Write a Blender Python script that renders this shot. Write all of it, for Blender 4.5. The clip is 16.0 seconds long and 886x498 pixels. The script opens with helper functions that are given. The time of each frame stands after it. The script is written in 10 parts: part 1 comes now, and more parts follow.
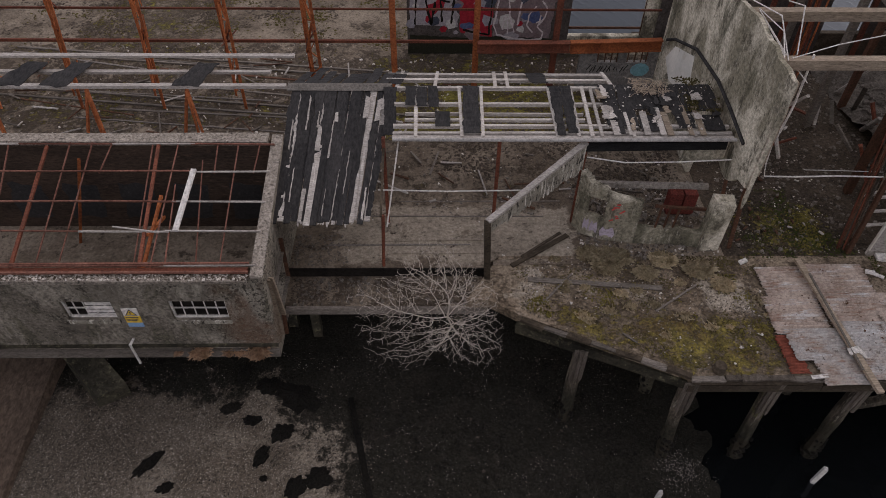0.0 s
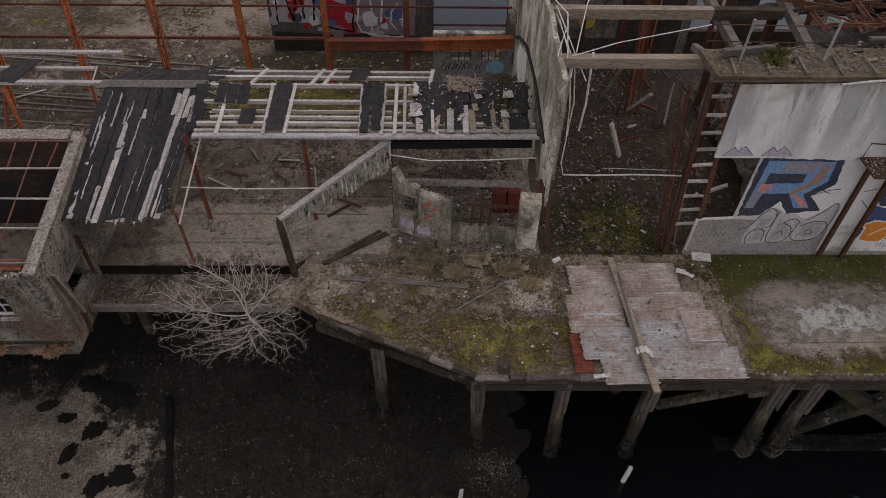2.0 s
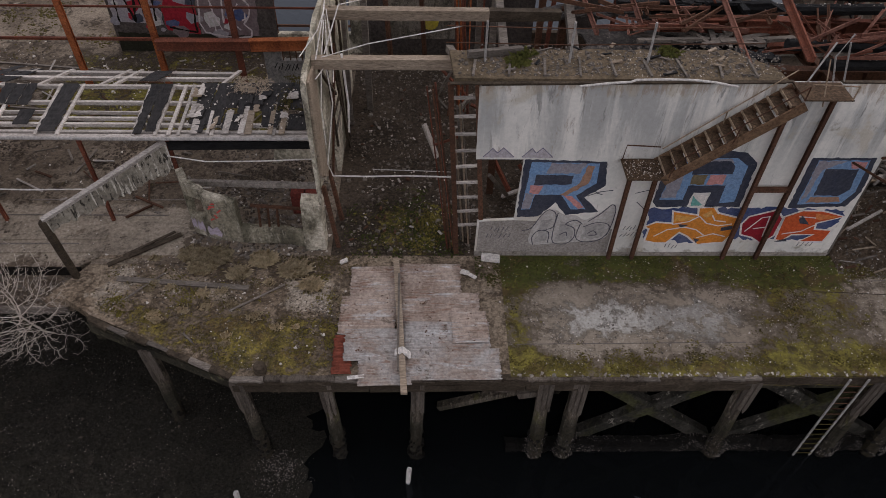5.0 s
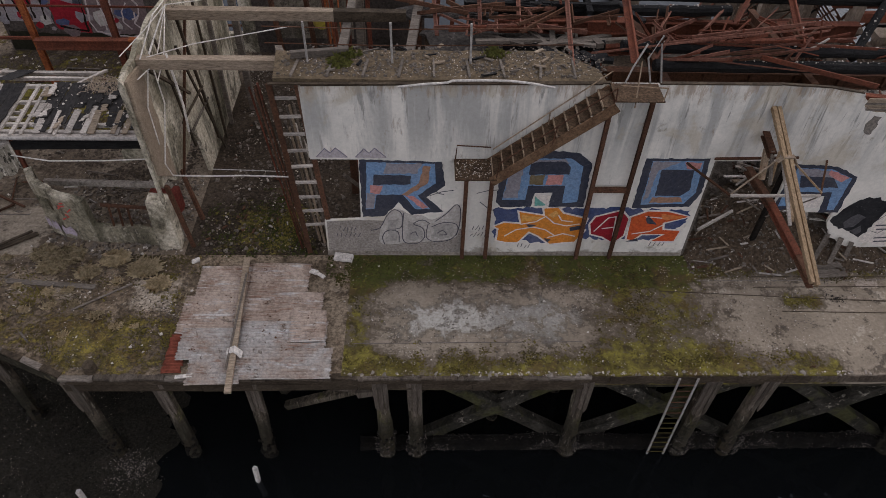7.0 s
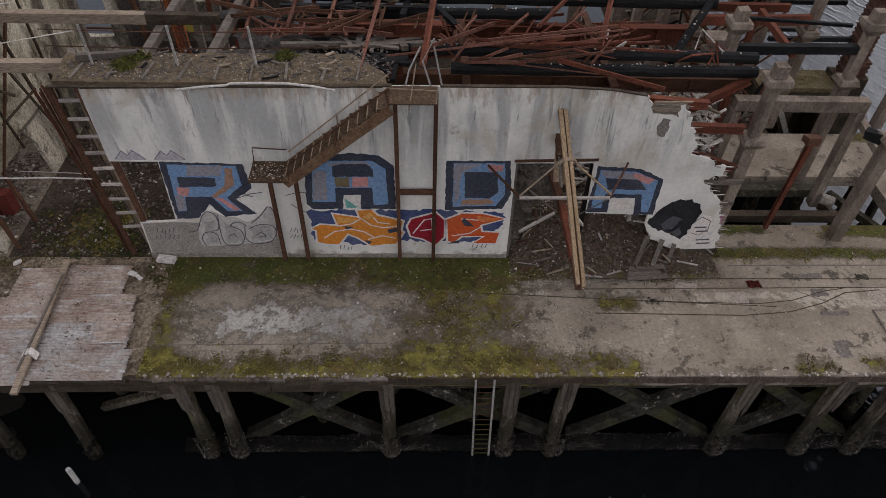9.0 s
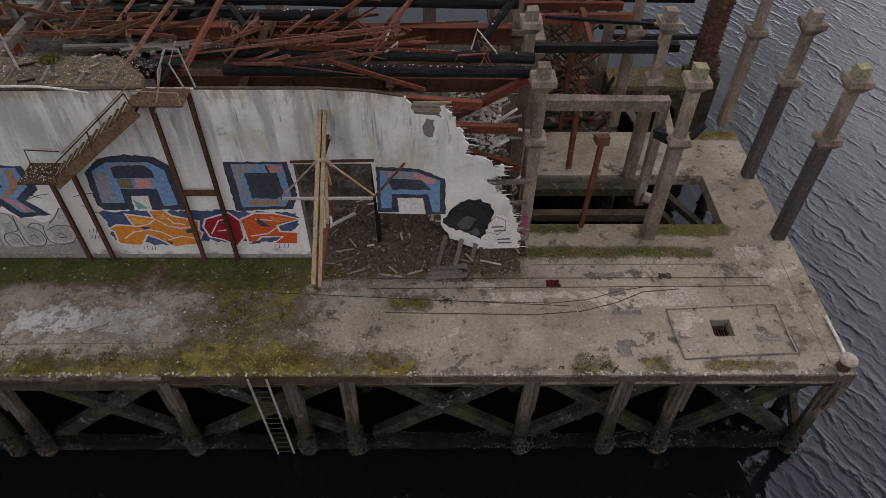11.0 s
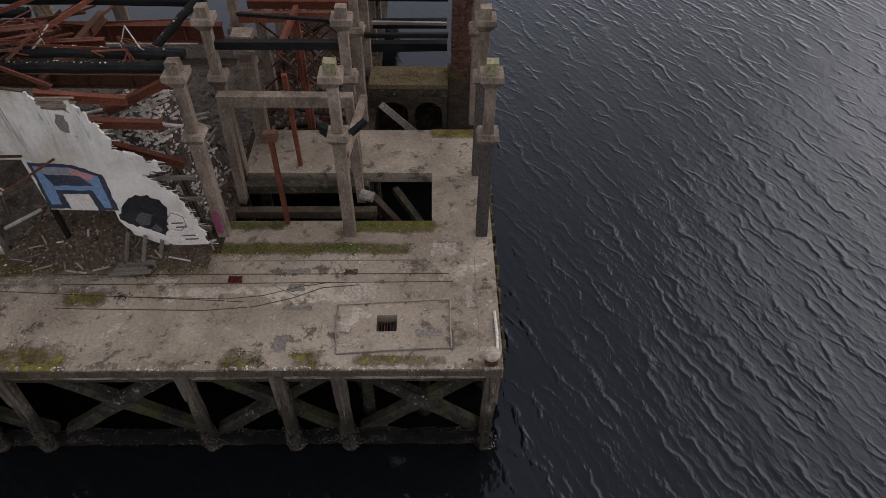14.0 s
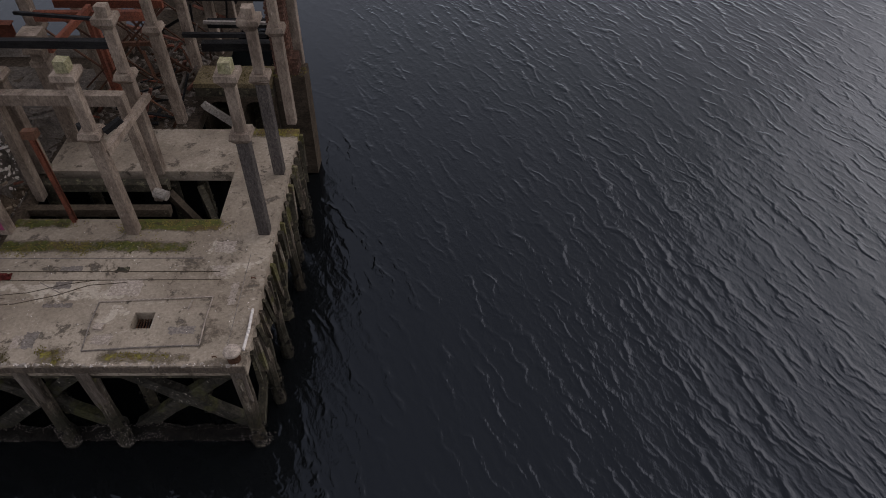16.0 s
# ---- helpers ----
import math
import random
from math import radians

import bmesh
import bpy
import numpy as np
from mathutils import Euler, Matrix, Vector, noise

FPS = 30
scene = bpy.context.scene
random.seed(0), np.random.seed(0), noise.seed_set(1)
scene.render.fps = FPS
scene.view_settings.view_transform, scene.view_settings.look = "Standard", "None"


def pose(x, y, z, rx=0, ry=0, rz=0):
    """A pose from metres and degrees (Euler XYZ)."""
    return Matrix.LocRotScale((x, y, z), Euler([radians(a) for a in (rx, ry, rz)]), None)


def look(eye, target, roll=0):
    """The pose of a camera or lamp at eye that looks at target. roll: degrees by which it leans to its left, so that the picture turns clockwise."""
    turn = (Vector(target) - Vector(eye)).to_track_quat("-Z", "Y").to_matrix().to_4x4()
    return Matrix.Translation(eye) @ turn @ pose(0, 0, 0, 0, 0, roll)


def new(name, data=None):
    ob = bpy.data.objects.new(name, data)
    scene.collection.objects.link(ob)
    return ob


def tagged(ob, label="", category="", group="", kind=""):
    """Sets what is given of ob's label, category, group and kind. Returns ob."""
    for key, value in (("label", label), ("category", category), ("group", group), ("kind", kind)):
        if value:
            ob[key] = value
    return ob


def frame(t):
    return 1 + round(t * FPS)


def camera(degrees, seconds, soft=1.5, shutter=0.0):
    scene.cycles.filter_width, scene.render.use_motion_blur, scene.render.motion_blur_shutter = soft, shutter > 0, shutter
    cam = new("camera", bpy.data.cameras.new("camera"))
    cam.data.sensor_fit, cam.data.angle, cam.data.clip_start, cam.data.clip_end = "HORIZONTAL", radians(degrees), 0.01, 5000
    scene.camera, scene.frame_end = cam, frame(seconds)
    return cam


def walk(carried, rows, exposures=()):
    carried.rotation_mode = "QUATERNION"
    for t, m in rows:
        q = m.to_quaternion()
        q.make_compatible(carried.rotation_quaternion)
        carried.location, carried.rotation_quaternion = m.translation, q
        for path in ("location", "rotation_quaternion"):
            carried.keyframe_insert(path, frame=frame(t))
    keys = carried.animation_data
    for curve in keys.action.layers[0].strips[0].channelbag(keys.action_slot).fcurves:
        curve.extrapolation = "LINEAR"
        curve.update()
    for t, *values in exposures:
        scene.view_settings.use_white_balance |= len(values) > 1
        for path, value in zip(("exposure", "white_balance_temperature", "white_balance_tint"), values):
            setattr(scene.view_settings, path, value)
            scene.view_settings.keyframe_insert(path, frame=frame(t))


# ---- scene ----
cam = camera(66.0, 16.0, soft=0.75)
PATH = [
    (0, (0.113, 0.222, 13.696), (0.146, 1.618, 12.264), 0.9),
    (0.5, (1.405, 0.236, 13.704), (1.437, 1.629, 12.27), 1.0),
    (1, (2.716, 0.239, 13.703), (2.75, 1.63, 12.266), 1.1),
    (1.5, (3.994, 0.221, 13.72), (4.031, 1.611, 12.283), 1.2),
    (2, (5.26, 0.215, 13.729), (5.294, 1.605, 12.292), 1.1),
    (2.5, (6.387, 0.215, 13.745), (6.422, 1.606, 12.308), 1.1),
    (3, (7.391, 0.198, 13.773), (7.43, 1.59, 12.337), 1.2),
    (3.5, (8.278, 0.188, 13.761), (8.323, 1.581, 12.326), 1.4),
    (6, (12.871, 0.121, 13.901), (12.922, 1.51, 12.464), 1.6),
    (6.5, (13.874, 0.091, 13.936), (13.929, 1.48, 12.498), 1.7),
    (7, (14.958, 0.066, 13.977), (15.017, 1.454, 12.538), 1.9),
    (7.5, (16.101, 0.056, 14.027), (16.164, 1.443, 12.588), 2.0),
    (8, (17.337, 0.056, 14.073), (17.399, 1.443, 12.633), 2.0),
    (8.5, (18.547, 0.029, 14.135), (18.614, 1.414, 12.694), 2.2),
    (9, (19.916, -0.073, 14.13), (19.975, 1.319, 12.696), 1.9),
    (11.3, (26.623, -0.189, 14.367), (26.653, 1.198, 12.927), 0.9),
    (11.5, (27.181, -0.197, 14.369), (27.213, 1.191, 12.93), 0.9),
    (12, (28.62, -0.249, 14.364), (28.654, 1.142, 12.928), 1.0),
    (12.5, (30.097, -0.348, 14.324), (30.129, 1.047, 12.891), 0.9),
    (13, (31.586, -0.422, 14.267), (31.617, 0.978, 12.838), 0.8),
    (13.5, (33.134, -0.474, 14.263), (33.161, 0.927, 12.835), 0.7),
    (14, (34.677, -0.473, 14.285), (34.704, 0.925, 12.855), 0.7),
    (14.5, (36.217, -0.503, 14.305), (36.246, 0.894, 12.875), 0.8),
    (15, (37.801, -0.578, 14.341), (37.832, 0.82, 12.911), 0.9),
    (15.5, (39.447, -0.638, 14.374), (39.48, 0.76, 12.944), 1.0),
    (16, (41.104, -0.673, 14.398), (41.139, 0.726, 12.97), 1.1),
]
walk(cam, [(t, look(eye, target, roll)) for t, eye, target, roll in PATH], [(0, -0.28, 6500, 16), (6.0, -0.2, 6500, 15), (9.0, -0.17, 6500, 13), (12.5, -0.15, 6550, 13), (14.5, -0.34, 6500, 14), (16.0, -0.5, 6450, 15)])

# ---- world and light ----
world = bpy.data.worlds.new("overcast_sky")
scene.world = world
world.use_nodes = True
_wn = world.node_tree
_sky = _wn.nodes.new("ShaderNodeTexSky")
_sky.sky_type, _sky.sun_disc = "NISHITA", False
_sky.sun_elevation, _sky.sun_rotation = radians(36), radians(54)
_sky.air_density, _sky.dust_density, _sky.ozone_density = 1.0, 3.0, 1.0
_hsv = _wn.nodes.new("ShaderNodeHueSaturation")
_hsv.inputs["Saturation"].default_value = 0.35
_bg = _wn.nodes["Background"]
_bg.inputs["Strength"].default_value = 0.06
_cloud = _wn.nodes.new("ShaderNodeMix")
_cloud.data_type, _cloud.blend_type = "RGBA", "ADD"
_cloud.inputs["Factor"].default_value = 1.0
_cloud.inputs[7].default_value = (12.8, 13.9, 16.0, 1)
_wn.links.new(_sky.outputs[0], _hsv.inputs["Color"])
_wn.links.new(_hsv.outputs[0], _cloud.inputs[6])
_wn.links.new(_cloud.outputs[2], _bg.inputs["Color"])

sun = new("sun", bpy.data.lights.new("sun", "SUN"))
sun.data.energy, sun.data.angle, sun.data.color = 0.5, radians(40), (0.95, 0.97, 1.0)
sun.matrix_world = look((0.654, 0.476, 0.588), (0, 0, 0))


# ---- materials ----
MATS = {}


def surf(name, c1, c2, c3=None, scale=1.2, fine=25.0, rough=0.9, bump=0.25, metal=0.0, squash=(1, 1, 1), spots=0.45, vary=0.12, dist=0.01, edge=0.2, spec=0.06, grain=0.40, deep=0.715):
    """A weathered surface: two colours in large blotches, a third in small spots, grain and relief."""
    if name in MATS:
        return MATS[name]
    c1, c2, c3 = [c and (c[0] * 1.10 * deep, c[1] * 0.965 * deep, c[2] * 0.87 * deep) for c in (c1, c2, c3)]
    m = bpy.data.materials.new(name)
    m.use_nodes = True
    nt = m.node_tree
    b = nt.nodes["Principled BSDF"]
    N = nt.nodes.new
    geo = N("ShaderNodeNewGeometry")
    mp = N("ShaderNodeMapping")
    mp.inputs["Scale"].default_value = squash
    nt.links.new(geo.outputs["Position"], mp.inputs["Vector"])

    def nz(sc, detail, r=0.6, plain=False):
        n = N("ShaderNodeTexNoise")
        n.inputs["Scale"].default_value, n.inputs["Detail"].default_value, n.inputs["Roughness"].default_value = sc, detail, r
        nt.links.new(geo.outputs["Position"] if plain else mp.outputs[0], n.inputs["Vector"])
        return n

    def ramp(src, lo, hi):
        r = N("ShaderNodeMapRange")
        r.inputs["From Min"].default_value, r.inputs["From Max"].default_value = lo, hi
        nt.links.new(src, r.inputs["Value"])
        return r.outputs[0]

    def mixc(fac, a, bb):
        x = N("ShaderNodeMix")
        x.data_type = "RGBA"
        nt.links.new(fac, x.inputs["Factor"])
        for sock, v in ((x.inputs[6], a), (x.inputs[7], bb)):
            if isinstance(v, tuple):
                sock.default_value = (*v, 1)
            else:
                nt.links.new(v, sock)
        return x.outputs[2]

    big = nz(scale, 6)
    small = nz(fine * 0.6, 7, 0.78, squash == (1, 1, 1))
    col = mixc(ramp(big.outputs["Fac"], 0.5 - edge, 0.5 + edge), c1, c2)
    if c3:
        mid = nz(scale * 4.3, 8, 0.75)
        col = mixc(ramp(mid.outputs["Fac"], spots + 0.12, spots + 0.28), col, c3)
    hsv = N("ShaderNodeHueSaturation")
    info = N("ShaderNodeObjectInfo")
    add = N("ShaderNodeMath")
    add.operation = "MULTIPLY_ADD"
    nt.links.new(info.outputs["Random"], add.inputs[0])
    add.inputs[1].default_value, add.inputs[2].default_value = 2 * vary, 1 - vary
    mul = N("ShaderNodeMath")
    mul.operation = "MULTIPLY"
    gr = N("ShaderNodeMapRange")
    gr.inputs["From Min"].default_value, gr.inputs["From Max"].default_value = 0.375, 0.625
    gr.inputs["To Min"].default_value, gr.inputs["To Max"].default_value = 1 - grain, 1 + grain
    nt.links.new(small.outputs["Fac"], gr.inputs["Value"])
    nt.links.new(add.outputs[0], mul.inputs[0])
    nt.links.new(gr.outputs[0], mul.inputs[1])
    nt.links.new(mul.outputs[0], hsv.inputs["Value"])
    nt.links.new(col, hsv.inputs["Color"])
    nt.links.new(hsv.outputs[0], b.inputs["Base Color"])
    b.inputs["Roughness"].default_value, b.inputs["Metallic"].default_value = rough, metal
    b.inputs["Specular IOR Level"].default_value = spec
    bp = N("ShaderNodeBump")
    bp.inputs["Strength"].default_value, bp.inputs["Distance"].default_value = bump, dist * 3
    nt.links.new(small.outputs["Fac"], bp.inputs["Height"])
    nt.links.new(bp.outputs[0], b.inputs["Normal"])
    MATS[name] = m
    return m


M_CONC = surf("old_concrete", (0.22, 0.21, 0.19), (0.36, 0.34, 0.31), (0.12, 0.115, 0.095), scale=0.9, fine=18, spots=0.43, bump=0.35)
# near black: for members under the deck, its shade is put into this colour
M_CONC_D = surf("near_black_concrete", (0.018, 0.017, 0.014), (0.075, 0.070, 0.052), (0.20, 0.195, 0.125), scale=1.1, fine=14, spots=0.42, bump=0.5, rough=0.75)
M_COLUMN = surf("column_concrete", (0.33, 0.285, 0.238), (0.13, 0.106, 0.086), (0.58, 0.53, 0.46), scale=1.3, fine=20, spots=0.47, squash=(1.5, 1.5, 0.7), bump=0.35, deep=0.72, grain=0.32)
M_RUST = surf("rusty_steel", (0.205, 0.074, 0.046), (0.115, 0.05, 0.036), (0.36, 0.185, 0.125), scale=2.2, fine=30, spots=0.5, rough=0.85, vary=0.3)
M_RUST_O = surf("orange_rust", (0.47, 0.165, 0.065), (0.25, 0.082, 0.038), (0.12, 0.045, 0.025), scale=1.8, fine=22, spots=0.5, rough=0.85, vary=0.3)
M_RUST_P = surf("pinkish_rust", (0.24, 0.125, 0.095), (0.13, 0.06, 0.045), (0.36, 0.22, 0.17), scale=2.4, fine=26, spots=0.52, rough=0.85, vary=0.3)
M_EDGE = surf("dark_brown_edge", (0.045, 0.037, 0.028), (0.10, 0.083, 0.062), (0.24, 0.21, 0.175), scale=1.7, fine=18, spots=0.50, squash=(1, 1, 1.6), bump=0.6)
M_RUST_D = surf("dark_rust", (0.078, 0.046, 0.033), (0.125, 0.066, 0.042), (0.032, 0.025, 0.022), scale=2.5, fine=30, rough=0.85, vary=0.25)
M_CHAR = surf("charred_timber", (0.013, 0.013, 0.014), (0.028, 0.029, 0.030), (0.26, 0.26, 0.25), scale=1.6, fine=20, spots=0.53, squash=(0.6, 2, 2), rough=0.7, bump=0.6, dist=0.03)
M_TAR = surf("tar_felt", (0.030, 0.030, 0.031), (0.046, 0.045, 0.045), (0.10, 0.098, 0.096), scale=1.2, fine=16, spots=0.52, squash=(2, 0.6, 1), rough=0.8, bump=0.4)
M_PALE = surf("weathered_pale_timber", (0.53, 0.515, 0.49), (0.35, 0.335, 0.31), (0.13, 0.12, 0.105), scale=2.0, fine=30, spots=0.48, squash=(0.6, 1.8, 1.8), bump=0.35, vary=0.25)
M_GREYWOOD = surf("grey_timber", (0.20, 0.185, 0.165), (0.12, 0.108, 0.095), (0.30, 0.28, 0.25), scale=2.2, fine=26, spots=0.48, squash=(0.5, 2.0, 2.0), bump=0.4, vary=0.25)
M_TANWOOD = surf("tan_timber", (0.26, 0.215, 0.165), (0.36, 0.31, 0.245), (0.12, 0.095, 0.07), scale=2.5, fine=24, spots=0.47, squash=(0.4, 2.2, 2.2), vary=0.2, bump=0.4)


M_TIN_R = surf("red_rusted_tin", (0.24, 0.075, 0.05), (0.16, 0.055, 0.038), (0.30, 0.16, 0.12), scale=2.0, fine=10, spots=0.52, rough=0.8)
M_MOSS = surf("moss", (0.065, 0.058, 0.025), (0.125, 0.108, 0.038), (0.16, 0.13, 0.095), scale=1.4, fine=30, spots=0.47, bump=0.9, dist=0.03)
M_MOSS_Y = surf("yellow_moss", (0.215, 0.190, 0.050), (0.12, 0.105, 0.036), (0.17, 0.135, 0.075), scale=1.6, fine=30, spots=0.48, bump=0.9, dist=0.03)
M_GREEN = surf("green_algae", (0.04, 0.055, 0.016), (0.075, 0.08, 0.024), (0.07, 0.058, 0.035), scale=1.2, fine=26, spots=0.48, bump=0.8, dist=0.02)
M_GRIT = surf("grit", (0.12, 0.108, 0.095), (0.20, 0.185, 0.165), (0.32, 0.30, 0.28), scale=2.5, fine=30, spots=0.47, bump=0.9, dist=0.03)
M_STRAW = surf("dry_grass", (0.49, 0.435, 0.31), (0.31, 0.27, 0.175), None, scale=4, fine=30, vary=0.3, deep=0.95)
M_TWIG = surf("bare_twigs", (0.58, 0.54, 0.48), (0.42, 0.39, 0.345), None, scale=3, fine=30)
M_CHIP = surf("pale_chips", (0.76, 0.74, 0.70), (0.52, 0.50, 0.46), None, scale=5, fine=40, vary=0.1)
M_RUBBLE = surf("rubble", (0.20, 0.185, 0.165), (0.12, 0.11, 0.098), (0.36, 0.34, 0.31), scale=5, fine=30, spots=0.5, vary=0.2)
M_BRICK = surf("old_brick", (0.135, 0.075, 0.055), (0.08, 0.052, 0.042), (0.22, 0.19, 0.16), scale=2.5, fine=22, spots=0.5, vary=0.3)
M_SHELL = surf("mussel_crust", (0.016, 0.015, 0.013), (0.035, 0.032, 0.028), (0.30, 0.29, 0.27), scale=4.0, fine=22, spots=0.49, bump=1.0, dist=0.05, rough=0.6)
M_WHITE = surf("white_paint", (0.70, 0.70, 0.68), (0.60, 0.60, 0.58), (0.35, 0.34, 0.32), scale=3, fine=20, spots=0.56)
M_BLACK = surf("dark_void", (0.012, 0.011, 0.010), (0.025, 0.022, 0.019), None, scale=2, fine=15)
M_STEEL = surf("grey_pipe", (0.42, 0.42, 0.41), (0.30, 0.30, 0.29), (0.16, 0.12, 0.09), scale=3, fine=20, spots=0.56, rough=0.6)


def paint(name, c, worn=(0.45, 0.45, 0.43), amount=0.60, vary=0.0):
    return surf("paint_" + name, c, tuple(v * 0.72 + w * 0.18 for v, w in zip(c, worn)), worn, scale=1.9, fine=18, spots=amount, rough=0.75, bump=0.1, vary=vary, deep=0.9, grain=0.25)



class Nodes:
    """Short hands for wiring a material."""

    def __init__(self, name, rough=0.9, spec=0.06, warm=(1.07, 0.97, 0.86)):
        self.warm = warm
        self.m = bpy.data.materials.new(name)
        self.m.use_nodes = True
        self.t = self.m.node_tree
        self.b = self.t.nodes["Principled BSDF"]
        self.b.inputs["Roughness"].default_value = rough
        self.b.inputs["Specular IOR Level"].default_value = spec
        self.pos = self.t.nodes.new("ShaderNodeNewGeometry").outputs["Position"]
        sp = self.t.nodes.new("ShaderNodeSeparateXYZ")
        self.t.links.new(self.pos, sp.inputs[0])
        self.x, self.y, self.z = sp.outputs

    def put(self, sock, v):
        if hasattr(v, "links"):
            self.t.links.new(v, sock)
        elif isinstance(v, tuple):
            sock.default_value = (v[0] * self.warm[0], v[1] * self.warm[1], v[2] * self.warm[2], 1)
        else:
            sock.default_value = v

    def op(self, kind, a, b=0.0):
        n = self.t.nodes.new("ShaderNodeMath")
        n.operation = kind
        self.put(n.inputs[0], a)
        self.put(n.inputs[1], b)
        return n.outputs[0]

    def noise(self, scale, detail=5.0, rough=0.6, squash=(1, 1, 1), warp=0.0):
        mp = self.t.nodes.new("ShaderNodeMapping")
        mp.inputs["Scale"].default_value = squash
        self.t.links.new(self.pos, mp.inputs["Vector"])
        n = self.t.nodes.new("ShaderNodeTexNoise")
        for key, v in (("Scale", scale), ("Detail", detail), ("Roughness", rough), ("Distortion", warp)):
            n.inputs[key].default_value = v
        self.t.links.new(mp.outputs[0], n.inputs["Vector"])
        return n.outputs["Fac"]

    def step(self, v, lo, hi, to0=0.0, to1=1.0):
        n = self.t.nodes.new("ShaderNodeMapRange")
        n.interpolation_type = "SMOOTHSTEP"
        self.put(n.inputs["Value"], v)
        for key, k in (("From Min", lo), ("From Max", hi), ("To Min", to0), ("To Max", to1)):
            n.inputs[key].default_value = k
        return n.outputs[0]

    def mix(self, fac, a, b, kind="MIX"):
        n = self.t.nodes.new("ShaderNodeMix")
        n.data_type, n.blend_type = "RGBA", kind
        self.put(n.inputs["Factor"], fac)
        self.put(n.inputs[6], a)
        self.put(n.inputs[7], b)
        return n.outputs[2]

    def area(self, x0, x1, y0, y1, soft):
        v = self.op("MULTIPLY", self.step(self.x, x0 - soft, x0 + soft), self.step(self.x, x1 - soft, x1 + soft, 1.0, 0.0))
        w = self.op("MULTIPLY", self.step(self.y, y0 - soft, y0 + soft), self.step(self.y, y1 - soft, y1 + soft, 1.0, 0.0))
        return self.op("MULTIPLY", v, w)

    def close(self, col, height, strength=0.5, distance=0.03, grain=0.3, fine=11.0):
        g = self.noise(fine, 7, 0.75)
        k = self.step(g, 0.34, 0.66, 1 - grain, 1 + grain)
        n = self.t.nodes.new("ShaderNodeHueSaturation")
        self.put(n.inputs["Value"], k)
        self.put(n.inputs["Color"], col)
        self.t.links.new(n.outputs[0], self.b.inputs["Base Color"])
        bp = self.t.nodes.new("ShaderNodeBump")
        bp.inputs["Strength"].default_value, bp.inputs["Distance"].default_value = strength, distance
        self.put(bp.inputs["Height"], self.op("ADD", height, self.op("MULTIPLY", g, 0.5)))
        self.t.links.new(bp.outputs[0], self.b.inputs["Normal"])
        MATS[self.m.name] = self.m
        return self.m


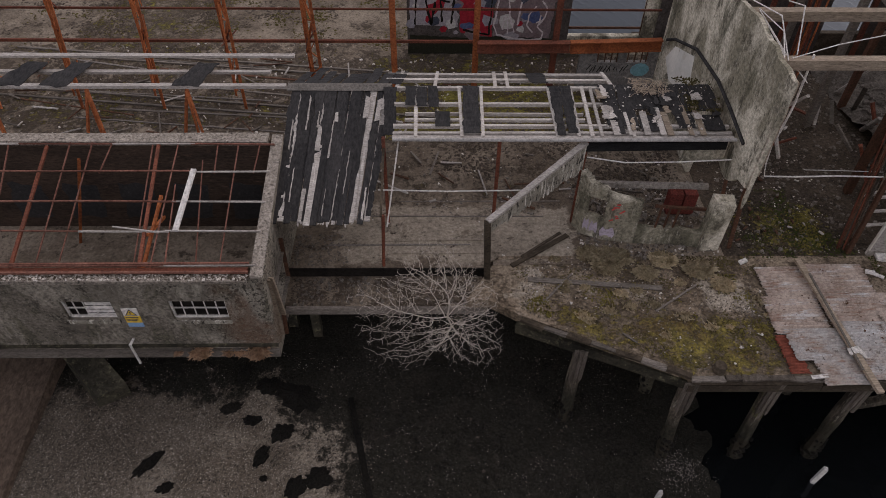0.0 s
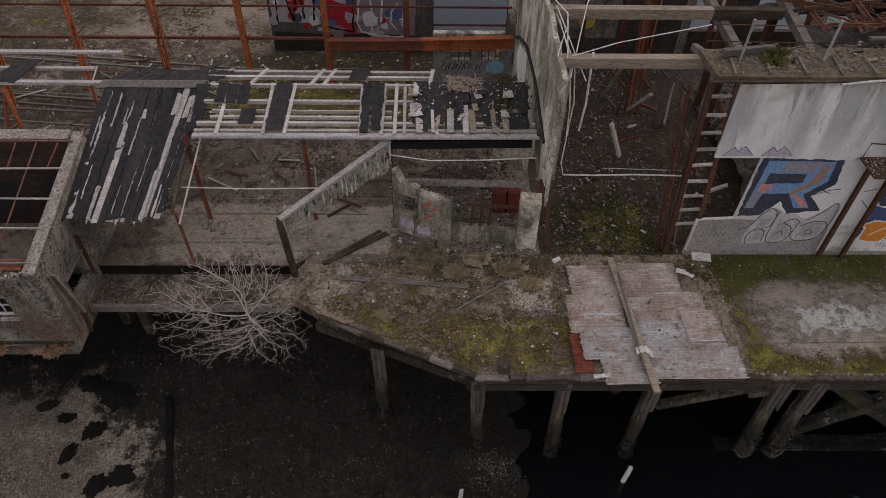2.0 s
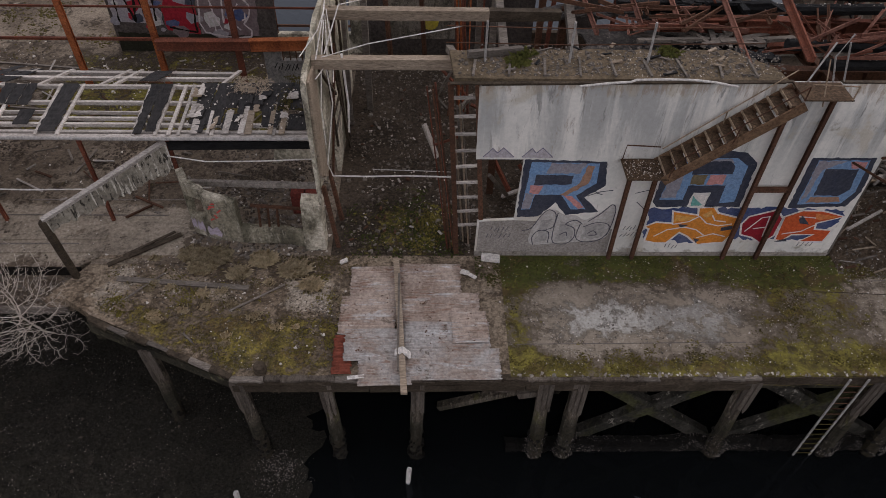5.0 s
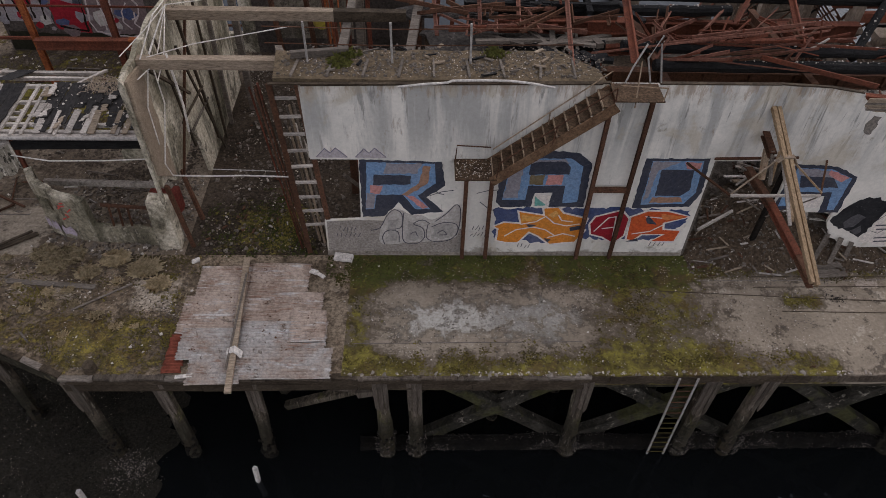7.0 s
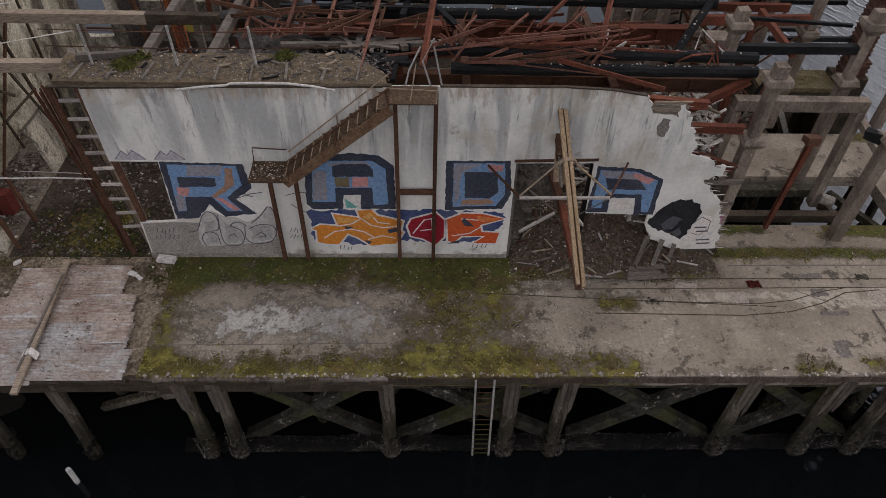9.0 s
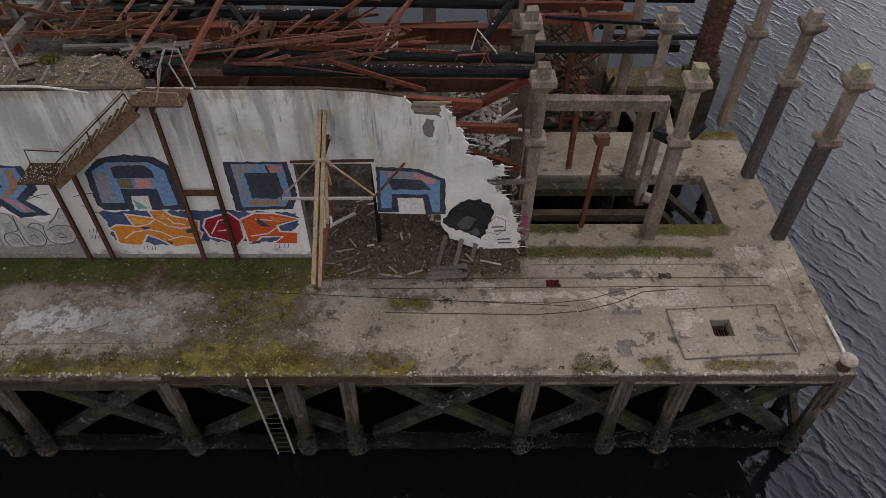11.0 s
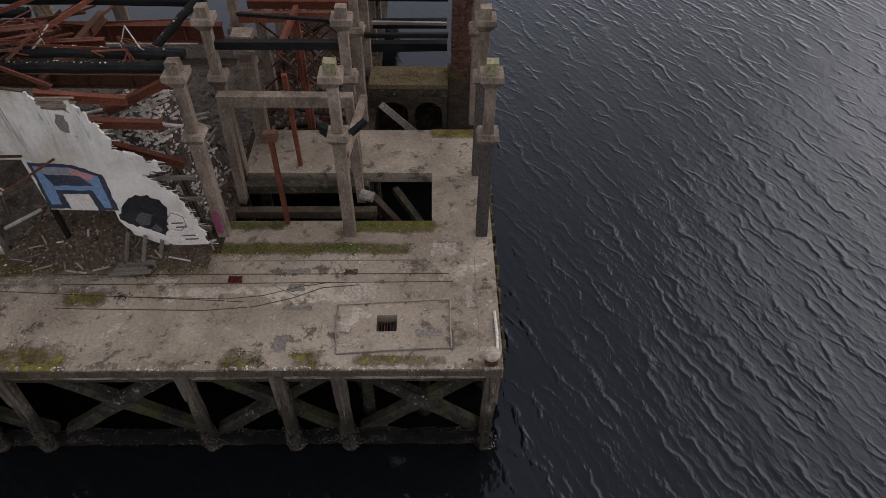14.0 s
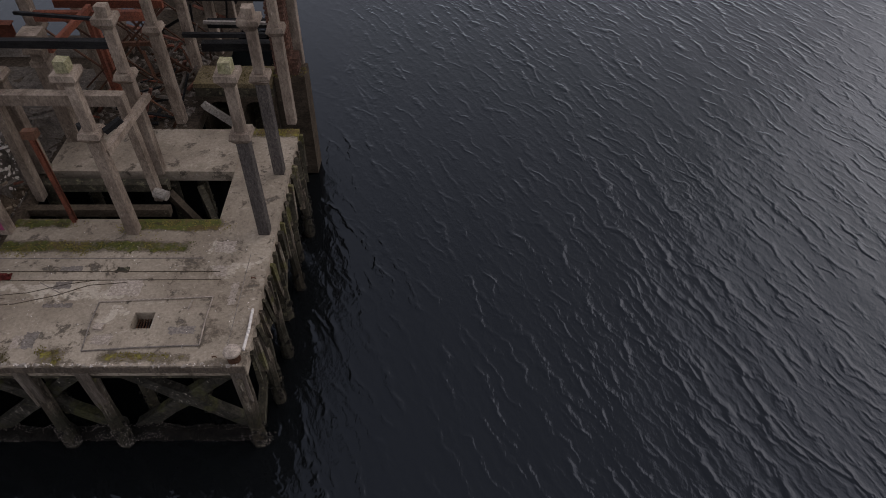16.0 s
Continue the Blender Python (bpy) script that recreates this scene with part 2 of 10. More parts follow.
def ground(name, c1, c2, dark, pale, moss_areas=(), moss_cut=0.72, pale_areas=(), pale_cut=0.60, dark_cut=0.55, green=(), salt=0.46, dark_areas=(), spot=0.35, grit_amount=None, lime=(), moss_hi=(0.175, 0.158, 0.036)):
    """Old concrete with soft stains, worn pale spots, dirt and moss, each with its own outline."""
    g = Nodes(name)
    big, mid, small, tiny = g.noise(0.45, 5, 0.6, warp=0.5), g.noise(1.3, 6, 0.68, warp=0.4), g.noise(4.5, 6, 0.72), g.noise(14.0, 5, 0.75)
    other = g.noise(0.9, 6, 0.66, (1.0, 1.35, 1.0), 0.8)
    col = g.mix(g.step(big, 0.36, 0.64), c1, c2)
    d = g.op("ADD", mid, g.op("MULTIPLY", g.op("SUBTRACT", small, 0.5), 0.6))
    for x0, x1, y0, y1, soft, w in dark_areas:
        d = g.op("ADD", d, g.op("MULTIPLY", g.area(x0, x1, y0, y1, soft), w))
    col = g.mix(g.op("MULTIPLY", g.step(d, dark_cut + 0.03, dark_cut + 0.15), 0.75), col, dark)
    p = other
    for x0, x1, y0, y1, soft, w in pale_areas:
        p = g.op("ADD", p, g.op("MULTIPLY", g.area(x0, x1, y0, y1, soft), w))
    p = g.op("ADD", p, g.op("MULTIPLY", g.op("SUBTRACT", small, 0.5), 0.5))
    col = g.mix(g.op("MULTIPLY", g.step(p, pale_cut + 0.04, pale_cut + 0.13), 0.85), col, pale)
    grit = g.step(g.op("ADD", tiny, g.op("MULTIPLY", g.op("SUBTRACT", other, 0.5), 0.5)), 0.57, 0.70)
    col = g.mix(g.op("MULTIPLY", grit, 0.15 + spot if grit_amount is None else grit_amount), col, dark)
    col = g.mix(g.op("MULTIPLY", g.step(small, 0.54, 0.62), spot), col, dark)
    col = g.mix(g.op("MULTIPLY", g.step(g.noise(3.1, 4, 0.62, (1, 1.6, 1), 0.3), 0.60, 0.64), 0.30), col, pale)
    soft_stain = g.op("ADD", g.noise(0.33, 4, 0.55, (1, 1.3, 1), 0.6), g.op("MULTIPLY", g.op("SUBTRACT", mid, 0.5), 0.35))
    col = g.mix(g.op("MULTIPLY", g.step(soft_stain, 0.47, 0.66), 0.45), col, tuple(0.5 * a + 0.5 * b for a, b in zip(c1, dark)))
    for x0, x1, y0, y1, soft, w in lime:
        v = g.op("ADD", g.op("MULTIPLY", g.area(x0, x1, y0, y1, soft), w), g.op("ADD", g.op("MULTIPLY", g.op("SUBTRACT", mid, 0.5), 1.1), g.op("MULTIPLY", g.op("SUBTRACT", small, 0.5), 0.5)))
        col = g.mix(g.op("MULTIPLY", g.step(v, 0.08, 0.20), 0.5), col, (0.060, 0.056, 0.050))
        col = g.mix(g.op("MULTIPLY", g.step(v, 0.17, 0.34), 0.92), col, (0.43, 0.425, 0.41))
    q = g.op("ADD", g.op("MULTIPLY", mid, 0.65), g.op("MULTIPLY", small, 0.55))
    for x0, x1, y0, y1, soft, w in moss_areas:
        q = g.op("ADD", q, g.op("MULTIPLY", g.area(x0, x1, y0, y1, soft), w))
    q = g.op("ADD", q, g.op("MULTIPLY", g.op("SUBTRACT", tiny, 0.5), 0.45))
    col = g.mix(g.op("MULTIPLY", g.step(q, moss_cut - 0.13, moss_cut + 0.02), 0.72), col, dark)
    moss = g.step(q, moss_cut + 0.02, moss_cut + 0.13)
    mc = g.mix(g.step(g.noise(1.9, 5, 0.7), 0.40, 0.62), (0.070, 0.060, 0.021), moss_hi)
    for x0, x1, y0, y1, soft in green:
        mc = g.mix(g.op("MULTIPLY", g.area(x0, x1, y0, y1, soft), 0.8), mc, (0.040, 0.056, 0.014))
    mc = g.mix(g.op("MULTIPLY", g.step(g.noise(1.15, 6, 0.7, (1, 1, 1), 0.6), 0.50, 0.60), 0.75), mc, (0.082, 0.055, 0.028))
    mc = g.mix(g.op("MULTIPLY", g.step(g.noise(2.6, 6, 0.72, (1, 1, 1), 0.4), 0.55, 0.62), 0.7), mc, (0.030, 0.024, 0.017))
    mc = g.mix(g.op("MULTIPLY", g.step(tiny, 0.50, 0.66), 0.8), mc, (0.075, 0.056, 0.032))
    mc = g.mix(g.op("MULTIPLY", g.step(small, 0.55, 0.66), 0.6), mc, moss_hi)
    col = g.mix(g.op("MULTIPLY", moss, 0.95), col, mc)
    return g.close(col, g.op("ADD", g.op("MULTIPLY", moss, 0.8), small), 0.6, 0.03, salt)


M_DECK = ground("deck_concrete_mossy", (0.188, 0.160, 0.131), (0.272, 0.238, 0.199), (0.080, 0.066, 0.052), (0.37, 0.335, 0.29),
                ((12.4, 25.4, 9.0, 9.95, 0.45, 0.30), (12.0, 22.2, 12.25, 13.8, 0.45, 0.34), (19.4, 22.6, 9.4, 13.2, 0.9, 0.26), (12.2, 13.9, 9.0, 13.4, 0.6, 0.26), (22.0, 28.2, 12.5, 13.6, 0.3, 0.28), (28.2, 34.0, 13.3, 13.75, 0.12, 0.30), (32.0, 34.7, 14.2, 14.75, 0.14, 0.38), (28.4, 30.2, 14.3, 14.75, 0.12, 0.28), (34.6, 36.6, 18.9, 19.6, 0.15, 0.34), (29.2, 30.4, 9.2, 9.9, 0.3, 0.22), (31.1, 31.8, 9.2, 9.9, 0.28, 0.26), (24.6, 25.8, 11.35, 11.9, 0.25, 0.32), (32.6, 35.0, 9.4, 9.7, 0.1, 0.22)), 0.765,
                ((27.9, 30.6, 11.75, 12.02, 0.1, 0.16), (32.1, 33.0, 11.5, 12.0, 0.12, 0.2), (30.3, 32.1, 11.45, 12.1, 0.2, 0.14), (32.1, 32.7, 9.8, 11.4, 0.15, 0.16), (34.8, 35.6, 12.2, 12.8, 0.12, 0.16), (34.6, 35.5, 13.1, 13.9, 0.12, 0.18), (35.7, 36.3, 9.4, 13.4, 0.15, 0.10), (24.5, 32.0, 11.2, 12.0, 0.3, 0.08), (14.6, 19.4, 10.6, 11.5, 0.9, 0.10)), 0.585, 0.60, ((11.5, 22.6, 12.1, 14.0, 0.4), (28.0, 35.0, 13.2, 14.8, 0.2)), 0.17, ((12.2, 24.0, 9.2, 13.3, 1.2, 0.08), (23.5, 32.2, 9.2, 11.15, 0.15, 0.05), (12.5, 36.4, 9.1, 9.55, 0.15, 0.10), (28.4, 36.4, 12.45, 13.2, 0.15, 0.08), (35.15, 36.5, 9.3, 12.2, 0.12, 0.07), (12.0, 28.0, 12.0, 12.8, 0.3, 0.10), (28.4, 34.7, 16.9, 17.4, 0.2, 0.10), (31.6, 36.6, 9.2, 13.3, 0.8, 0.07), (34.6, 36.6, 14.6, 19.5, 0.4, 0.10)), 0.10, grit_amount=0.10, lime=((14.3, 19.0, 10.5, 11.6, 0.8, 0.36), (16.6, 18.6, 10.6, 11.5, 0.7, 0.22)))
M_SLAB = ground("broken_slab_mossy", (0.140, 0.109, 0.081), (0.205, 0.168, 0.130), (0.062, 0.048, 0.035), (0.30, 0.265, 0.225),
                ((3.2, 6.4, 10.0, 11.5, 0.5, 0.20), (3.5, 9.5, 12.4, 13.4, 0.5, 0.10), (6.0, 8.75, 9.3, 11.2, 0.45, 0.26)), 0.74, ((2.0, 4.6, 11.6, 13.2, 0.5, 0.16), (7.2, 8.5, 11.3, 12.6, 0.3, 0.32), (5.0, 6.4, 11.3, 12.0, 0.4, 0.12)), 0.60, 0.455, moss_hi=(0.185, 0.152, 0.040), dark_areas=((5.2, 9.0, 9.2, 12.9, 0.6, 0.07),))
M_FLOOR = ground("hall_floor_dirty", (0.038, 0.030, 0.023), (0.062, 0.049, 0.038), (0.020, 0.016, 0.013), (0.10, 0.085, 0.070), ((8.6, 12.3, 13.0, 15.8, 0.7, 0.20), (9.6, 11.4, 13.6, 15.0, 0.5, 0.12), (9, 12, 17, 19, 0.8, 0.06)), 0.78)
M_FLOOR_L = ground("shed_floor_dirty", (0.098, 0.079, 0.062), (0.182, 0.152, 0.123), (0.040, 0.031, 0.024), (0.27, 0.236, 0.198), ((-20, 8, 19, 21.5, 0.8, 0.14), (-2.5, 5.6, 18.8, 24.2, 0.6, 0.22), (-14, -8, 22, 34, 1.5, 0.16), (-3, 8, 15, 19.5, 0.8, 0.05)), 0.76, ((-2.6, 4.2, 13.1, 15.4, 0.4, 0.36), (-20, -3.0, 15.0, 18.0, 1.0, 0.08)), 0.62, 0.52, dark_areas=((-20, 8.4, 18.6, 25.0, 0.8, 0.13), (-4.0, 1.6, 11.5, 12.9, 0.1, 0.10)), salt=0.30, spot=0.15)

# piles: split dark timber with pale streaks, green heads and rusty feet
g = Nodes("pile_timber", 0.85)
_a, _s2, _s3 = g.noise(0.9, 5, 0.62, (1.4, 1, 0.8), 0.4), g.noise(2.4, 7, 0.72, (2.6, 2, 0.45), 0.3), g.noise(6.0, 6, 0.75, (2.5, 1.5, 0.3))
_c = g.mix(g.step(_s2, 0.38, 0.62), (0.125, 0.106, 0.086), (0.036, 0.030, 0.024))
_c = g.mix(g.op("MULTIPLY", g.step(_s3, 0.56, 0.64), 0.7), _c, (0.30, 0.28, 0.24))
_c = g.mix(g.op("MULTIPLY", g.step(g.op("ADD", _a, g.step(g.z, -1.2, -0.4, 0.0, 0.12)), 0.58, 0.66), 0.6), _c, (0.10, 0.10, 0.034))
_c = g.mix(g.op("MULTIPLY", g.op("MULTIPLY", g.step(g.z, -3.3, -2.2, 1.0, 0.0), g.step(_a, 0.46, 0.56)), 0.5), _c, (0.085, 0.045, 0.034))
_c = g.mix(g.op("MULTIPLY", g.step(g.op("ADD", g.z, g.op("MULTIPLY", g.op("SUBTRACT", _s2, 0.5), 1.6)), -2.5, -1.8, 1.0, 0.0), 0.82), _c, (0.019, 0.019, 0.014))
M_PILE = g.close(_c, _s3, 0.7, 0.05, 0.35)

# corrugated tin: chalky zinc, pinkish rust bloom and brown streaks along the sheets
def zinc(name, c1, c2):
    g = Nodes(name, 0.65, 0.12)
    a, b, c = g.noise(0.9, 5, 0.62, (1, 1, 1), 0.4), g.noise(1.7, 7, 0.70, (0.45, 3.0, 1), 0.3), g.noise(4.5, 7, 0.75, (0.45, 4.5, 1), 0.2)
    col = g.mix(g.step(a, 0.42, 0.58), c1, c2)
    col = g.mix(g.op("MULTIPLY", g.step(b, 0.54, 0.63), 0.65), col, (0.46, 0.475, 0.50))
    col = g.mix(g.op("MULTIPLY", g.step(g.op("ADD", c, g.op("MULTIPLY", g.op("SUBTRACT", a, 0.5), 0.5)), 0.55, 0.64), 0.65), col, (0.165, 0.085, 0.058))
    col = g.mix(g.op("MULTIPLY", g.step(g.noise(2.6, 6, 0.72, (1, 1, 1), 0.5), 0.60, 0.67), 0.8), col, (0.075, 0.058, 0.045))
    return g.close(col, c, 0.3, 0.02, 0.28, 12.0)


M_TIN_P = zinc("pinkish_tin", (0.36, 0.30, 0.265), (0.28, 0.225, 0.195))
M_TIN_B = zinc("blue_grey_tin", (0.335, 0.325, 0.325), (0.270, 0.232, 0.212))

# painted wall: pale render with long grey-blue water streaks and a warm dirty foot
g = Nodes("streaked_render", 0.85, 0.06, (1.045, 0.975, 0.905))
_a, _s2, _s3 = g.noise(0.8, 5, 0.6, (1, 1, 0.8), 0.5), g.noise(1.0, 6, 0.62, (1.9, 1, 0.22), 0.4), g.noise(3.2, 7, 0.74, (1.8, 1, 0.40), 0.3)
_c = g.mix(g.step(_a, 0.38, 0.62), (0.655, 0.63, 0.585), (0.555, 0.54, 0.505))
_top = g.step(g.op("ADD", g.z, g.op("MULTIPLY", _s2, 1.6)), 3.6, 5.6)
_c = g.mix(g.op("MULTIPLY", g.step(_s2, 0.42, 0.62), g.op("ADD", g.op("MULTIPLY", _top, 0.62), 0.10)), _c, (0.265, 0.268, 0.264))
_c = g.mix(g.op("MULTIPLY", g.op("MULTIPLY", g.step(g.noise(2.2, 5, 0.65, (2.6, 1, 0.30), 0.5), 0.57, 0.66), _top), 0.65), _c, (0.135, 0.135, 0.13))
_c = g.mix(g.op("MULTIPLY", g.step(g.op("ADD", _a, g.step(g.z, 4.7, 5.4, 0.0, 0.10)), 0.58, 0.68), 0.45), _c, (0.40, 0.335, 0.24))
_c = g.mix(g.op("MULTIPLY", g.step(_s3, 0.57, 0.72), 0.40), _c, (0.24, 0.24, 0.235))
_c = g.mix(g.op("MULTIPLY", g.step(g.op("ADD", g.noise(2.0, 6, 0.7), g.step(g.z, 0.0, 0.5, 0.22, 0.0)), 0.62, 0.76), 0.7), _c, (0.20, 0.175, 0.14))
_c = g.mix(g.op("MULTIPLY", g.step(g.op("ADD", _s3, g.step(g.z, 4.9, 5.5, 0.0, 0.14)), 0.60, 0.72), 0.5), _c, (0.26, 0.17, 0.10))
M_RENDER = g.close(_c, _s3, 0.12, 0.02, 0.06, 9.0)

# cross wall and house: blotched, with black weather stains
g = Nodes("black_stained_wall", 0.9)
_a, _s2, _s3 = g.noise(0.55, 5, 0.6, (1, 1, 0.7), 0.6), g.noise(1.5, 8, 0.74, (1.2, 1.2, 0.6), 0.2), g.noise(4.2, 8, 0.78, (1, 1, 0.7))
_c = g.mix(g.step(_a, 0.42, 0.58), (0.47, 0.44, 0.375), (0.20, 0.185, 0.145))
_c = g.mix(g.op("MULTIPLY", g.step(g.noise(0.9, 6, 0.68, (1, 1, 0.35), 0.6), 0.50, 0.62), 0.8), _c, (0.085, 0.082, 0.060))
_c = g.mix(g.op("MULTIPLY", g.step(_s2, 0.52, 0.62), 0.85), _c, (0.075, 0.068, 0.054))
_c = g.mix(g.op("MULTIPLY", g.step(_s3, 0.57, 0.68), 0.8), _c, (0.045, 0.042, 0.035))
_c = g.mix(g.op("MULTIPLY", g.step(g.noise(5.0, 6, 0.72, (1.6, 1.6, 0.25)), 0.57, 0.64), 0.32), _c, (0.46, 0.435, 0.385))
M_TALL = g.close(_c, _s3, 0.5, 0.03, 0.38)
g = Nodes("blackened_harling", 0.95)
_a, _s2, _s3, _s4 = g.noise(0.6, 5, 0.6, (1, 1, 0.8), 0.6), g.noise(1.6, 8, 0.76, (1.2, 1.2, 0.7), 0.3), g.noise(2.4, 8, 0.8, (1, 1, 0.8), 0.2), g.noise(13, 5, 0.75)
_c = g.mix(g.step(_a, 0.38, 0.64), (0.215, 0.196, 0.170), (0.120, 0.108, 0.092))
_c = g.mix(g.op("MULTIPLY", g.step(_s2, 0.52, 0.70), 0.6), _c, (0.34, 0.318, 0.28))
_c = g.mix(g.op("MULTIPLY", g.step(_s3, 0.49, 0.62), 0.75), _c, (0.046, 0.042, 0.034))
_c = g.mix(g.op("MULTIPLY", g.step(g.noise(1.1, 6, 0.7, (1.8, 1, 0.6), 0.5), 0.53, 0.64), 0.6), _c, (0.062, 0.060, 0.040))
_pit = g.step(g.op("ADD", g.noise(0.7, 4, 0.6, (1, 1, 0.7), 0.4), g.op("MULTIPLY", g.area(-6.0, -3.6, 10.0, 15.2, 0.7), 0.16)), 0.52, 0.64)
_c = g.mix(g.op("MULTIPLY", g.op("MULTIPLY", g.step(g.noise(11, 4, 0.7), 0.50, 0.57), _pit), 0.92), _c, (0.022, 0.019, 0.016))
_c = g.mix(g.op("MULTIPLY", g.op("MULTIPLY", g.step(_s4, 0.54, 0.63), _pit), 0.45), _c, (0.36, 0.335, 0.29))
_c = g.mix(g.op("MULTIPLY", g.op("MULTIPLY", g.step(_a, 0.44, 0.60), g.area(-4.9, -3.6, 10.0, 11.4, 0.35)), 0.35), _c, (0.17, 0.095, 0.060))
M_HARL = g.close(_c, _s3, 0.8, 0.04, 0.42)

# render that has run black and white in drips
g = Nodes("dripped_render", 0.9)
_a, _s2, _s3 = g.noise(0.9, 5, 0.6), g.noise(6.0, 6, 0.7, (1.4, 1.4, 0.16)), g.noise(9.0, 5, 0.72, (1, 1, 0.3))
_c = g.mix(g.step(_a, 0.4, 0.6), (0.24, 0.225, 0.195), (0.16, 0.148, 0.127))
_c = g.mix(g.op("MULTIPLY", g.step(_s2, 0.54, 0.60), 0.85), _c, (0.50, 0.48, 0.44))
_c = g.mix(g.op("MULTIPLY", g.step(_s3, 0.54, 0.60), 0.9), _c, (0.018, 0.016, 0.014))
M_DRIP = g.close(_c, _s3, 0.5, 0.03, 0.3)

# water: dark slate, with short sharp crests and fine ripples, calmer in the lee of the pier
g = Nodes("river_water", 0.07, 0.41, (1, 1, 1))
g.b.inputs["IOR"].default_value = 1.333
g.b.inputs["Specular Tint"].default_value = (0.81, 0.86, 1.0, 1)


def ripples(length, turn, sharp, bend, fine):
    """Trains of wave crests of the given length, bent and broken, 0 to 1."""
    mp = g.t.nodes.new("ShaderNodeMapping")
    mp.vector_type = "TEXTURE"
    mp.inputs["Rotation"].default_value = (0, 0, radians(turn))
    g.t.links.new(g.pos, mp.inputs["Vector"])
    n = g.t.nodes.new("ShaderNodeTexWave")
    n.wave_type, n.bands_direction, n.wave_profile = "BANDS", "X", "SIN"
    for key, v in (("Scale", 0.314 / length), ("Distortion", bend), ("Detail", 3.0), ("Detail Scale", fine), ("Detail Roughness", 0.55)):
        n.inputs[key].default_value = v
    g.t.links.new(mp.outputs[0], n.inputs["Vector"])
    return g.op("POWER", n.outputs["Fac"], sharp)


_calm = g.op("MULTIPLY_ADD", g.step(g.op("ADD", g.x, g.op("MULTIPLY", g.y, 0.35)), 39.0, 64.0), 0.08)
_calm.node.inputs[2].default_value = 0.55
_lee = g.op("MULTIPLY", g.step(g.x, 35.5, 38.0, 1.0, 0.0), g.step(g.y, 6.5, 8.6))
_calm = g.op("MULTIPLY", _calm, g.op("SUBTRACT", 1.0, g.op("MULTIPLY", _lee, 0.75)))
_gust = g.step(g.noise(0.16, 4, 0.6, (1, 1, 1), 0.3), 0.35, 0.65, 0.4, 1.25)
_fade = g.step(g.noise(1.05, 4, 0.62, (1, 0.55, 1)), 0.43, 0.60, 0.03, 1.0)
_h = g.op("MULTIPLY", g.op("MULTIPLY", ripples(0.95, 20, 7.0, 7.0, 1.3), g.op("MULTIPLY", _gust, _fade)), 0.048)
_h = g.op("ADD", _h, g.op("MULTIPLY", g.op("MULTIPLY", ripples(0.75, 34, 7.0, 7.0, 1.3), g.step(g.noise(0.8, 4, 0.62, (1, 0.6, 1), 0.2), 0.46, 0.60)), 0.028))
_h = g.op("ADD", _h, g.op("MULTIPLY", g.op("MULTIPLY", ripples(0.40, 27, 3.0, 6.0, 1.7), _gust), 0.009))
_h = g.op("ADD", _h, g.op("MULTIPLY", ripples(2.6, 8, 1.3, 6.0, 0.6), 0.020))
_h = g.op("ADD", _h, g.op("MULTIPLY", g.noise(3.2, 4, 0.6, (1.0, 0.6, 1)), 0.030))
_h = g.op("ADD", _h, g.op("MULTIPLY", g.noise(9.0, 3, 0.6), 0.008))
_bp = g.t.nodes.new("ShaderNodeBump")
_bp.inputs["Strength"].default_value, _bp.inputs["Distance"].default_value = 1.0, 1.0
g.put(_bp.inputs["Height"], g.op("MULTIPLY", _h, _calm))
g.t.links.new(_bp.outputs[0], g.b.inputs["Normal"])
g.put(g.b.inputs["Base Color"], (0.0042, 0.0046, 0.0047))
M_WATER = g.m


# ---- building helpers ----
from mathutils.geometry import tessellate_polygon

RNG = random.Random(7)


def U(a, b):
    return RNG.uniform(a, b)


def thing(name, at=(0, 0, 0), label="", category="", group="", kind=""):
    ob = new(name)
    ob.empty_display_size = 0.2
    ob.location = at
    return tagged(ob, label, category, group, kind)


def part(name, bm, material, parent=None, label=""):
    """Links a bmesh, given in world coordinates, as one mesh object under its thing."""
    me = bpy.data.meshes.new(name)
    bmesh.ops.recalc_face_normals(bm, faces=bm.faces[:])
    bm.to_mesh(me)
    bm.free()
    me.materials.append(material)
    ob = new(name, me)
    if parent:
        ob.parent = parent
        w = Matrix.Translation(parent.location)
        if parent.parent:
            w = Matrix.Translation(parent.parent.location) @ w
        ob.matrix_parent_inverse = w.inverted()
    if label:
        ob["label"] = label
    return ob


def solo(name, bm, material, label, category, group="", kind=""):
    return tagged(part(name, bm, material), label, category, group, kind)


def hexa(bm, c):
    v = [bm.verts.new(p) for p in c]
    for f in ((0, 3, 2, 1), (4, 5, 6, 7), (0, 1, 5, 4), (1, 2, 6, 5), (2, 3, 7, 6), (3, 0, 4, 7)):
        bm.faces.new([v[i] for i in f])
    return v


def box(bm, x0, x1, y0, y1, z0, z1, wob=0.0):
    c = [(x0, y0, z0), (x1, y0, z0), (x1, y1, z0), (x0, y1, z0), (x0, y0, z1), (x1, y0, z1), (x1, y1, z1), (x0, y1, z1)]
    if wob:
        c = [tuple(a + U(-wob, wob) for a in p) for p in c]
    return hexa(bm, c)


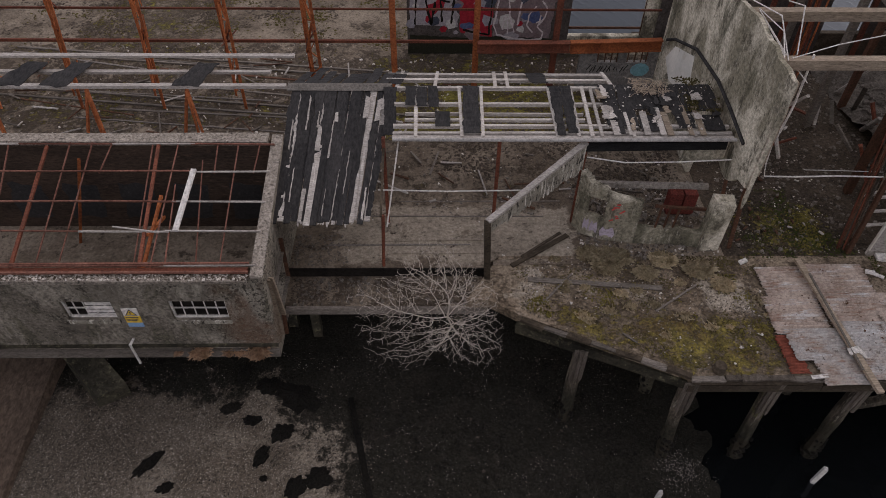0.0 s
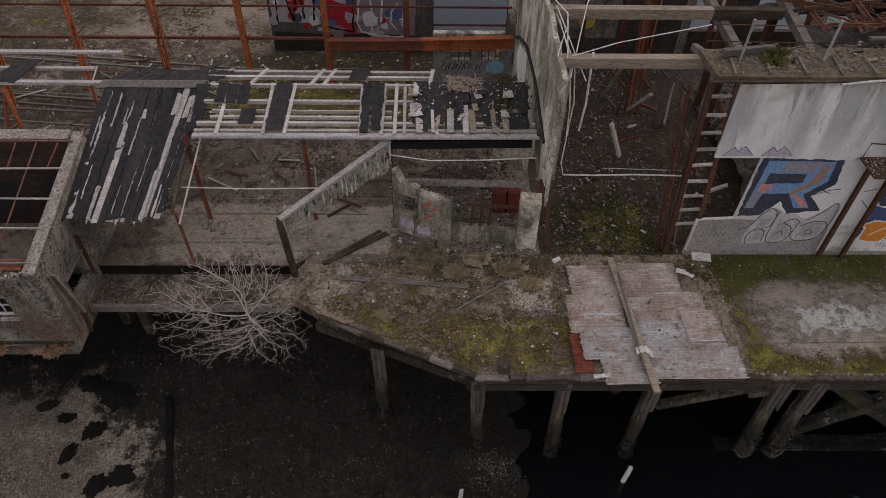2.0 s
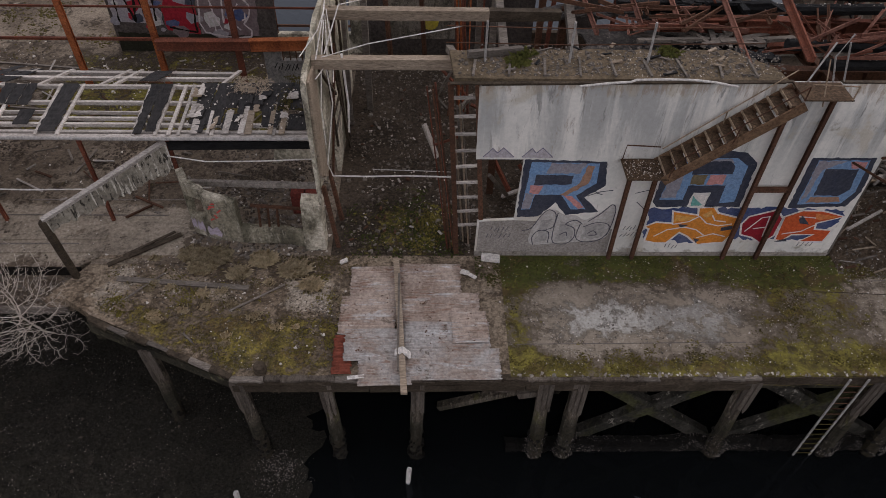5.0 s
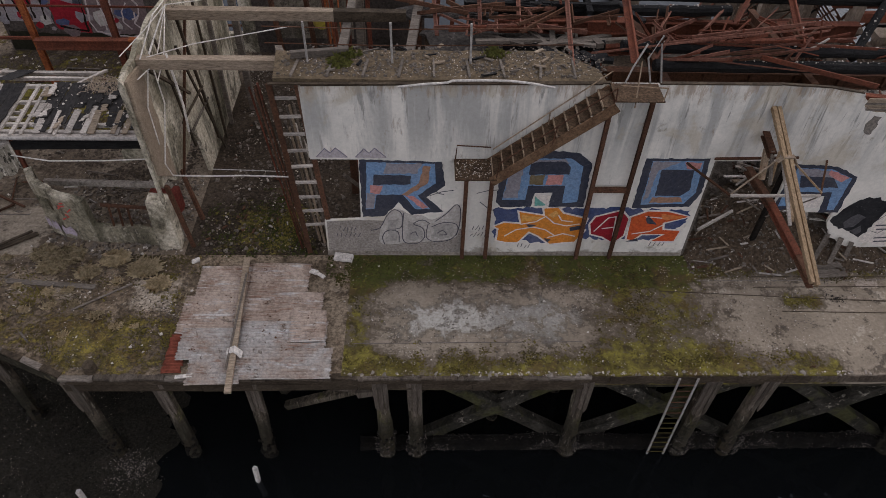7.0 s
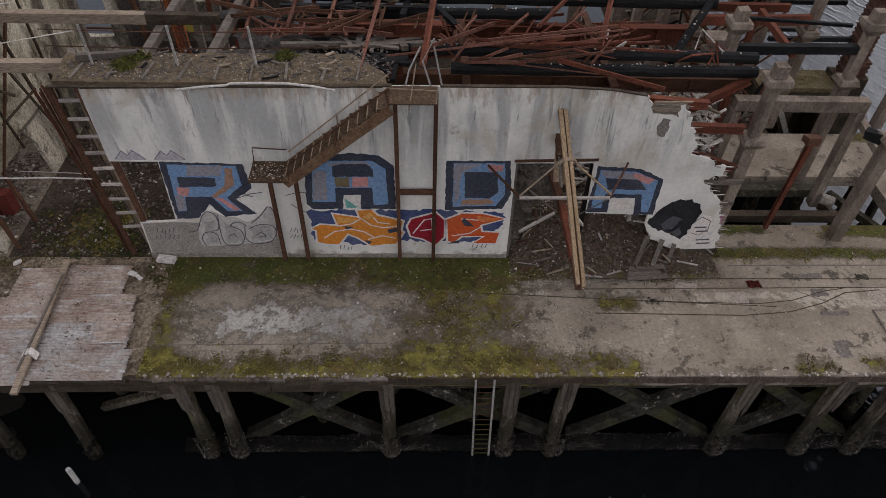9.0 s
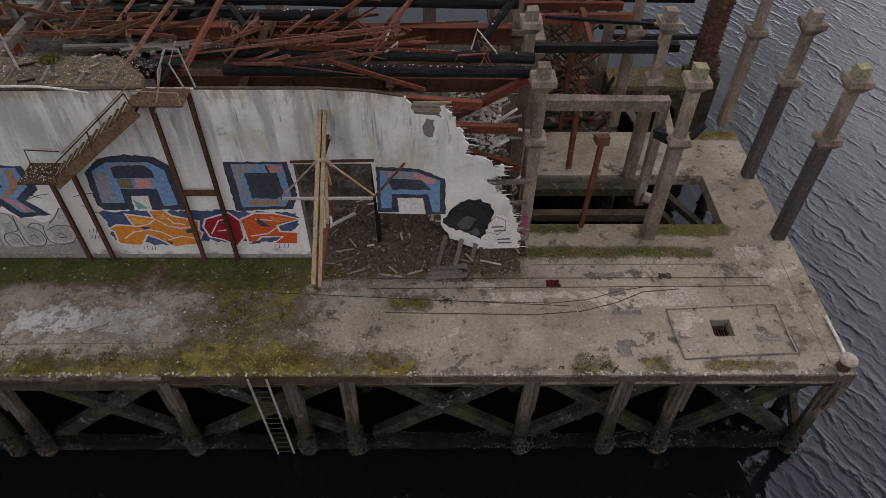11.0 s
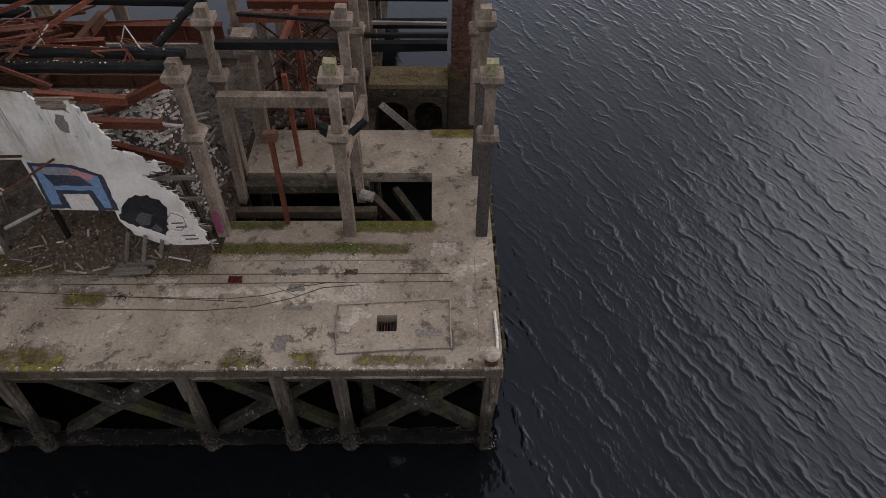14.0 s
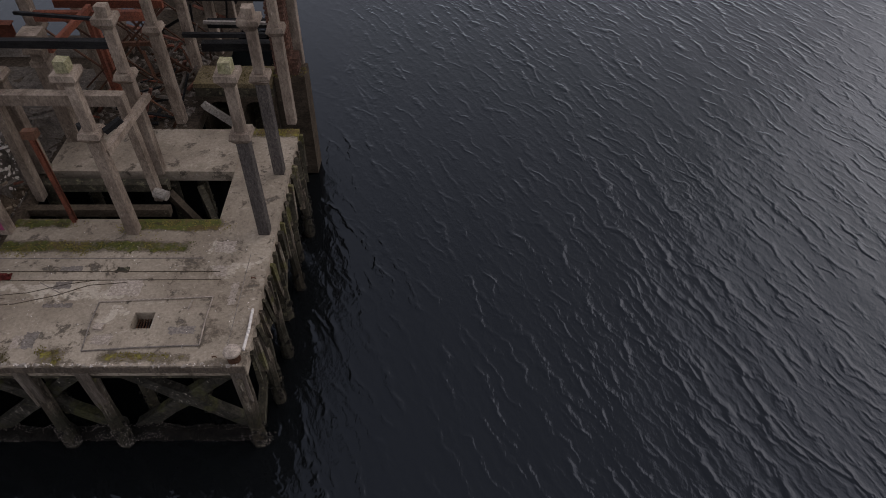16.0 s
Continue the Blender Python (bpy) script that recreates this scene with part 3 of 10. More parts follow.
def beam(bm, a, b, w, h, wob=0.0, up=(0, 0, 1), w2=None, h2=None):
    """A squared bar from a to b, w wide and h high."""
    a, b = Vector(a), Vector(b)
    d = (b - a).normalized()
    s = d.cross(Vector(up))
    if s.length < 0.05:
        s = d.cross(Vector((0, 1, 0)))
    s.normalize()
    u = s.cross(d)
    w2, h2 = w2 or w, h2 or h
    c = []
    for p, ww, hh in ((a, w, h), (b, w2, h2)):
        for i, j in ((-1, -1), (1, -1), (1, 1), (-1, 1)):
            q = p + s * (i * ww / 2) + u * (j * hh / 2)
            c.append(q + Vector((U(-wob, wob), U(-wob, wob), U(-wob, wob))) if wob else q)
    return hexa(bm, c)


def profile_bar(bm, a, b, outline):
    """A bar from a to b with the cross-section outline, given as (sideways, up)."""
    a, b = Vector(a), Vector(b)
    d = (b - a).normalized()
    s = d.cross(Vector((0, 0, 1)))
    if s.length < 0.05:
        s = Vector((1, 0, 0))
    s.normalize()
    u = s.cross(d)
    p = [bm.verts.new(a + s * i + u * j) for i, j in outline]
    q = [bm.verts.new(b + s * i + u * j) for i, j in outline]
    n = len(outline)
    for k in range(n):
        bm.faces.new((p[k], p[(k + 1) % n], q[(k + 1) % n], q[k]))
    for tri in tessellate_polygon([[Vector((i, j, 0)) for i, j in outline]]):
        bm.faces.new([p[k] for k in tri])
        bm.faces.new([q[k] for k in reversed(tri)])


def angle_iron(bm, a, b, w, t=0.012):
    """An L-shaped steel section from a to b."""
    t = max(t, w * 0.3)
    profile_bar(bm, a, b, [(-w / 2, 0), (w / 2, 0), (w / 2, w), (w / 2 - t, w), (w / 2 - t, t), (-w / 2, t)])


def i_beam(bm, a, b, w, h, t=0.03):
    """An I-shaped steel section from a to b."""
    x, y, c = w / 2, h / 2, t / 2
    profile_bar(bm, a, b, [(-x, -y), (x, -y), (x, -y + t), (c, -y + t), (c, y - t), (x, y - t), (x, y), (-x, y), (-x, y - t), (-c, y - t), (-c, -y + t), (-x, -y + t)])


def tube(bm, pts, r, n=6, r2=None):
    """A round bar along pts, tapering to r2."""
    pts = [Vector(p) for p in pts]
    r2 = r if r2 is None else r2
    rings = []
    for i, p in enumerate(pts):
        d = (pts[min(i + 1, len(pts) - 1)] - pts[max(i - 1, 0)]).normalized()
        s = d.cross(Vector((0.13, 0.21, 1)))
        if s.length < 0.05:
            s = d.cross(Vector((1, 0, 0)))
        s.normalize()
        u = s.cross(d)
        rr = r + (r2 - r) * i / (len(pts) - 1)
        rings.append([bm.verts.new(p + s * (rr * math.cos(k * math.tau / n)) + u * (rr * math.sin(k * math.tau / n))) for k in range(n)])
    for q, w in zip(rings, rings[1:]):
        for k in range(n):
            bm.faces.new((q[k], q[(k + 1) % n], w[(k + 1) % n], w[k]))
    bm.faces.new(rings[0][::-1])
    bm.faces.new(rings[-1])


def prism(bm, poly, mapper, depth):
    """Extrudes the flat outline poly; mapper(u, v, d) gives the place at depth d."""
    f = [bm.verts.new(mapper(u, v, 0)) for u, v in poly]
    k = [bm.verts.new(mapper(u, v, depth)) for u, v in poly]
    n = len(poly)
    for tri in tessellate_polygon([[Vector((u, v, 0)) for u, v in poly]]):
        bm.faces.new([f[i] for i in tri])
        bm.faces.new([k[i] for i in reversed(tri)])
    for i in range(n):
        bm.faces.new((f[i], f[(i + 1) % n], k[(i + 1) % n], k[i]))


def ragged(poly, step=0.12, amp=0.05, closed=True):
    """Breaks the edges of an outline into uneven steps."""
    out = []
    for (x0, y0), (x1, y1) in zip(poly, poly[1:] + poly[:1] if closed else poly[1:]):
        n = max(1, int(math.hypot(x1 - x0, y1 - y0) / step))
        out.append((x0, y0))
        for i in range(1, n):
            f = i / n
            out.append((x0 + (x1 - x0) * f + U(-amp, amp), y0 + (y1 - y0) * f + U(-amp, amp)))
    if not closed:
        out.append(poly[-1])
    return out


def fnoise(x, y, s, seed=0.0):
    return noise.fractal(Vector((x * s + seed, y * s - seed, seed * 0.7)), 0.8, 2.0, 4)


def mat_sheet(name, material, x0, x1, y0, y1, mask, z=0.0, thick=0.03, cell=0.07, label="", category="moss", floor_z=None):
    """A cover of small clumps, dense where mask(x, y) is well above 0 and thinning out round it."""
    verts, faces = [], []
    for i in range(int((x1 - x0) / cell)):
        for j in range(int((y1 - y0) / cell)):
            x, y = x0 + (i + U(0, 1)) * cell, y0 + (j + U(0, 1)) * cell
            m = mask(x, y) - 0.18 + 0.5 * fnoise(x, y, 3.3, 1.7)
            f = max(0.0, min(1.0, (m + 0.22) / 0.75))
            if RNG.random() > f * 1.15:
                continue
            r, h = cell * U(0.25, 0.45 + 0.45 * f), thick * U(0.3, 0.5 + 0.7 * f)
            z = floor_z(x, y) if floor_z else z
            k, a = len(verts), U(0, 1.6)
            for q in range(5):
                b = a + q * 1.2566 + U(-0.3, 0.3)
                rr = r * U(0.6, 1.1)
                verts.append((min(x1, max(x0, x + rr * math.cos(b))), min(y1, max(y0, y + rr * math.sin(b))), z - 0.004))
            verts.append((x + U(-0.3, 0.3) * r, y + U(-0.3, 0.3) * r, z + h))
            faces += [(k + q, k + (q + 1) % 5, k + 5) for q in range(5)]
    me = bpy.data.meshes.new(name)
    me.from_pydata(verts, [], faces)
    me.polygons.foreach_set("use_smooth", [True] * len(faces))
    me.update()
    me.materials.append(material)
    return tagged(new(name, me), label, category, kind="stuff")


def scatter(name, material, n, place, lo, hi, flat=0.5, label="", category="debris"):
    """Many small broken bits; place() gives a spot on the ground or None."""
    verts, faces = [], []
    for _ in range(n):
        p = place()
        if p is None:
            continue
        r = lo + (hi - lo) * RNG.random() ** 2.5
        a = U(0, math.tau)
        k = len(verts)
        for i in range(4):
            q = a + i * math.tau / 4 + U(-0.5, 0.5)
            rr = r * U(0.5, 1.1)
            verts.append((p[0] + rr * math.cos(q), p[1] + rr * math.sin(q), p[2] - 0.004))
        for i in range(4):
            v = verts[k + i]
            verts.append((p[0] + (v[0] - p[0]) * U(0.4, 0.95), p[1] + (v[1] - p[1]) * U(0.4, 0.95), p[2] + r * flat * U(0.4, 1.2)))
        faces += [(k + 4, k + 5, k + 6, k + 7)] + [(k + i, k + (i + 1) % 4, k + 4 + (i + 1) % 4, k + 4 + i) for i in range(4)]
    me = bpy.data.meshes.new(name)
    me.from_pydata(verts, [], faces)
    me.update()
    me.materials.append(material)
    return tagged(new(name, me), label, category, kind="stuff")


def strands(name, material, n, place, lo, hi, label, category="straw"):
    """Many thin loose stalks lying about; place() gives a spot or None."""
    verts, faces = [], []
    for _ in range(n):
        p = place()
        if p is None:
            continue
        a, l, w = U(0, math.tau), U(lo, hi), U(0.004, 0.010)
        dx, dy = math.cos(a), math.sin(a)
        k = len(verts)
        for f, h in ((0, 0.0), (0.5, U(0.01, 0.06)), (1, U(0.0, 0.03))):
            for sgn in (-1, 1):
                verts.append((p[0] + dx * l * f - dy * w * sgn, p[1] + dy * l * f + dx * w * sgn, p[2] + h))
        faces += [(k, k + 1, k + 3, k + 2), (k + 2, k + 3, k + 5, k + 4)]
    me = bpy.data.meshes.new(name)
    me.from_pydata(verts, [], faces)
    me.update()
    me.materials.append(material)
    return tagged(new(name, me), label, category, kind="stuff")


def sticks(name, material, rows, label, category="debris", group=""):
    """Loose bars, each a thing of its own: rows of (a, b, width, height)."""
    for a, b, w, h in rows:
        bm = bmesh.new()
        beam(bm, a, b, w, h, wob=min(w, h) * 0.12)
        solo(name, bm, material, label, category, group)


# ---- water, shore, deck ----
bm = bmesh.new()
for x0, x1, y0, y1 in ((-2500, 2500, -1500, 3000),):
    v = [bm.verts.new(p) for p in ((x0, y0, -3.95), (x1, y0, -3.95), (x1, y1, -3.95), (x0, y1, -3.95))]
    bm.faces.new(v)
solo("water", bm, M_WATER, "dark rippled river water", "water", kind="structure")


def shore_z(x, y):
    s = -3.36 - 0.055 * max(0.0, x + 3.0) - 0.05 * max(0.0, x - 8.0) - 0.05 * max(0.0, 8.0 - y)
    return s + 0.05 * fnoise(x, y, 1.2, 3.0)


g = Nodes("shingle_shore", 0.85)
_n1, _n2, _n3, _n4 = g.noise(0.5, 6, 0.66, (1, 1, 1), 0.4), g.noise(1.9, 7, 0.72, (1, 1, 1), 0.3), g.noise(9.0, 6, 0.8), g.noise(26.0, 4, 0.75)
_c = g.mix(g.step(_n1, 0.38, 0.62), (0.225, 0.193, 0.160), (0.105, 0.087, 0.070))
_c = g.mix(g.op("MULTIPLY", g.step(g.op("ADD", g.x, g.op("MULTIPLY", g.op("SUBTRACT", g.y, 8.0), -0.9)), -9.2, -5.8, 1.0, 0.0), 0.72), _c, (0.066, 0.055, 0.045))
_c = g.mix(g.op("MULTIPLY", g.step(_n3, 0.50, 0.62), 0.75), _c, (0.050, 0.042, 0.034))
_c = g.mix(g.op("MULTIPLY", g.step(_n4, 0.56, 0.64), 0.7), _c, (0.46, 0.43, 0.385))
# weed colour spreads to the right, and from y 10.9 on towards the house
_e = g.op("MAXIMUM", g.op("ADD", g.op("MULTIPLY", g.op("ADD", g.x, g.op("MULTIPLY", g.op("SUBTRACT", g.y, 7.5), 0.85)), 0.30), 0.58), g.op("MULTIPLY", g.op("SUBTRACT", g.y, 10.9), 0.5))
_e = g.op("ADD", g.op("MINIMUM", _e, 0.85), g.op("MULTIPLY", g.op("SUBTRACT", _n1, 0.5), 2.2))
_e = g.op("ADD", _e, g.op("MULTIPLY", g.op("SUBTRACT", _n2, 0.5), 1.6))
_e = g.op("ADD", _e, g.op("MULTIPLY", g.op("SUBTRACT", _n3, 0.5), 0.8))
_weed = g.mix(g.op("MULTIPLY", g.step(_n4, 0.54, 0.66), 0.6), (0.015, 0.0145, 0.012), (0.055, 0.050, 0.042))
_weed = g.mix(g.op("MULTIPLY", g.step(_n2, 0.52, 0.66), 0.4), _weed, (0.034, 0.028, 0.023))
_c = g.mix(g.op("MULTIPLY", g.step(_e, 0.02, 0.34), 0.95), _c, _weed)
M_SHORE = g.close(_c, g.op("MULTIPLY", _n3, 1.2), 1.0, 0.06, 0.45, 14.0)
M_WEED = surf("black_weed", (0.013, 0.012, 0.011), (0.026, 0.024, 0.020), (0.05, 0.045, 0.038), scale=1.5, fine=28, spots=0.5, bump=1.0, dist=0.04, rough=0.75)
bm = bmesh.new()
NX, NY, CX = 124, 80, 0.28
grid = [[bm.verts.new((-18 + i * CX, 0 + j * 0.32, shore_z(-18 + i * CX, j * 0.32))) for j in range(NY)] for i in range(NX)]
for i in range(NX - 1):
    for j in range(NY - 1):
        bm.faces.new((grid[i][j], grid[i + 1][j], grid[i + 1][j + 1], grid[i][j + 1]))
solo("ground", bm, M_SHORE, "grey shingle shore strewn with broken shells", "shore", kind="structure")


def weed_mask(x, y):
    # denser to the right, and again from y 11.1 on towards the house
    edge = 0.5 * max(x + 1.3 + 0.85 * (y - 7.5), (y - 11.1) * 1.2)
    return max(min(edge, 0.7) + 0.7 * fnoise(x, y, 0.6, 9.0), 1.3 * fnoise(x, y, 0.75, 5.0) - 0.55) + 0.25 * fnoise(x, y, 3.0, 2.0)


mat_sheet("seaweed", M_WEED, -10.0, 6.0, 3.0, 12.6, lambda x, y: min(0.3, 0.5 * weed_mask(x, y) - 0.12), -3.5, 0.03, 0.05, "black weed straggling over the shingle", "seaweed", shore_z)


def shore_spot():
    x, y = U(-11, 4), U(4, 12.5)
    if fnoise(x, y, 0.7, 2.0) + U(-0.35, 0.35) < 0:
        return None
    return x, y, shore_z(x, y)


scatter("shell_litter", M_CHIP, 5200, shore_spot, 0.006, 0.024, label="pale broken shells on the dark shore", category="shells")
def weed_spot():
    x, y = U(-10, 6), U(3, 12.5)
    if fnoise(x, y, 0.8, 12.0) + U(-0.25, 0.25) < 0.12:
        return None
    return x, y, shore_z(x, y) + 0.01


scatter("shell_litter", M_CHIP, 9000, weed_spot, 0.004, 0.017, label="white broken shells on the black weed", category="shells")
scatter("stones", surf("wet_stone", (0.06, 0.052, 0.044), (0.11, 0.095, 0.08), None, scale=4, fine=20, vary=0.2), 900, shore_spot, 0.02, 0.07, label="small grey stones on the shore", category="stones")

for x, y, r, k, turn in ((-5.59, 10.57, 0.34, 0.5, 0.3), (-4.92, 10.18, 0.27, 0.7, 0.0), (-4.03, 9.79, 0.36, 0.8, 0.8), (-4.49, 9.12, 0.34, 0.6, 1.3), (-7.42, 8.9, 0.52, 0.34, 0.9), (-6.82, 8.21, 0.24, 0.7, 0.4), (-3.43, 8.18, 0.36, 0.8, 0.9), (-2.87, 8.46, 0.4, 0.8, 0.2), (-4.57, 11.32, 0.4, 0.8, 0.0), (-3.75, 10.9, 0.75, 0.6, 2.7), (-5.4, 11.69, 0.22, 1.6, 0.0), (-4.3, 8.45, 0.12, 0.8, 0.0)):
    bm = bmesh.new()
    hub = bm.verts.new((x, y, shore_z(x, y) + 0.09 * r / 0.35))
    rings = []
    for f in (0.55, 0.85, 1.0):
        ring = []
        for j in range(26):
            a = j * math.tau / 26
            q = r * f * (1 + 0.30 * fnoise(3 * math.cos(a) + x * 5, 3 * math.sin(a), 0.8, 6.0) + 0.10 * math.sin(9 * a + x))
            u, v = q * math.cos(a), q * k * math.sin(a)
            px, py = x + u * math.cos(turn) - v * math.sin(turn), y + u * math.sin(turn) + v * math.cos(turn)
            ring.append(bm.verts.new((px, py, shore_z(px, py) + (0.07, 0.035, -0.03)[len(rings)] + U(-0.012, 0.012))))
        rings.append(ring)
    for j in range(26):
        bm.faces.new((hub, rings[0][j], rings[0][(j + 1) % 26]))
        for a, b in zip(rings, rings[1:]):
            bm.faces.new((a[j], b[j], b[(j + 1) % 26], a[(j + 1) % 26]))
    solo("weed_clump", bm, M_WEED, "low clump of black seaweed on the shingle", "seaweed", "seaweed clumps")

EDGE_Y, END_X = 9.3, 36.42
deck = thing("deck", (20, 12, 0), "long weathered concrete pier deck over the water", "pier deck", kind="structure")


def slab(poly, z0, z1, name, material, parent=deck, label=""):
    bm = bmesh.new()
    prism(bm, poly, lambda u, v, d: (u, v, z1 - d), z1 - z0)
    return part(name, bm, material, parent, label)


slab(ragged([(6.35, 9.36), (13.0, EDGE_Y + 0.03)], 0.3, 0.02, False) + [(13.0, 13.3), (2.0, 13.3), (1.0, 11.72), (1.6, 11.72), (2.4, 11.2)], -0.32, -0.01, "grassy_slab", M_SLAB, deck, "broken grimy concrete slab with a slanting edge")
slab(ragged([(13.0, EDGE_Y), (33.16, EDGE_Y)], 0.35, 0.012, False) + [(33.16, 13.3), (13.0, 13.3)], -0.42, 0.0, "quay_slab", M_DECK, deck)
slab(ragged([(33.7, EDGE_Y), (END_X, EDGE_Y)], 0.35, 0.012, False) + [(END_X, 13.3), (33.7, 13.3)], -0.42, 0.0, "quay_slab", M_DECK, deck)
slab([(33.16, EDGE_Y), (33.7, EDGE_Y), (33.7, 10.49), (33.16, 10.49)], -0.42, 0.0, "quay_slab", M_DECK, deck)
slab([(33.16, 11.03), (33.7, 11.03), (33.7, 13.3), (33.16, 13.3)], -0.42, 0.0, "quay_slab", M_DECK, deck)
slab([(28.5, 13.3), (END_X, 13.3), (END_X, 14.7), (28.5, 14.7)], -0.4, 0.0, "cross_slab", M_DECK, deck)
slab([(34.62, 14.7), (END_X, 14.7), (END_X, 19.4), (34.62, 19.4)], -0.4, 0.0, "end_slab", M_DECK, deck)
slab([(28.5, 16.95), (34.62, 16.95), (34.62, 19.3), (28.5, 19.3)], -0.35, 0.04, "back_slab", M_DECK, deck)
slab([(32.3, 21.4), (35.2, 21.4), (35.2, 22.7), (32.3, 22.7)], 0.38, 0.55, "far_slab", surf("mossy_gravel", (0.13, 0.108, 0.055), (0.20, 0.17, 0.11), (0.32, 0.29, 0.24), scale=2.2, fine=26, spots=0.48, grain=0.5, bump=0.9), deck, "mossy concrete slab on arches")
# slab added behind the columns; the interior's darkness is put into its colour
slab([(28.3, 19.3), (32.5, 19.3), (32.5, 40.0), (28.3, 40.0)], -0.9, -0.5, "sunken_slab", M_FLOOR, deck, "near-black sunken floor added for the dark interior between the columns")
hall = thing("floor", (10, 18, 0), "littered floor of the roofless hall", "floor", kind="structure")
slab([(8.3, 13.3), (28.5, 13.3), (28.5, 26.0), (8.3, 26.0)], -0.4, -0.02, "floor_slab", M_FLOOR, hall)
slab([(-22, 12.9), (1.5, 12.9), (2.0, 13.3), (8.3, 13.3), (8.3, 25.2), (0.6, 25.2), (0.6, 34), (-24, 34)], -0.4, -0.03, "shed_floor_slab", M_FLOOR_L, hall)
slab(ragged([(-3.9, 11.75), (1.6, 11.75)], 0.4, 0.03, False) + [(1.5, 12.9), (-3.9, 12.9)], -0.55, -0.35, "ledge_slab", M_FLOOR_L, hall, "lower concrete ledge at the shed's front")

# fascia and rails of the quay
M_LIP = surf("quay_lip_concrete", (0.13, 0.112, 0.092), (0.075, 0.063, 0.05), (0.27, 0.245, 0.21), scale=2.2, fine=20, spots=0.47, squash=(1.6, 1, 0.6), bump=0.5)
M_FENDER = surf("fender_timber", (0.20, 0.18, 0.155), (0.085, 0.072, 0.06), (0.40, 0.375, 0.335), scale=2.4, fine=24, spots=0.47, squash=(3.5, 2, 0.5), bump=0.7, dist=0.03, vary=0.3)
quay = thing("quay_edge", (20, 9.3, -0.4), "dark worn edge beam along the pier front", "edge beam", kind="structure")
bm = bmesh.new()
beam(bm, (2.3, 11.15, -0.42), (6.3, 9.42, -0.42), 0.16, 0.3, 0.01)
part("timber_beam", bm, M_CONC_D, quay, "weathered slanting edge timber")
for i in range(7):
    a, b = Vector((2.4, 11.1, -0.02)), Vector((6.35, 9.33, -0.02))
    bm = bmesh.new()
    beam(bm, a.lerp(b, i / 7) + Vector((0, U(-0.03, 0.03), U(-0.03, 0.01))), a.lerp(b, (i + 0.97) / 7) + Vector((0, U(-0.04, 0.03), U(-0.05, 0.01))), U(0.09, 0.17), 0.07, 0.022)
    part("capping", bm, M_GREYWOOD if i % 2 else M_EDGE, quay, "crumbling weathered edge board")
for x0, x1, dz in ((6.3, 9.6, 0), (9.6, 13.4, -0.02), (13.4, 16.2, 0.01), (16.2, 19.1, -0.01)):
    bm = bmesh.new()
    beam(bm, (x0, 9.36, -0.45 + dz), (x1 - 0.02, 9.36, -0.45 - dz), 0.2, 0.26, 0.012)
    part("timber_beam", bm, M_EDGE, quay)
    bm = bmesh.new()
    beam(bm, (x0 + 0.1, 9.3, -0.17), (x1 - 0.1, 9.3, -0.17), 0.14, 0.16, 0.02)
    part("capping", bm, M_EDGE, quay)
    x = x0
    while x < x1 - 0.15:
        w = U(0.25, 0.9)
        bm = bmesh.new()
        prism(bm, ragged([(x, 9.20 + U(-0.02, 0.04)), (min(x + w, x1), 9.20 + U(-0.02, 0.04)), (min(x + w, x1) - 0.02, 9.37), (x + 0.02, 9.37)], 0.08, 0.02), lambda u, v, d, k=U(-0.03, 0.0): (u, v, k - d), 0.06)
        part("splintered_cap", bm, RNG.choice((M_TANWOOD, M_GREYWOOD, M_FENDER) if x0 < 9 else (M_GREYWOOD, M_EDGE, M_FENDER, M_LIP)), quay, "pale splintered edge board")
        x += w
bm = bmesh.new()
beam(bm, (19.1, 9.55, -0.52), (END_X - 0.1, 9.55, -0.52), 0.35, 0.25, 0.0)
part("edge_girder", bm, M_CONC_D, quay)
# dark facing strips laid over the slab front, paler from x 24.5 on
x = 13.05
while x < END_X - 0.3:
    w = min(U(0.5, 1.6), END_X - 0.02 - x)
    bm = bmesh.new()
    lo = (-0.30 if x > 24.5 else -0.38) + U(0, 0.05)
    prism(bm, ragged([(x, lo), (x + w - 0.012, lo), (x + w - 0.012, -0.03 - U(0, 0.05)), (x, -0.03 - U(0, 0.05))], 0.13, 0.018), lambda u, v, d: (u, EDGE_Y - 0.03 + d, v), 0.04)
    part("edge_face", bm, M_LIP if x > 24.5 else M_EDGE, quay)
    x += w
scatter("edge_crumbs", M_CHIP, 520, lambda: (lambda x: (x, EDGE_Y + U(0.0, 0.10), -0.008) if fnoise(x, 2.0, 0.8, 9.0) > -0.15 else None)(U(13.0, END_X - 0.1)), 0.012, 0.06, label="pale crumbs along the pier edge", category="rubble")
scatter("edge_crumbs", M_CONC, 420, lambda: (U(13.0, END_X - 0.1), EDGE_Y + U(0.0, 0.09), -0.01), 0.02, 0.09, label="crumbled concrete along the pier edge", category="rubble")
# black sheet that paints the dark of the gap between shed floor and ledge
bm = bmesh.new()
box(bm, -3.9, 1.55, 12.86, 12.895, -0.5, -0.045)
part("step_riser", bm, M_BLACK, quay, "black sheet standing for the shade in the open step")
bm = bmesh.new()
beam(bm, (-3.75, 11.73, -0.44), (1.5, 11.73, -0.44), 0.1, 0.2, 0.015)
part("ledge_board", bm, M_GREYWOOD, quay)

# piles and braces
M_PILE_LIST = (6.4, 8.5, 10.76, 13.9, 14.75, 19.0, 22.18, 23.62, 28.3, 30.68, 32.24, 36.18)




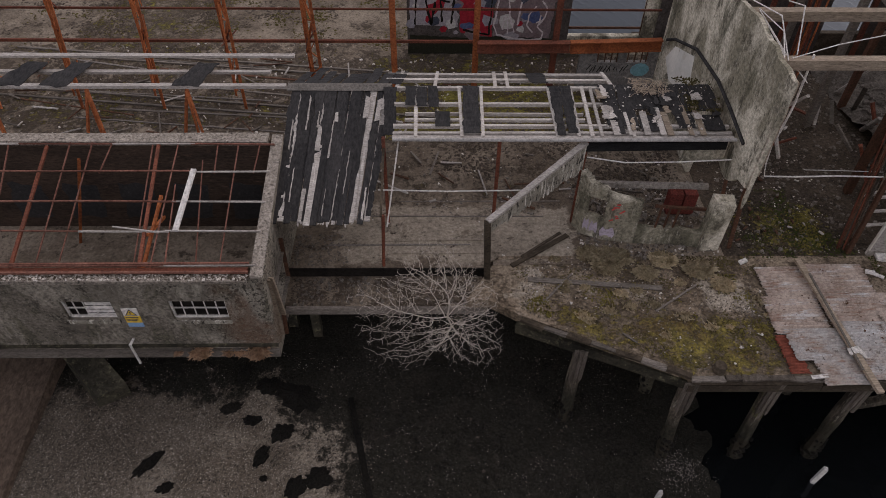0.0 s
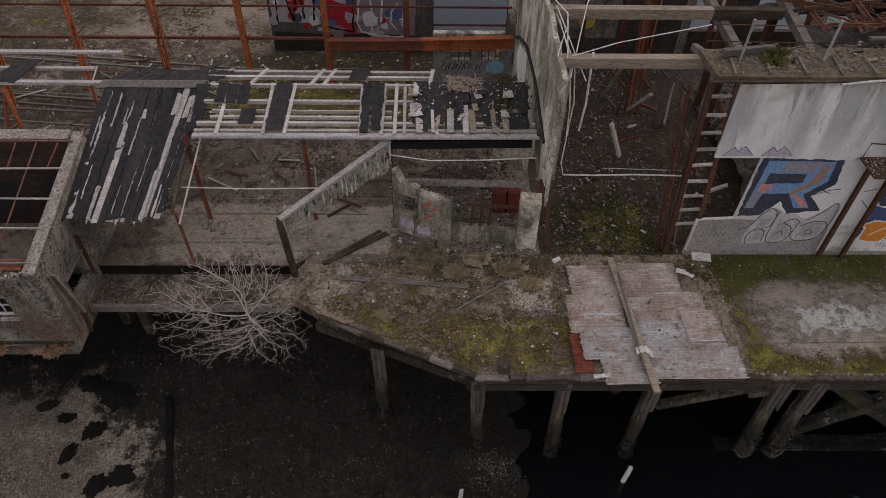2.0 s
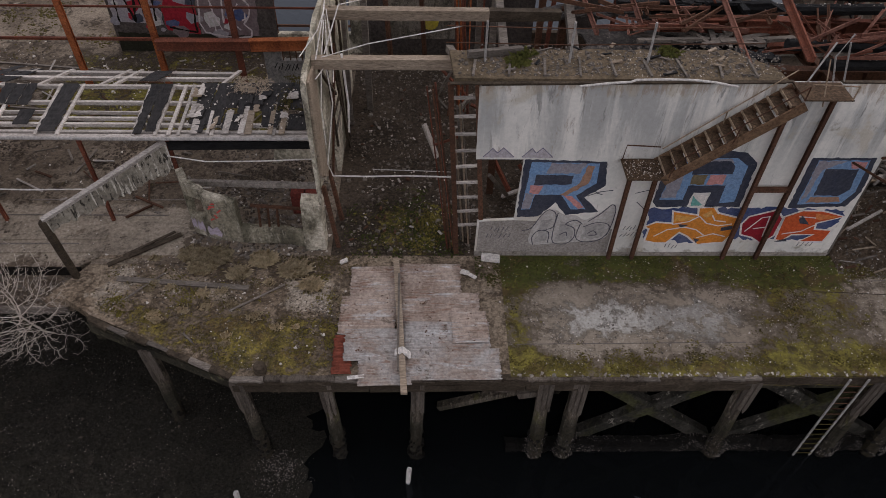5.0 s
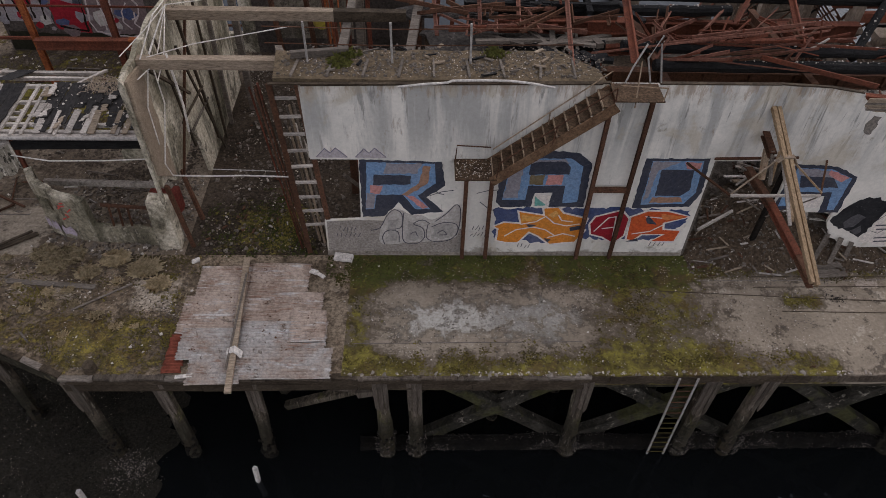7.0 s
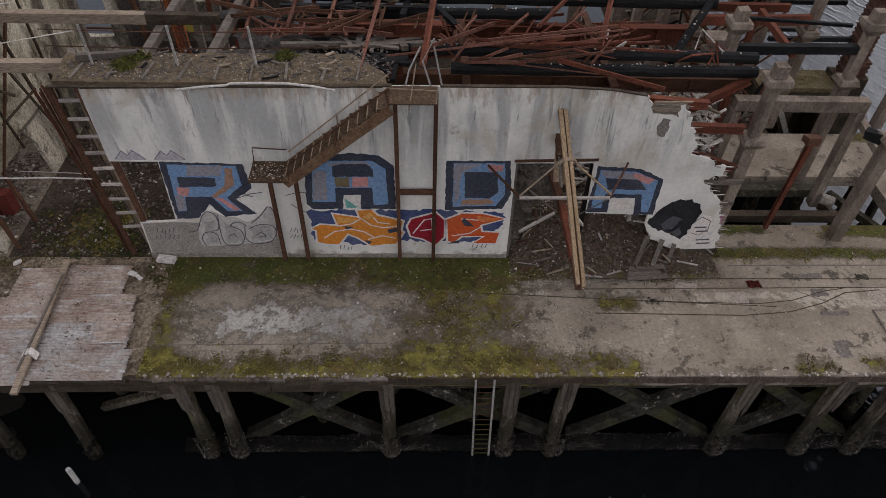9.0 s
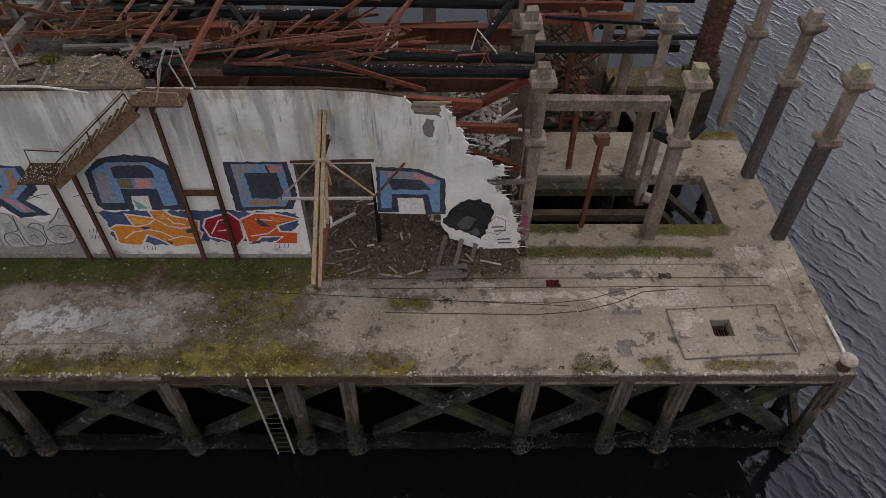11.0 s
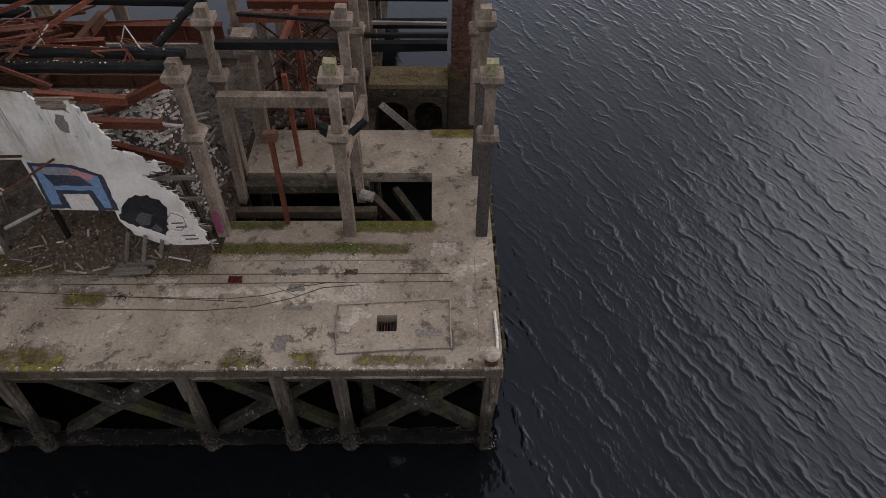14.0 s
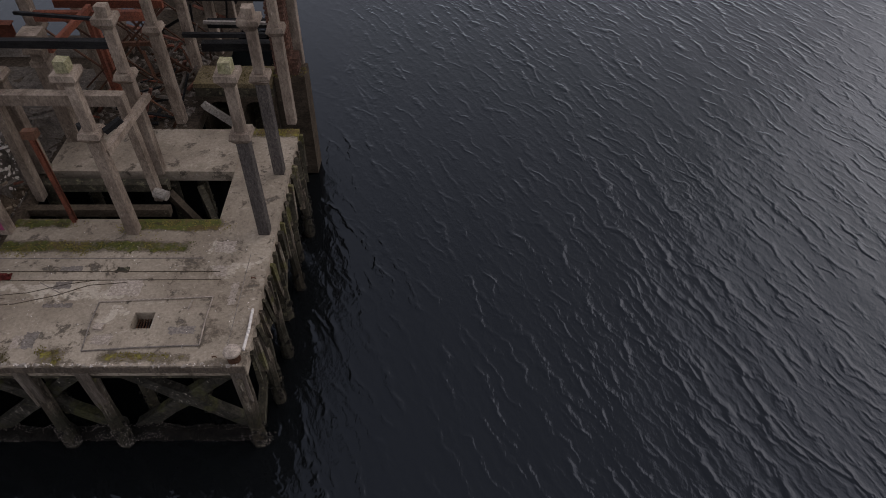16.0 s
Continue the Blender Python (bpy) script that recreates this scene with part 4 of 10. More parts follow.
def pile(x, y, top, foot, r, material, lean=0.0):
    ob = thing("pile", (x, y, foot), "square timber pier pile with a shell-crusted foot", "pile", "piles of the pier")
    bm = bmesh.new()
    n = 7
    rings = []
    for i in range(n + 1):
        f = i / n
        z = top + (foot - top) * f
        rr = r * (0.92 + 0.22 * f + 0.06 * math.sin(f * 9 + x))
        cx, cy = x + lean * f, y - 0.12 * f
        rings.append([bm.verts.new((cx + rr * math.cos(k * math.pi / 4 + 0.39) + U(-0.015, 0.015), cy + rr * math.sin(k * math.pi / 4 + 0.39) + U(-0.015, 0.015), z)) for k in range(8)])
    for a, b in zip(rings, rings[1:]):
        for k in range(8):
            bm.faces.new((a[k], a[(k + 1) % 8], b[(k + 1) % 8], b[k]))
    bm.faces.new(rings[0])
    part("shaft", bm, material, ob)
    if material is M_PILE:
        for k in range(3):
            u0, low = x - r + k * r * 0.68, -1.35 - 0.5 * RNG.random()
            bm = bmesh.new()
            prism(bm, [(u0, top + 0.12), (u0 + r * 0.64, top + 0.14), (u0 + r * 0.66 + lean * 0.2, low + U(-0.2, 0.2)), (u0 + r * 0.4 + lean * 0.2, low - U(0.0, 0.3)), (u0 + r * 0.1 + lean * 0.2, low + U(-0.1, 0.2))], lambda u, v, d, j=k: (u, y - r - 0.05 - 0.012 * j + d + 0.02 * (top - v), v), 0.05)
            part("fender_plank", bm, M_FENDER, ob, "pale splintered fender plank")
    bm = bmesh.new()
    for i in range(48):
        a, z = U(0, math.tau), foot + U(0.0, 1.15) ** 1.5
        s = U(0.03, 0.085)
        p = (x + lean * 0.9 + (r + 0.02) * math.cos(a), y - 0.1 + (r + 0.02) * math.sin(a), z)
        bmesh.ops.create_icosphere(bm, subdivisions=1, radius=s, matrix=Matrix.Translation(p) @ Matrix.Diagonal((1, 1, U(0.5, 0.9), 1)))
    part("shell_crust", bm, M_SHELL, ob, "crust of mussels and barnacles")["kind"] = "stuff"
    return ob


for x in M_PILE_LIST:
    pile(x, 9.5, -0.4, -4.1, 0.19 if x > 11 else 0.17, M_PILE, U(-0.1, 0.15))
pile(3.9, 10.55, -0.5, -4.1, 0.17, M_PILE)
# back rows: under-deck shade comes with the near-black concrete colour
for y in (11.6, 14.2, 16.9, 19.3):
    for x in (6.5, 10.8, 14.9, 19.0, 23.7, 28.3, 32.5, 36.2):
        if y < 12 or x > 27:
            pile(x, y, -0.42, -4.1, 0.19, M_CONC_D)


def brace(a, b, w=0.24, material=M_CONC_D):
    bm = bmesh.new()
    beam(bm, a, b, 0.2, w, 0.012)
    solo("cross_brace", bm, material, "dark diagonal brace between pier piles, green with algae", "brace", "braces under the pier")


g = Nodes("algae_concrete", 0.8)
_a, _s2, _s3 = g.noise(0.8, 5, 0.65, (1, 1, 1), 0.5), g.noise(2.6, 7, 0.74, (1, 1, 0.8), 0.4), g.noise(7.0, 6, 0.75, (1, 1, 0.7))
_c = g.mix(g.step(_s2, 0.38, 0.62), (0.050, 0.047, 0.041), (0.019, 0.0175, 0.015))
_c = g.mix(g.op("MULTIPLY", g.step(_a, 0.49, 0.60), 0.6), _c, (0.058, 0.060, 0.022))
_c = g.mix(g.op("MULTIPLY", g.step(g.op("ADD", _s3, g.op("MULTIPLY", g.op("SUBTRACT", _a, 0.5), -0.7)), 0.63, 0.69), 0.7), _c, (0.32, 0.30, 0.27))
# fades to near black towards the bottom
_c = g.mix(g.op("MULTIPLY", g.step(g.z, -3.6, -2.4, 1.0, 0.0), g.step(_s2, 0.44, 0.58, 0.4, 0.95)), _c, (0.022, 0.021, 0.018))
M_BRACE = g.close(_c, _s3, 0.7, 0.04, 0.35)


def x_frame(x0, x1, y, m=M_BRACE, zt=-0.5, zb=-3.75, w=0.40):
    """A cast concrete cross with a thickened heart, between two pile bents."""
    cx, cz = (x0 + x1) / 2, (zt + zb) / 2
    hx, hz = (x1 - x0) / 2, (zt - zb) / 2
    n = math.hypot(hx, hz)
    ex, ez = w / 2 * n / hz, w / 2 * n / hx
    q = 0.62
    right = [(ex * 1.15, 0), (hx * q * 0.5 + ex * 0.62, hz * q * 0.5 - ez * 0.30), (hx, hz - ez), (hx, hz), (hx - ex, hz), (hx * q * 0.5 - ex * 0.30, hz * q * 0.5 + ez * 0.62)]
    up = (0, ez * 1.05)
    quarter = [right[0], right[1], right[2], right[3], right[4], right[5], up]
    pts = [(cx + a, cz + b) for a, b in quarter]
    pts += [(cx - a, cz + b) for a, b in reversed(quarter[1:-1])]
    pts += [(cx - a, cz - b) for a, b in quarter]
    pts += [(cx + a, cz - b) for a, b in reversed(quarter[1:-1])]
    bm = bmesh.new()
    prism(bm, [(a + U(-0.015, 0.015), b + U(-0.015, 0.015)) for a, b in pts], lambda u, v, d: (u, y + d, v), 0.26)
    solo("cross_brace", bm, m, "cast concrete cross brace under the pier, green with algae", "brace", "cast braces under the pier")


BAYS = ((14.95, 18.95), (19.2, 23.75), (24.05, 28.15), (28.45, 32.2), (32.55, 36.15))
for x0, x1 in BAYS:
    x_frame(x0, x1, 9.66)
brace((11.0, 9.75, -0.75), (13.9, 9.75, -1.35), 0.14, M_FENDER)
brace((11.3, 9.9, -2.3), (13.7, 9.7, -1.05), 0.18, M_PILE)
brace((13.3, 9.55, -1.15), (13.85, 9.5, -0.95), 0.2, M_FENDER)
for y0, y1 in ((9.6, 13.9), (13.9, 16.6)):
    brace((36.0, y0, -0.6), (36.0, y1, -3.3))
    brace((36.21, y0, -3.3), (36.21, y1, -0.6))
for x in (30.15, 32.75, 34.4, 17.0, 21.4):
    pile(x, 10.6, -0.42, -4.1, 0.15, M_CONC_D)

# bottom waling of the pier front, thick with mussels
M_CRUST = surf("mussel_waling", (0.010, 0.0095, 0.009), (0.024, 0.022, 0.019), (0.16, 0.155, 0.145), scale=3.0, fine=26, spots=0.52, bump=1.0, dist=0.06, rough=0.8)


def waling_top(x):
    """Height of the crust along the waling, heaped where the crosses and piles stand in it."""
    h = -3.72 + 0.16 * fnoise(x, 3.0, 0.9, 4.0)
    for x0, x1 in BAYS:
        h += 0.24 * math.exp(-((x - x0 - 0.45) / 0.5) ** 2) + 0.24 * math.exp(-((x - x1 + 0.45) / 0.5) ** 2)
    return h


bm = bmesh.new()
rows = []
for i in range(250):
    x = 13.2 + i * 0.0925
    t = waling_top(x)
    rows.append([bm.verts.new((x + U(-0.02, 0.02), 9.4 + y + U(-0.03, 0.03), -4.15 + (t + 4.15) * k + U(-0.03, 0.03))) for y, k in ((0.0, 0.0), (0.0, 0.4), (0.06, 0.8), (0.17, 1.0), (0.32, 0.98), (0.44, 0.7), (0.5, 0.0))])
for a, b in zip(rows, rows[1:]):
    for j in range(6):
        bm.faces.new((a[j], b[j], b[j + 1], a[j + 1]))
solo("mussel_waling", bm, M_CRUST, "low waling under the pier crusted with black mussels", "waling", kind="stuff")


M_BARN = surf("barnacle_white", (0.40, 0.385, 0.36), (0.16, 0.15, 0.14), None, scale=6, fine=40)


def crust_spot():
    """A spot on the crust, mostly where it is heaped."""
    x0, x1 = RNG.choice(BAYS)
    x = U(x0, x1) if RNG.random() < 0.3 else (x0 + 0.45 if RNG.random() < 0.5 else x1 - 0.45) + RNG.gauss(0, 0.35)
    k = RNG.random()
    t = waling_top(x)
    return x, 9.38 + 0.4 * k ** 1.5, t - (0.35 * (1 - k) ** 2 if k < 0.6 else 0.0)


scatter("barnacles", M_BARN, 5200, crust_spot, 0.004, 0.020, 0.8, label="pale barnacles and shells on the waling", category="shells")


def foot_spot():
    """A spot on the shell crust round the foot of a front pile."""
    x, a = RNG.choice(M_PILE_LIST[3:]), U(math.pi, math.tau)
    return x + 0.24 * math.cos(a) + U(-0.02, 0.1), 9.38 + 0.24 * math.sin(a), -3.8 + 1.0 * RNG.random() ** 2.2


scatter("barnacles", M_BARN, 2300, foot_spot, 0.005, 0.022, 0.8, label="white barnacles crusting the feet of the piles", category="shells")

scatter("barnacles", M_BARN, 700, lambda: (lambda x, y: (x, y, shore_z(x, y)))(RNG.gauss(6.95, 0.35), RNG.gauss(8.85, 0.3)), 0.008, 0.028, 0.8, label="white shells heaped at the foot of a pile", category="shells")

# quay ladder
lad = thing("quay_ladder", (21.45, 9.25, -3.8), "steel ladder hanging down the pier front into the water", "ladder")
for x in (21.22, 21.68):
    bm = bmesh.new()
    beam(bm, (x, 9.2, -0.02), (x + 0.12, 9.24, -3.9), 0.05, 0.03)
    part("stile", bm, M_STEEL, lad)
for i in range(14):
    z = -0.35 - i * 0.26
    bm = bmesh.new()
    tube(bm, [(21.22 + 0.03 * i / 4, 9.22, z), (21.69 + 0.03 * i / 4, 9.22, z)], 0.015)
    part("rung", bm, M_MOSS if i > 5 else M_RUST_D, lad)

# ---- the painted wall ----
WALL_Y = 13.34
wall = thing("wall_south", (20, WALL_Y, 0), "tall pale rendered hall wall, painted and torn open at its end", "wall", kind="structure")
TORN = [(28.24, 0.37), (28.13, 1.26), (27.93, 1.85), (27.71, 2.3), (27.29, 2.68), (27.07, 2.91), (27.63, 3.03), (27.6, 3.34), (27.31, 3.32), (27.09, 3.58), (26.58, 3.7), (26.64, 3.89), (26.57, 4.22), (26.33, 4.71), (26.06, 5.19), (25.94, 5.14), (26.0, 4.8), (25.35, 4.92), (25.15, 5.38)]
OUTLINE = ([(12.3, 0.0), (16.0, 0.0), (22.3, 0.0), (22.25, 3.4), (24.22, 3.42), (24.3, 1.72), (26.0, 1.66)] + ragged([(26.0, 1.3), (26.25, 0.75), (27.05, 0.32)], 0.2, 0.05, False)
           + ragged(TORN, 0.09, 0.06, False) + ragged([(24.3, 5.53), (23.1, 5.6)], 0.2, 0.03, False) + [(19.3, 5.58), (15.0, 5.5), (12.15, 5.45), (12.18, 3.38), (13.36, 3.38), (13.3, 1.36), (12.33, 1.3)])
bm = bmesh.new()
prism(bm, OUTLINE, lambda u, v, d: (u, WALL_Y + d, v), 0.07)
part("render_sheet", bm, M_RENDER, wall)
bm = bmesh.new()
prism(bm, [(12.3, -0.02), (22.3, -0.02), (22.3, 0.10), (19, 0.13), (15.8, 0.10), (12.3, 0.16)], lambda u, v, d: (u, WALL_Y - 0.03 + d, v), 0.028)
part("plinth", bm, M_CONC, wall)
bm = bmesh.new()
prism(bm, [(12.35, 0.12), (16.0, 0.1), (16.0, 1.0), (15.2, 1.25), (13.3, 1.33), (12.38, 1.27)], lambda u, v, d: (u, WALL_Y - 0.006 + d, v), 0.004)
part("grey_dado", bm, surf("flaking_grey_render", (0.36, 0.35, 0.33), (0.26, 0.25, 0.235), (0.16, 0.13, 0.12), scale=3.0, fine=26, spots=0.5), wall)
# dark strips added to cover the wall's top face, bright under the sky
for a, b, c in (((12.2, 5.47), (15.0, 5.52), M_EDGE), ((15.0, 5.52), (19.2, 5.6), M_EDGE), ((20.3, 5.59), (23.1, 5.6), M_EDGE), ((23.1, 5.61), (24.3, 5.54), M_EDGE), ((24.3, 5.54), (25.1, 5.4), M_EDGE)):
    bm = bmesh.new()
    beam(bm, (a[0], WALL_Y + 0.04, a[1]), (b[0], WALL_Y + 0.04, b[1]), 0.09, 0.03, 0.008)
    part("stained_top", bm, c, wall)
# laths laid bare in the notch of the torn end
for i in range(9):
    bm = bmesh.new()
    beam(bm, (25.25 + U(-0.1, 0.15), WALL_Y + 0.03, 4.76 + i * 0.058), (26.12 + U(-0.12, 0.1), WALL_Y + 0.03, 4.76 + i * 0.058 + U(-0.012, 0.012)), 0.03, 0.045, 0.004)
    part("lath", bm, M_TANWOOD if i % 3 else M_GREYWOOD, wall)

# torn fibres along the broken edge
for (x0, z0), (x1, z1) in zip(TORN[:14], TORN[1:15]):
    n = max(2, int(math.hypot(x1 - x0, z1 - z0) / 0.055))
    for i in range(n):
        if RNG.random() < 0.25:
            continue
        f = (i + RNG.random()) / n
        x, z, l = x0 + (x1 - x0) * f, z0 + (z1 - z0) * f, 0.03 + 0.3 * RNG.random() ** 3
        bm = bmesh.new()
        beam(bm, (x - 0.12, WALL_Y + 0.03 + U(0, 0.03), z), (x + l, WALL_Y + U(0.0, 0.08), z + U(-0.05, 0.02)), 0.012, U(0.015, 0.05), 0.004, w2=0.006, h2=0.008)
        part("torn_fibre", bm, RNG.choice((M_RENDER, M_RENDER, M_PALE, M_GREYWOOD)), wall)
bm = bmesh.new()
prism(bm, ragged([(25.6, 4.3), (25.78, 4.25), (25.82, 4.75), (25.62, 4.8), (25.52, 4.55)], 0.07, 0.03), lambda u, v, d: (u, WALL_Y - 0.006 + d, v), 0.004)
part("bare_patch", bm, surf("bare_grey_render", (0.17, 0.16, 0.15), (0.25, 0.24, 0.22), (0.10, 0.095, 0.09), scale=3, fine=26), wall)


def painted(name, poly, material, level, rag=0.0):
    bm = bmesh.new()
    pts = ragged(poly, 0.1, rag) if rag else poly
    off = 0.004 + 0.003 * level
    prism(bm, pts, lambda u, v, d: (u, WALL_Y - off + d, v), 0.0028)
    return part(name, bm, material, wall)


P_BLK = paint("black", (0.036, 0.044, 0.068), (0.20, 0.20, 0.21), 0.48)
P_BLUE = paint("sky_blue", (0.14, 0.265, 0.46), (0.36, 0.39, 0.43), 0.46)
P_GREY = paint("slate", (0.24, 0.25, 0.29), (0.36, 0.30, 0.30), 0.46)
P_PINK = paint("pink", (0.50, 0.24, 0.23), (0.38, 0.32, 0.30), 0.49)
P_OCH = paint("ochre", (0.30, 0.19, 0.13), (0.42, 0.28, 0.25), 0.49)
P_ORA = paint("orange", (0.58, 0.22, 0.035), (0.50, 0.28, 0.10), 0.49)
P_RED = paint("red_orange", (0.50, 0.085, 0.03), (0.50, 0.20, 0.07), 0.49)
P_CRI = paint("crimson", (0.25, 0.018, 0.03), (0.32, 0.05, 0.06), 0.49)
P_NAVY = paint("navy", (0.035, 0.06, 0.16), (0.40, 0.40, 0.42), 0.50)
P_WHT = paint("chalk_white", (0.66, 0.65, 0.63), (0.5, 0.5, 0.48), 0.62)
P_TEAL = paint("teal", (0.10, 0.36, 0.33))
P_SILV = paint("silver", (0.44, 0.44, 0.43), (0.30, 0.30, 0.30), 0.52)
P_TAG = paint("tag_ink", (0.05, 0.05, 0.075))

painted("letter_r_outline", [(13.38, 3.38), (15.42, 3.33), (15.52, 2.55), (15.05, 2.15), (15.5, 1.66), (14.65, 1.53), (14.32, 1.98), (13.93, 1.49), (13.36, 1.45)], P_BLK, 2, 0.02)
painted("letter_r", [(13.56, 3.31), (15.25, 3.27), (15.29, 2.64), (14.82, 2.22), (15.15, 1.74), (14.76, 1.74), (14.43, 2.25), (13.76, 2.23), (13.68, 1.74), (13.45, 1.72)], P_BLUE, 3, 0.012)
painted("letter_r_shade", [(14.05, 3.29), (14.94, 3.27), (14.82, 2.96), (13.96, 2.95)], P_GREY, 4, 0.03)
painted("letter_r_shade", [(14.97, 3.21), (15.16, 3.18), (15.08, 2.64), (14.55, 2.2), (14.40, 2.25), (14.85, 2.64)], P_OCH, 4, 0.02)
painted("letter_r_shade", [(14.5, 2.22), (14.72, 2.2), (15.1, 1.82), (14.95, 1.76)], P_PINK, 5, 0.02)
painted("letter_r_shade", [(13.6, 2.56), (13.94, 2.55), (13.83, 2.26), (13.6, 2.31)], P_PINK, 4, 0.02)
painted("letter_r_shade", [(13.5, 2.3), (13.74, 2.25), (13.66, 1.76), (13.46, 1.76)], P_GREY, 4, 0.02)
painted("letter_r_eye", [(13.72, 2.92), (14.66, 2.89), (14.64, 2.61), (13.68, 2.57)], P_BLK, 6, 0.02)

painted("letter_a_outline", [(16.86, 2.01), (16.92, 3.1), (17.39, 3.55), (18.1, 3.71), (18.83, 3.62), (19.17, 3.31), (19.21, 1.84), (18.27, 1.84), (18.31, 2.34), (17.86, 2.33), (17.8, 1.84), (17.0, 1.83)], P_BLK, 2, 0.02)
painted("letter_a", [(17.02, 2.08), (17.13, 3.17), (17.58, 3.46), (18.63, 3.46), (18.97, 3.21), (19.0, 2.02), (18.62, 1.98), (18.61, 2.58), (17.65, 2.57), (17.63, 2.09)], P_BLUE, 3, 0.012)
painted("letter_a_shade", [(17.05, 2.15), (17.16, 3.1), (17.48, 3.17), (17.43, 2.16)], P_GREY, 4, 0.03)
painted("letter_a_shade", [(17.5, 3.38), (18.5, 3.44), (18.6, 3.3), (17.6, 3.28)], P_GREY, 4, 0.02)
painted("letter_a_shade", [(18.11, 2.93), (18.52, 2.93), (18.5, 2.61), (18.09, 2.61)], P_PINK, 4, 0.02)
painted("letter_a_shade", [(17.68, 2.93), (18.05, 2.93), (18.03, 2.61), (17.68, 2.61)], paint("olive", (0.14, 0.11, 0.05)), 4, 0.02)
painted("letter_a_eye", [(17.64, 3.28), (17.9, 3.36), (18.5, 3.36), (18.65, 3.2), (18.65, 2.95), (17.63, 2.94)], P_BLK, 5, 0.02)
painted("letter_a_base", [(17.87, 2.25), (18.26, 2.25), (18.26, 1.86), (17.87, 1.86)], P_WHT, 3, 0.01)
painted("letter_a_base", [(17.87, 2.22), (18.2, 1.9), (17.9, 1.87)], P_TEAL, 4, 0.01)

painted("letter_d_outline", [(20.5, 3.48), (22.11, 3.49), (22.22, 2.39), (22.02, 1.86), (20.5, 1.81)], P_BLK, 2, 0.02)
painted("letter_d", [(20.68, 3.4), (21.97, 3.41), (22.06, 2.39), (21.85, 1.98), (20.7, 1.94)], P_BLUE, 3, 0.012)
painted("letter_d_shade", [(20.7, 3.38), (21.4, 3.38), (20.9, 3.1), (20.85, 2.2), (20.72, 2.0)], P_GREY, 4, 0.03)
painted("letter_d_shade", [(20.95, 2.2), (21.7, 2.2), (21.8, 2.03), (20.9, 2.0)], P_OCH, 4, 0.02)
painted("letter_d_shade", [(21.5, 3.36), (21.93, 3.36), (21.93, 3.16), (21.6, 3.16)], P_PINK, 5, 0.02)
painted("letter_d_eye", [(20.97, 3.13), (21.81, 3.13), (21.87, 2.46), (21.67, 2.25), (21.01, 2.25)], P_BLK, 5, 0.015)

painted("letter_a_outline", [(24.3, 1.76), (24.33, 3.34), (25.42, 3.26), (26.09, 2.93), (26.13, 1.68), (25.58, 1.68), (25.51, 2.27), (24.83, 2.27), (24.87, 1.75)], P_BLK, 2, 0.02)
painted("letter_a", [(24.4, 1.9), (24.42, 3.21), (25.37, 3.16), (25.97, 2.87), (25.97, 1.77), (25.78, 1.77), (25.66, 2.4), (24.7, 2.42), (24.68, 1.91)], P_BLUE, 3, 0.012)
painted("letter_a_shade", [(24.45, 3.19), (25.3, 3.13), (25.8, 2.9), (25.6, 2.8), (24.55, 3.0)], P_GREY, 4, 0.03)
painted("letter_a_shade", [(25.3, 3.15), (25.9, 2.9), (25.75, 2.75), (25.3, 3.0)], P_PINK, 5, 0.02)
painted("letter_a_eye", [(24.6, 2.96), (25.5, 2.88), (25.74, 2.55), (24.71, 2.58)], P_BLK, 5, 0.02)
painted("letter_a_base", [(24.92, 2.2), (25.46, 2.2), (25.5, 1.85), (24.95, 1.85)], P_WHT, 3, 0.01)

painted("navy_ground", [(16.85, 1.76), (19.39, 1.82), (22.1, 1.75), (22.12, 1.3), (21.62, 0.6), (19.37, 0.67), (18.24, 0.47), (16.9, 0.7)], P_NAVY, 1, 0.07)


def piece(name, poly, material, grow=0.055):
    """A painted shape with a white rim of even width."""
    area = sum(a[0] * b[1] - b[0] * a[1] for a, b in zip(poly, poly[1:] + poly[:1]))
    sgn = 1 if area > 0 else -1
    rim = []
    for p0, p1, p2 in zip(poly[-1:] + poly[:-1], poly, poly[1:] + poly[:1]):
        d0, d1 = Vector((p1[0] - p0[0], p1[1] - p0[1])).normalized(), Vector((p2[0] - p1[0], p2[1] - p1[1])).normalized()
        n = Vector((d0.y + d1.y, -d0.x - d1.x)) * sgn
        n = n.normalized() * min(1.6, 2 / max(0.6, n.length)) * grow
        rim.append((p1[0] + n.x, p1[1] + n.y))
    painted(name + "_rim", rim, P_WHT, 2)
    painted(name, poly, material, 3)


piece("orange_piece", [(17.0, 0.59), (17.02, 1.03), (16.9, 1.11), (17.14, 1.25), (17.62, 1.21), (17.52, 1.65), (18.23, 1.51), (18.17, 1.78), (18.54, 1.81), (18.7, 1.6), (19.37, 1.4), (19.3, 1.05), (19.37, 0.98), (19.16, 0.53), (18.86, 0.51), (18.49, 0.45), (18.13, 0.77), (17.85, 0.93), (17.58, 0.51), (17.28, 0.51)], P_ORA)
piece("crimson_piece", [(19.61, 1.47), (20.26, 1.71), (20.5, 1.42), (20.49, 0.79), (20.26, 0.49), (19.93, 0.73), (19.59, 0.84), (19.5, 1.21)], P_CRI)
piece("red_piece", [(20.62, 0.64), (20.57, 1.47), (20.97, 1.69), (21.5, 1.68), (22.12, 1.5), (21.47, 1.27), (21.53, 1.0), (22.02, 0.97), (21.95, 0.57), (21.33, 0.57), (21.64, 0.84), (20.98, 0.84), (20.78, 0.6)], P_RED)


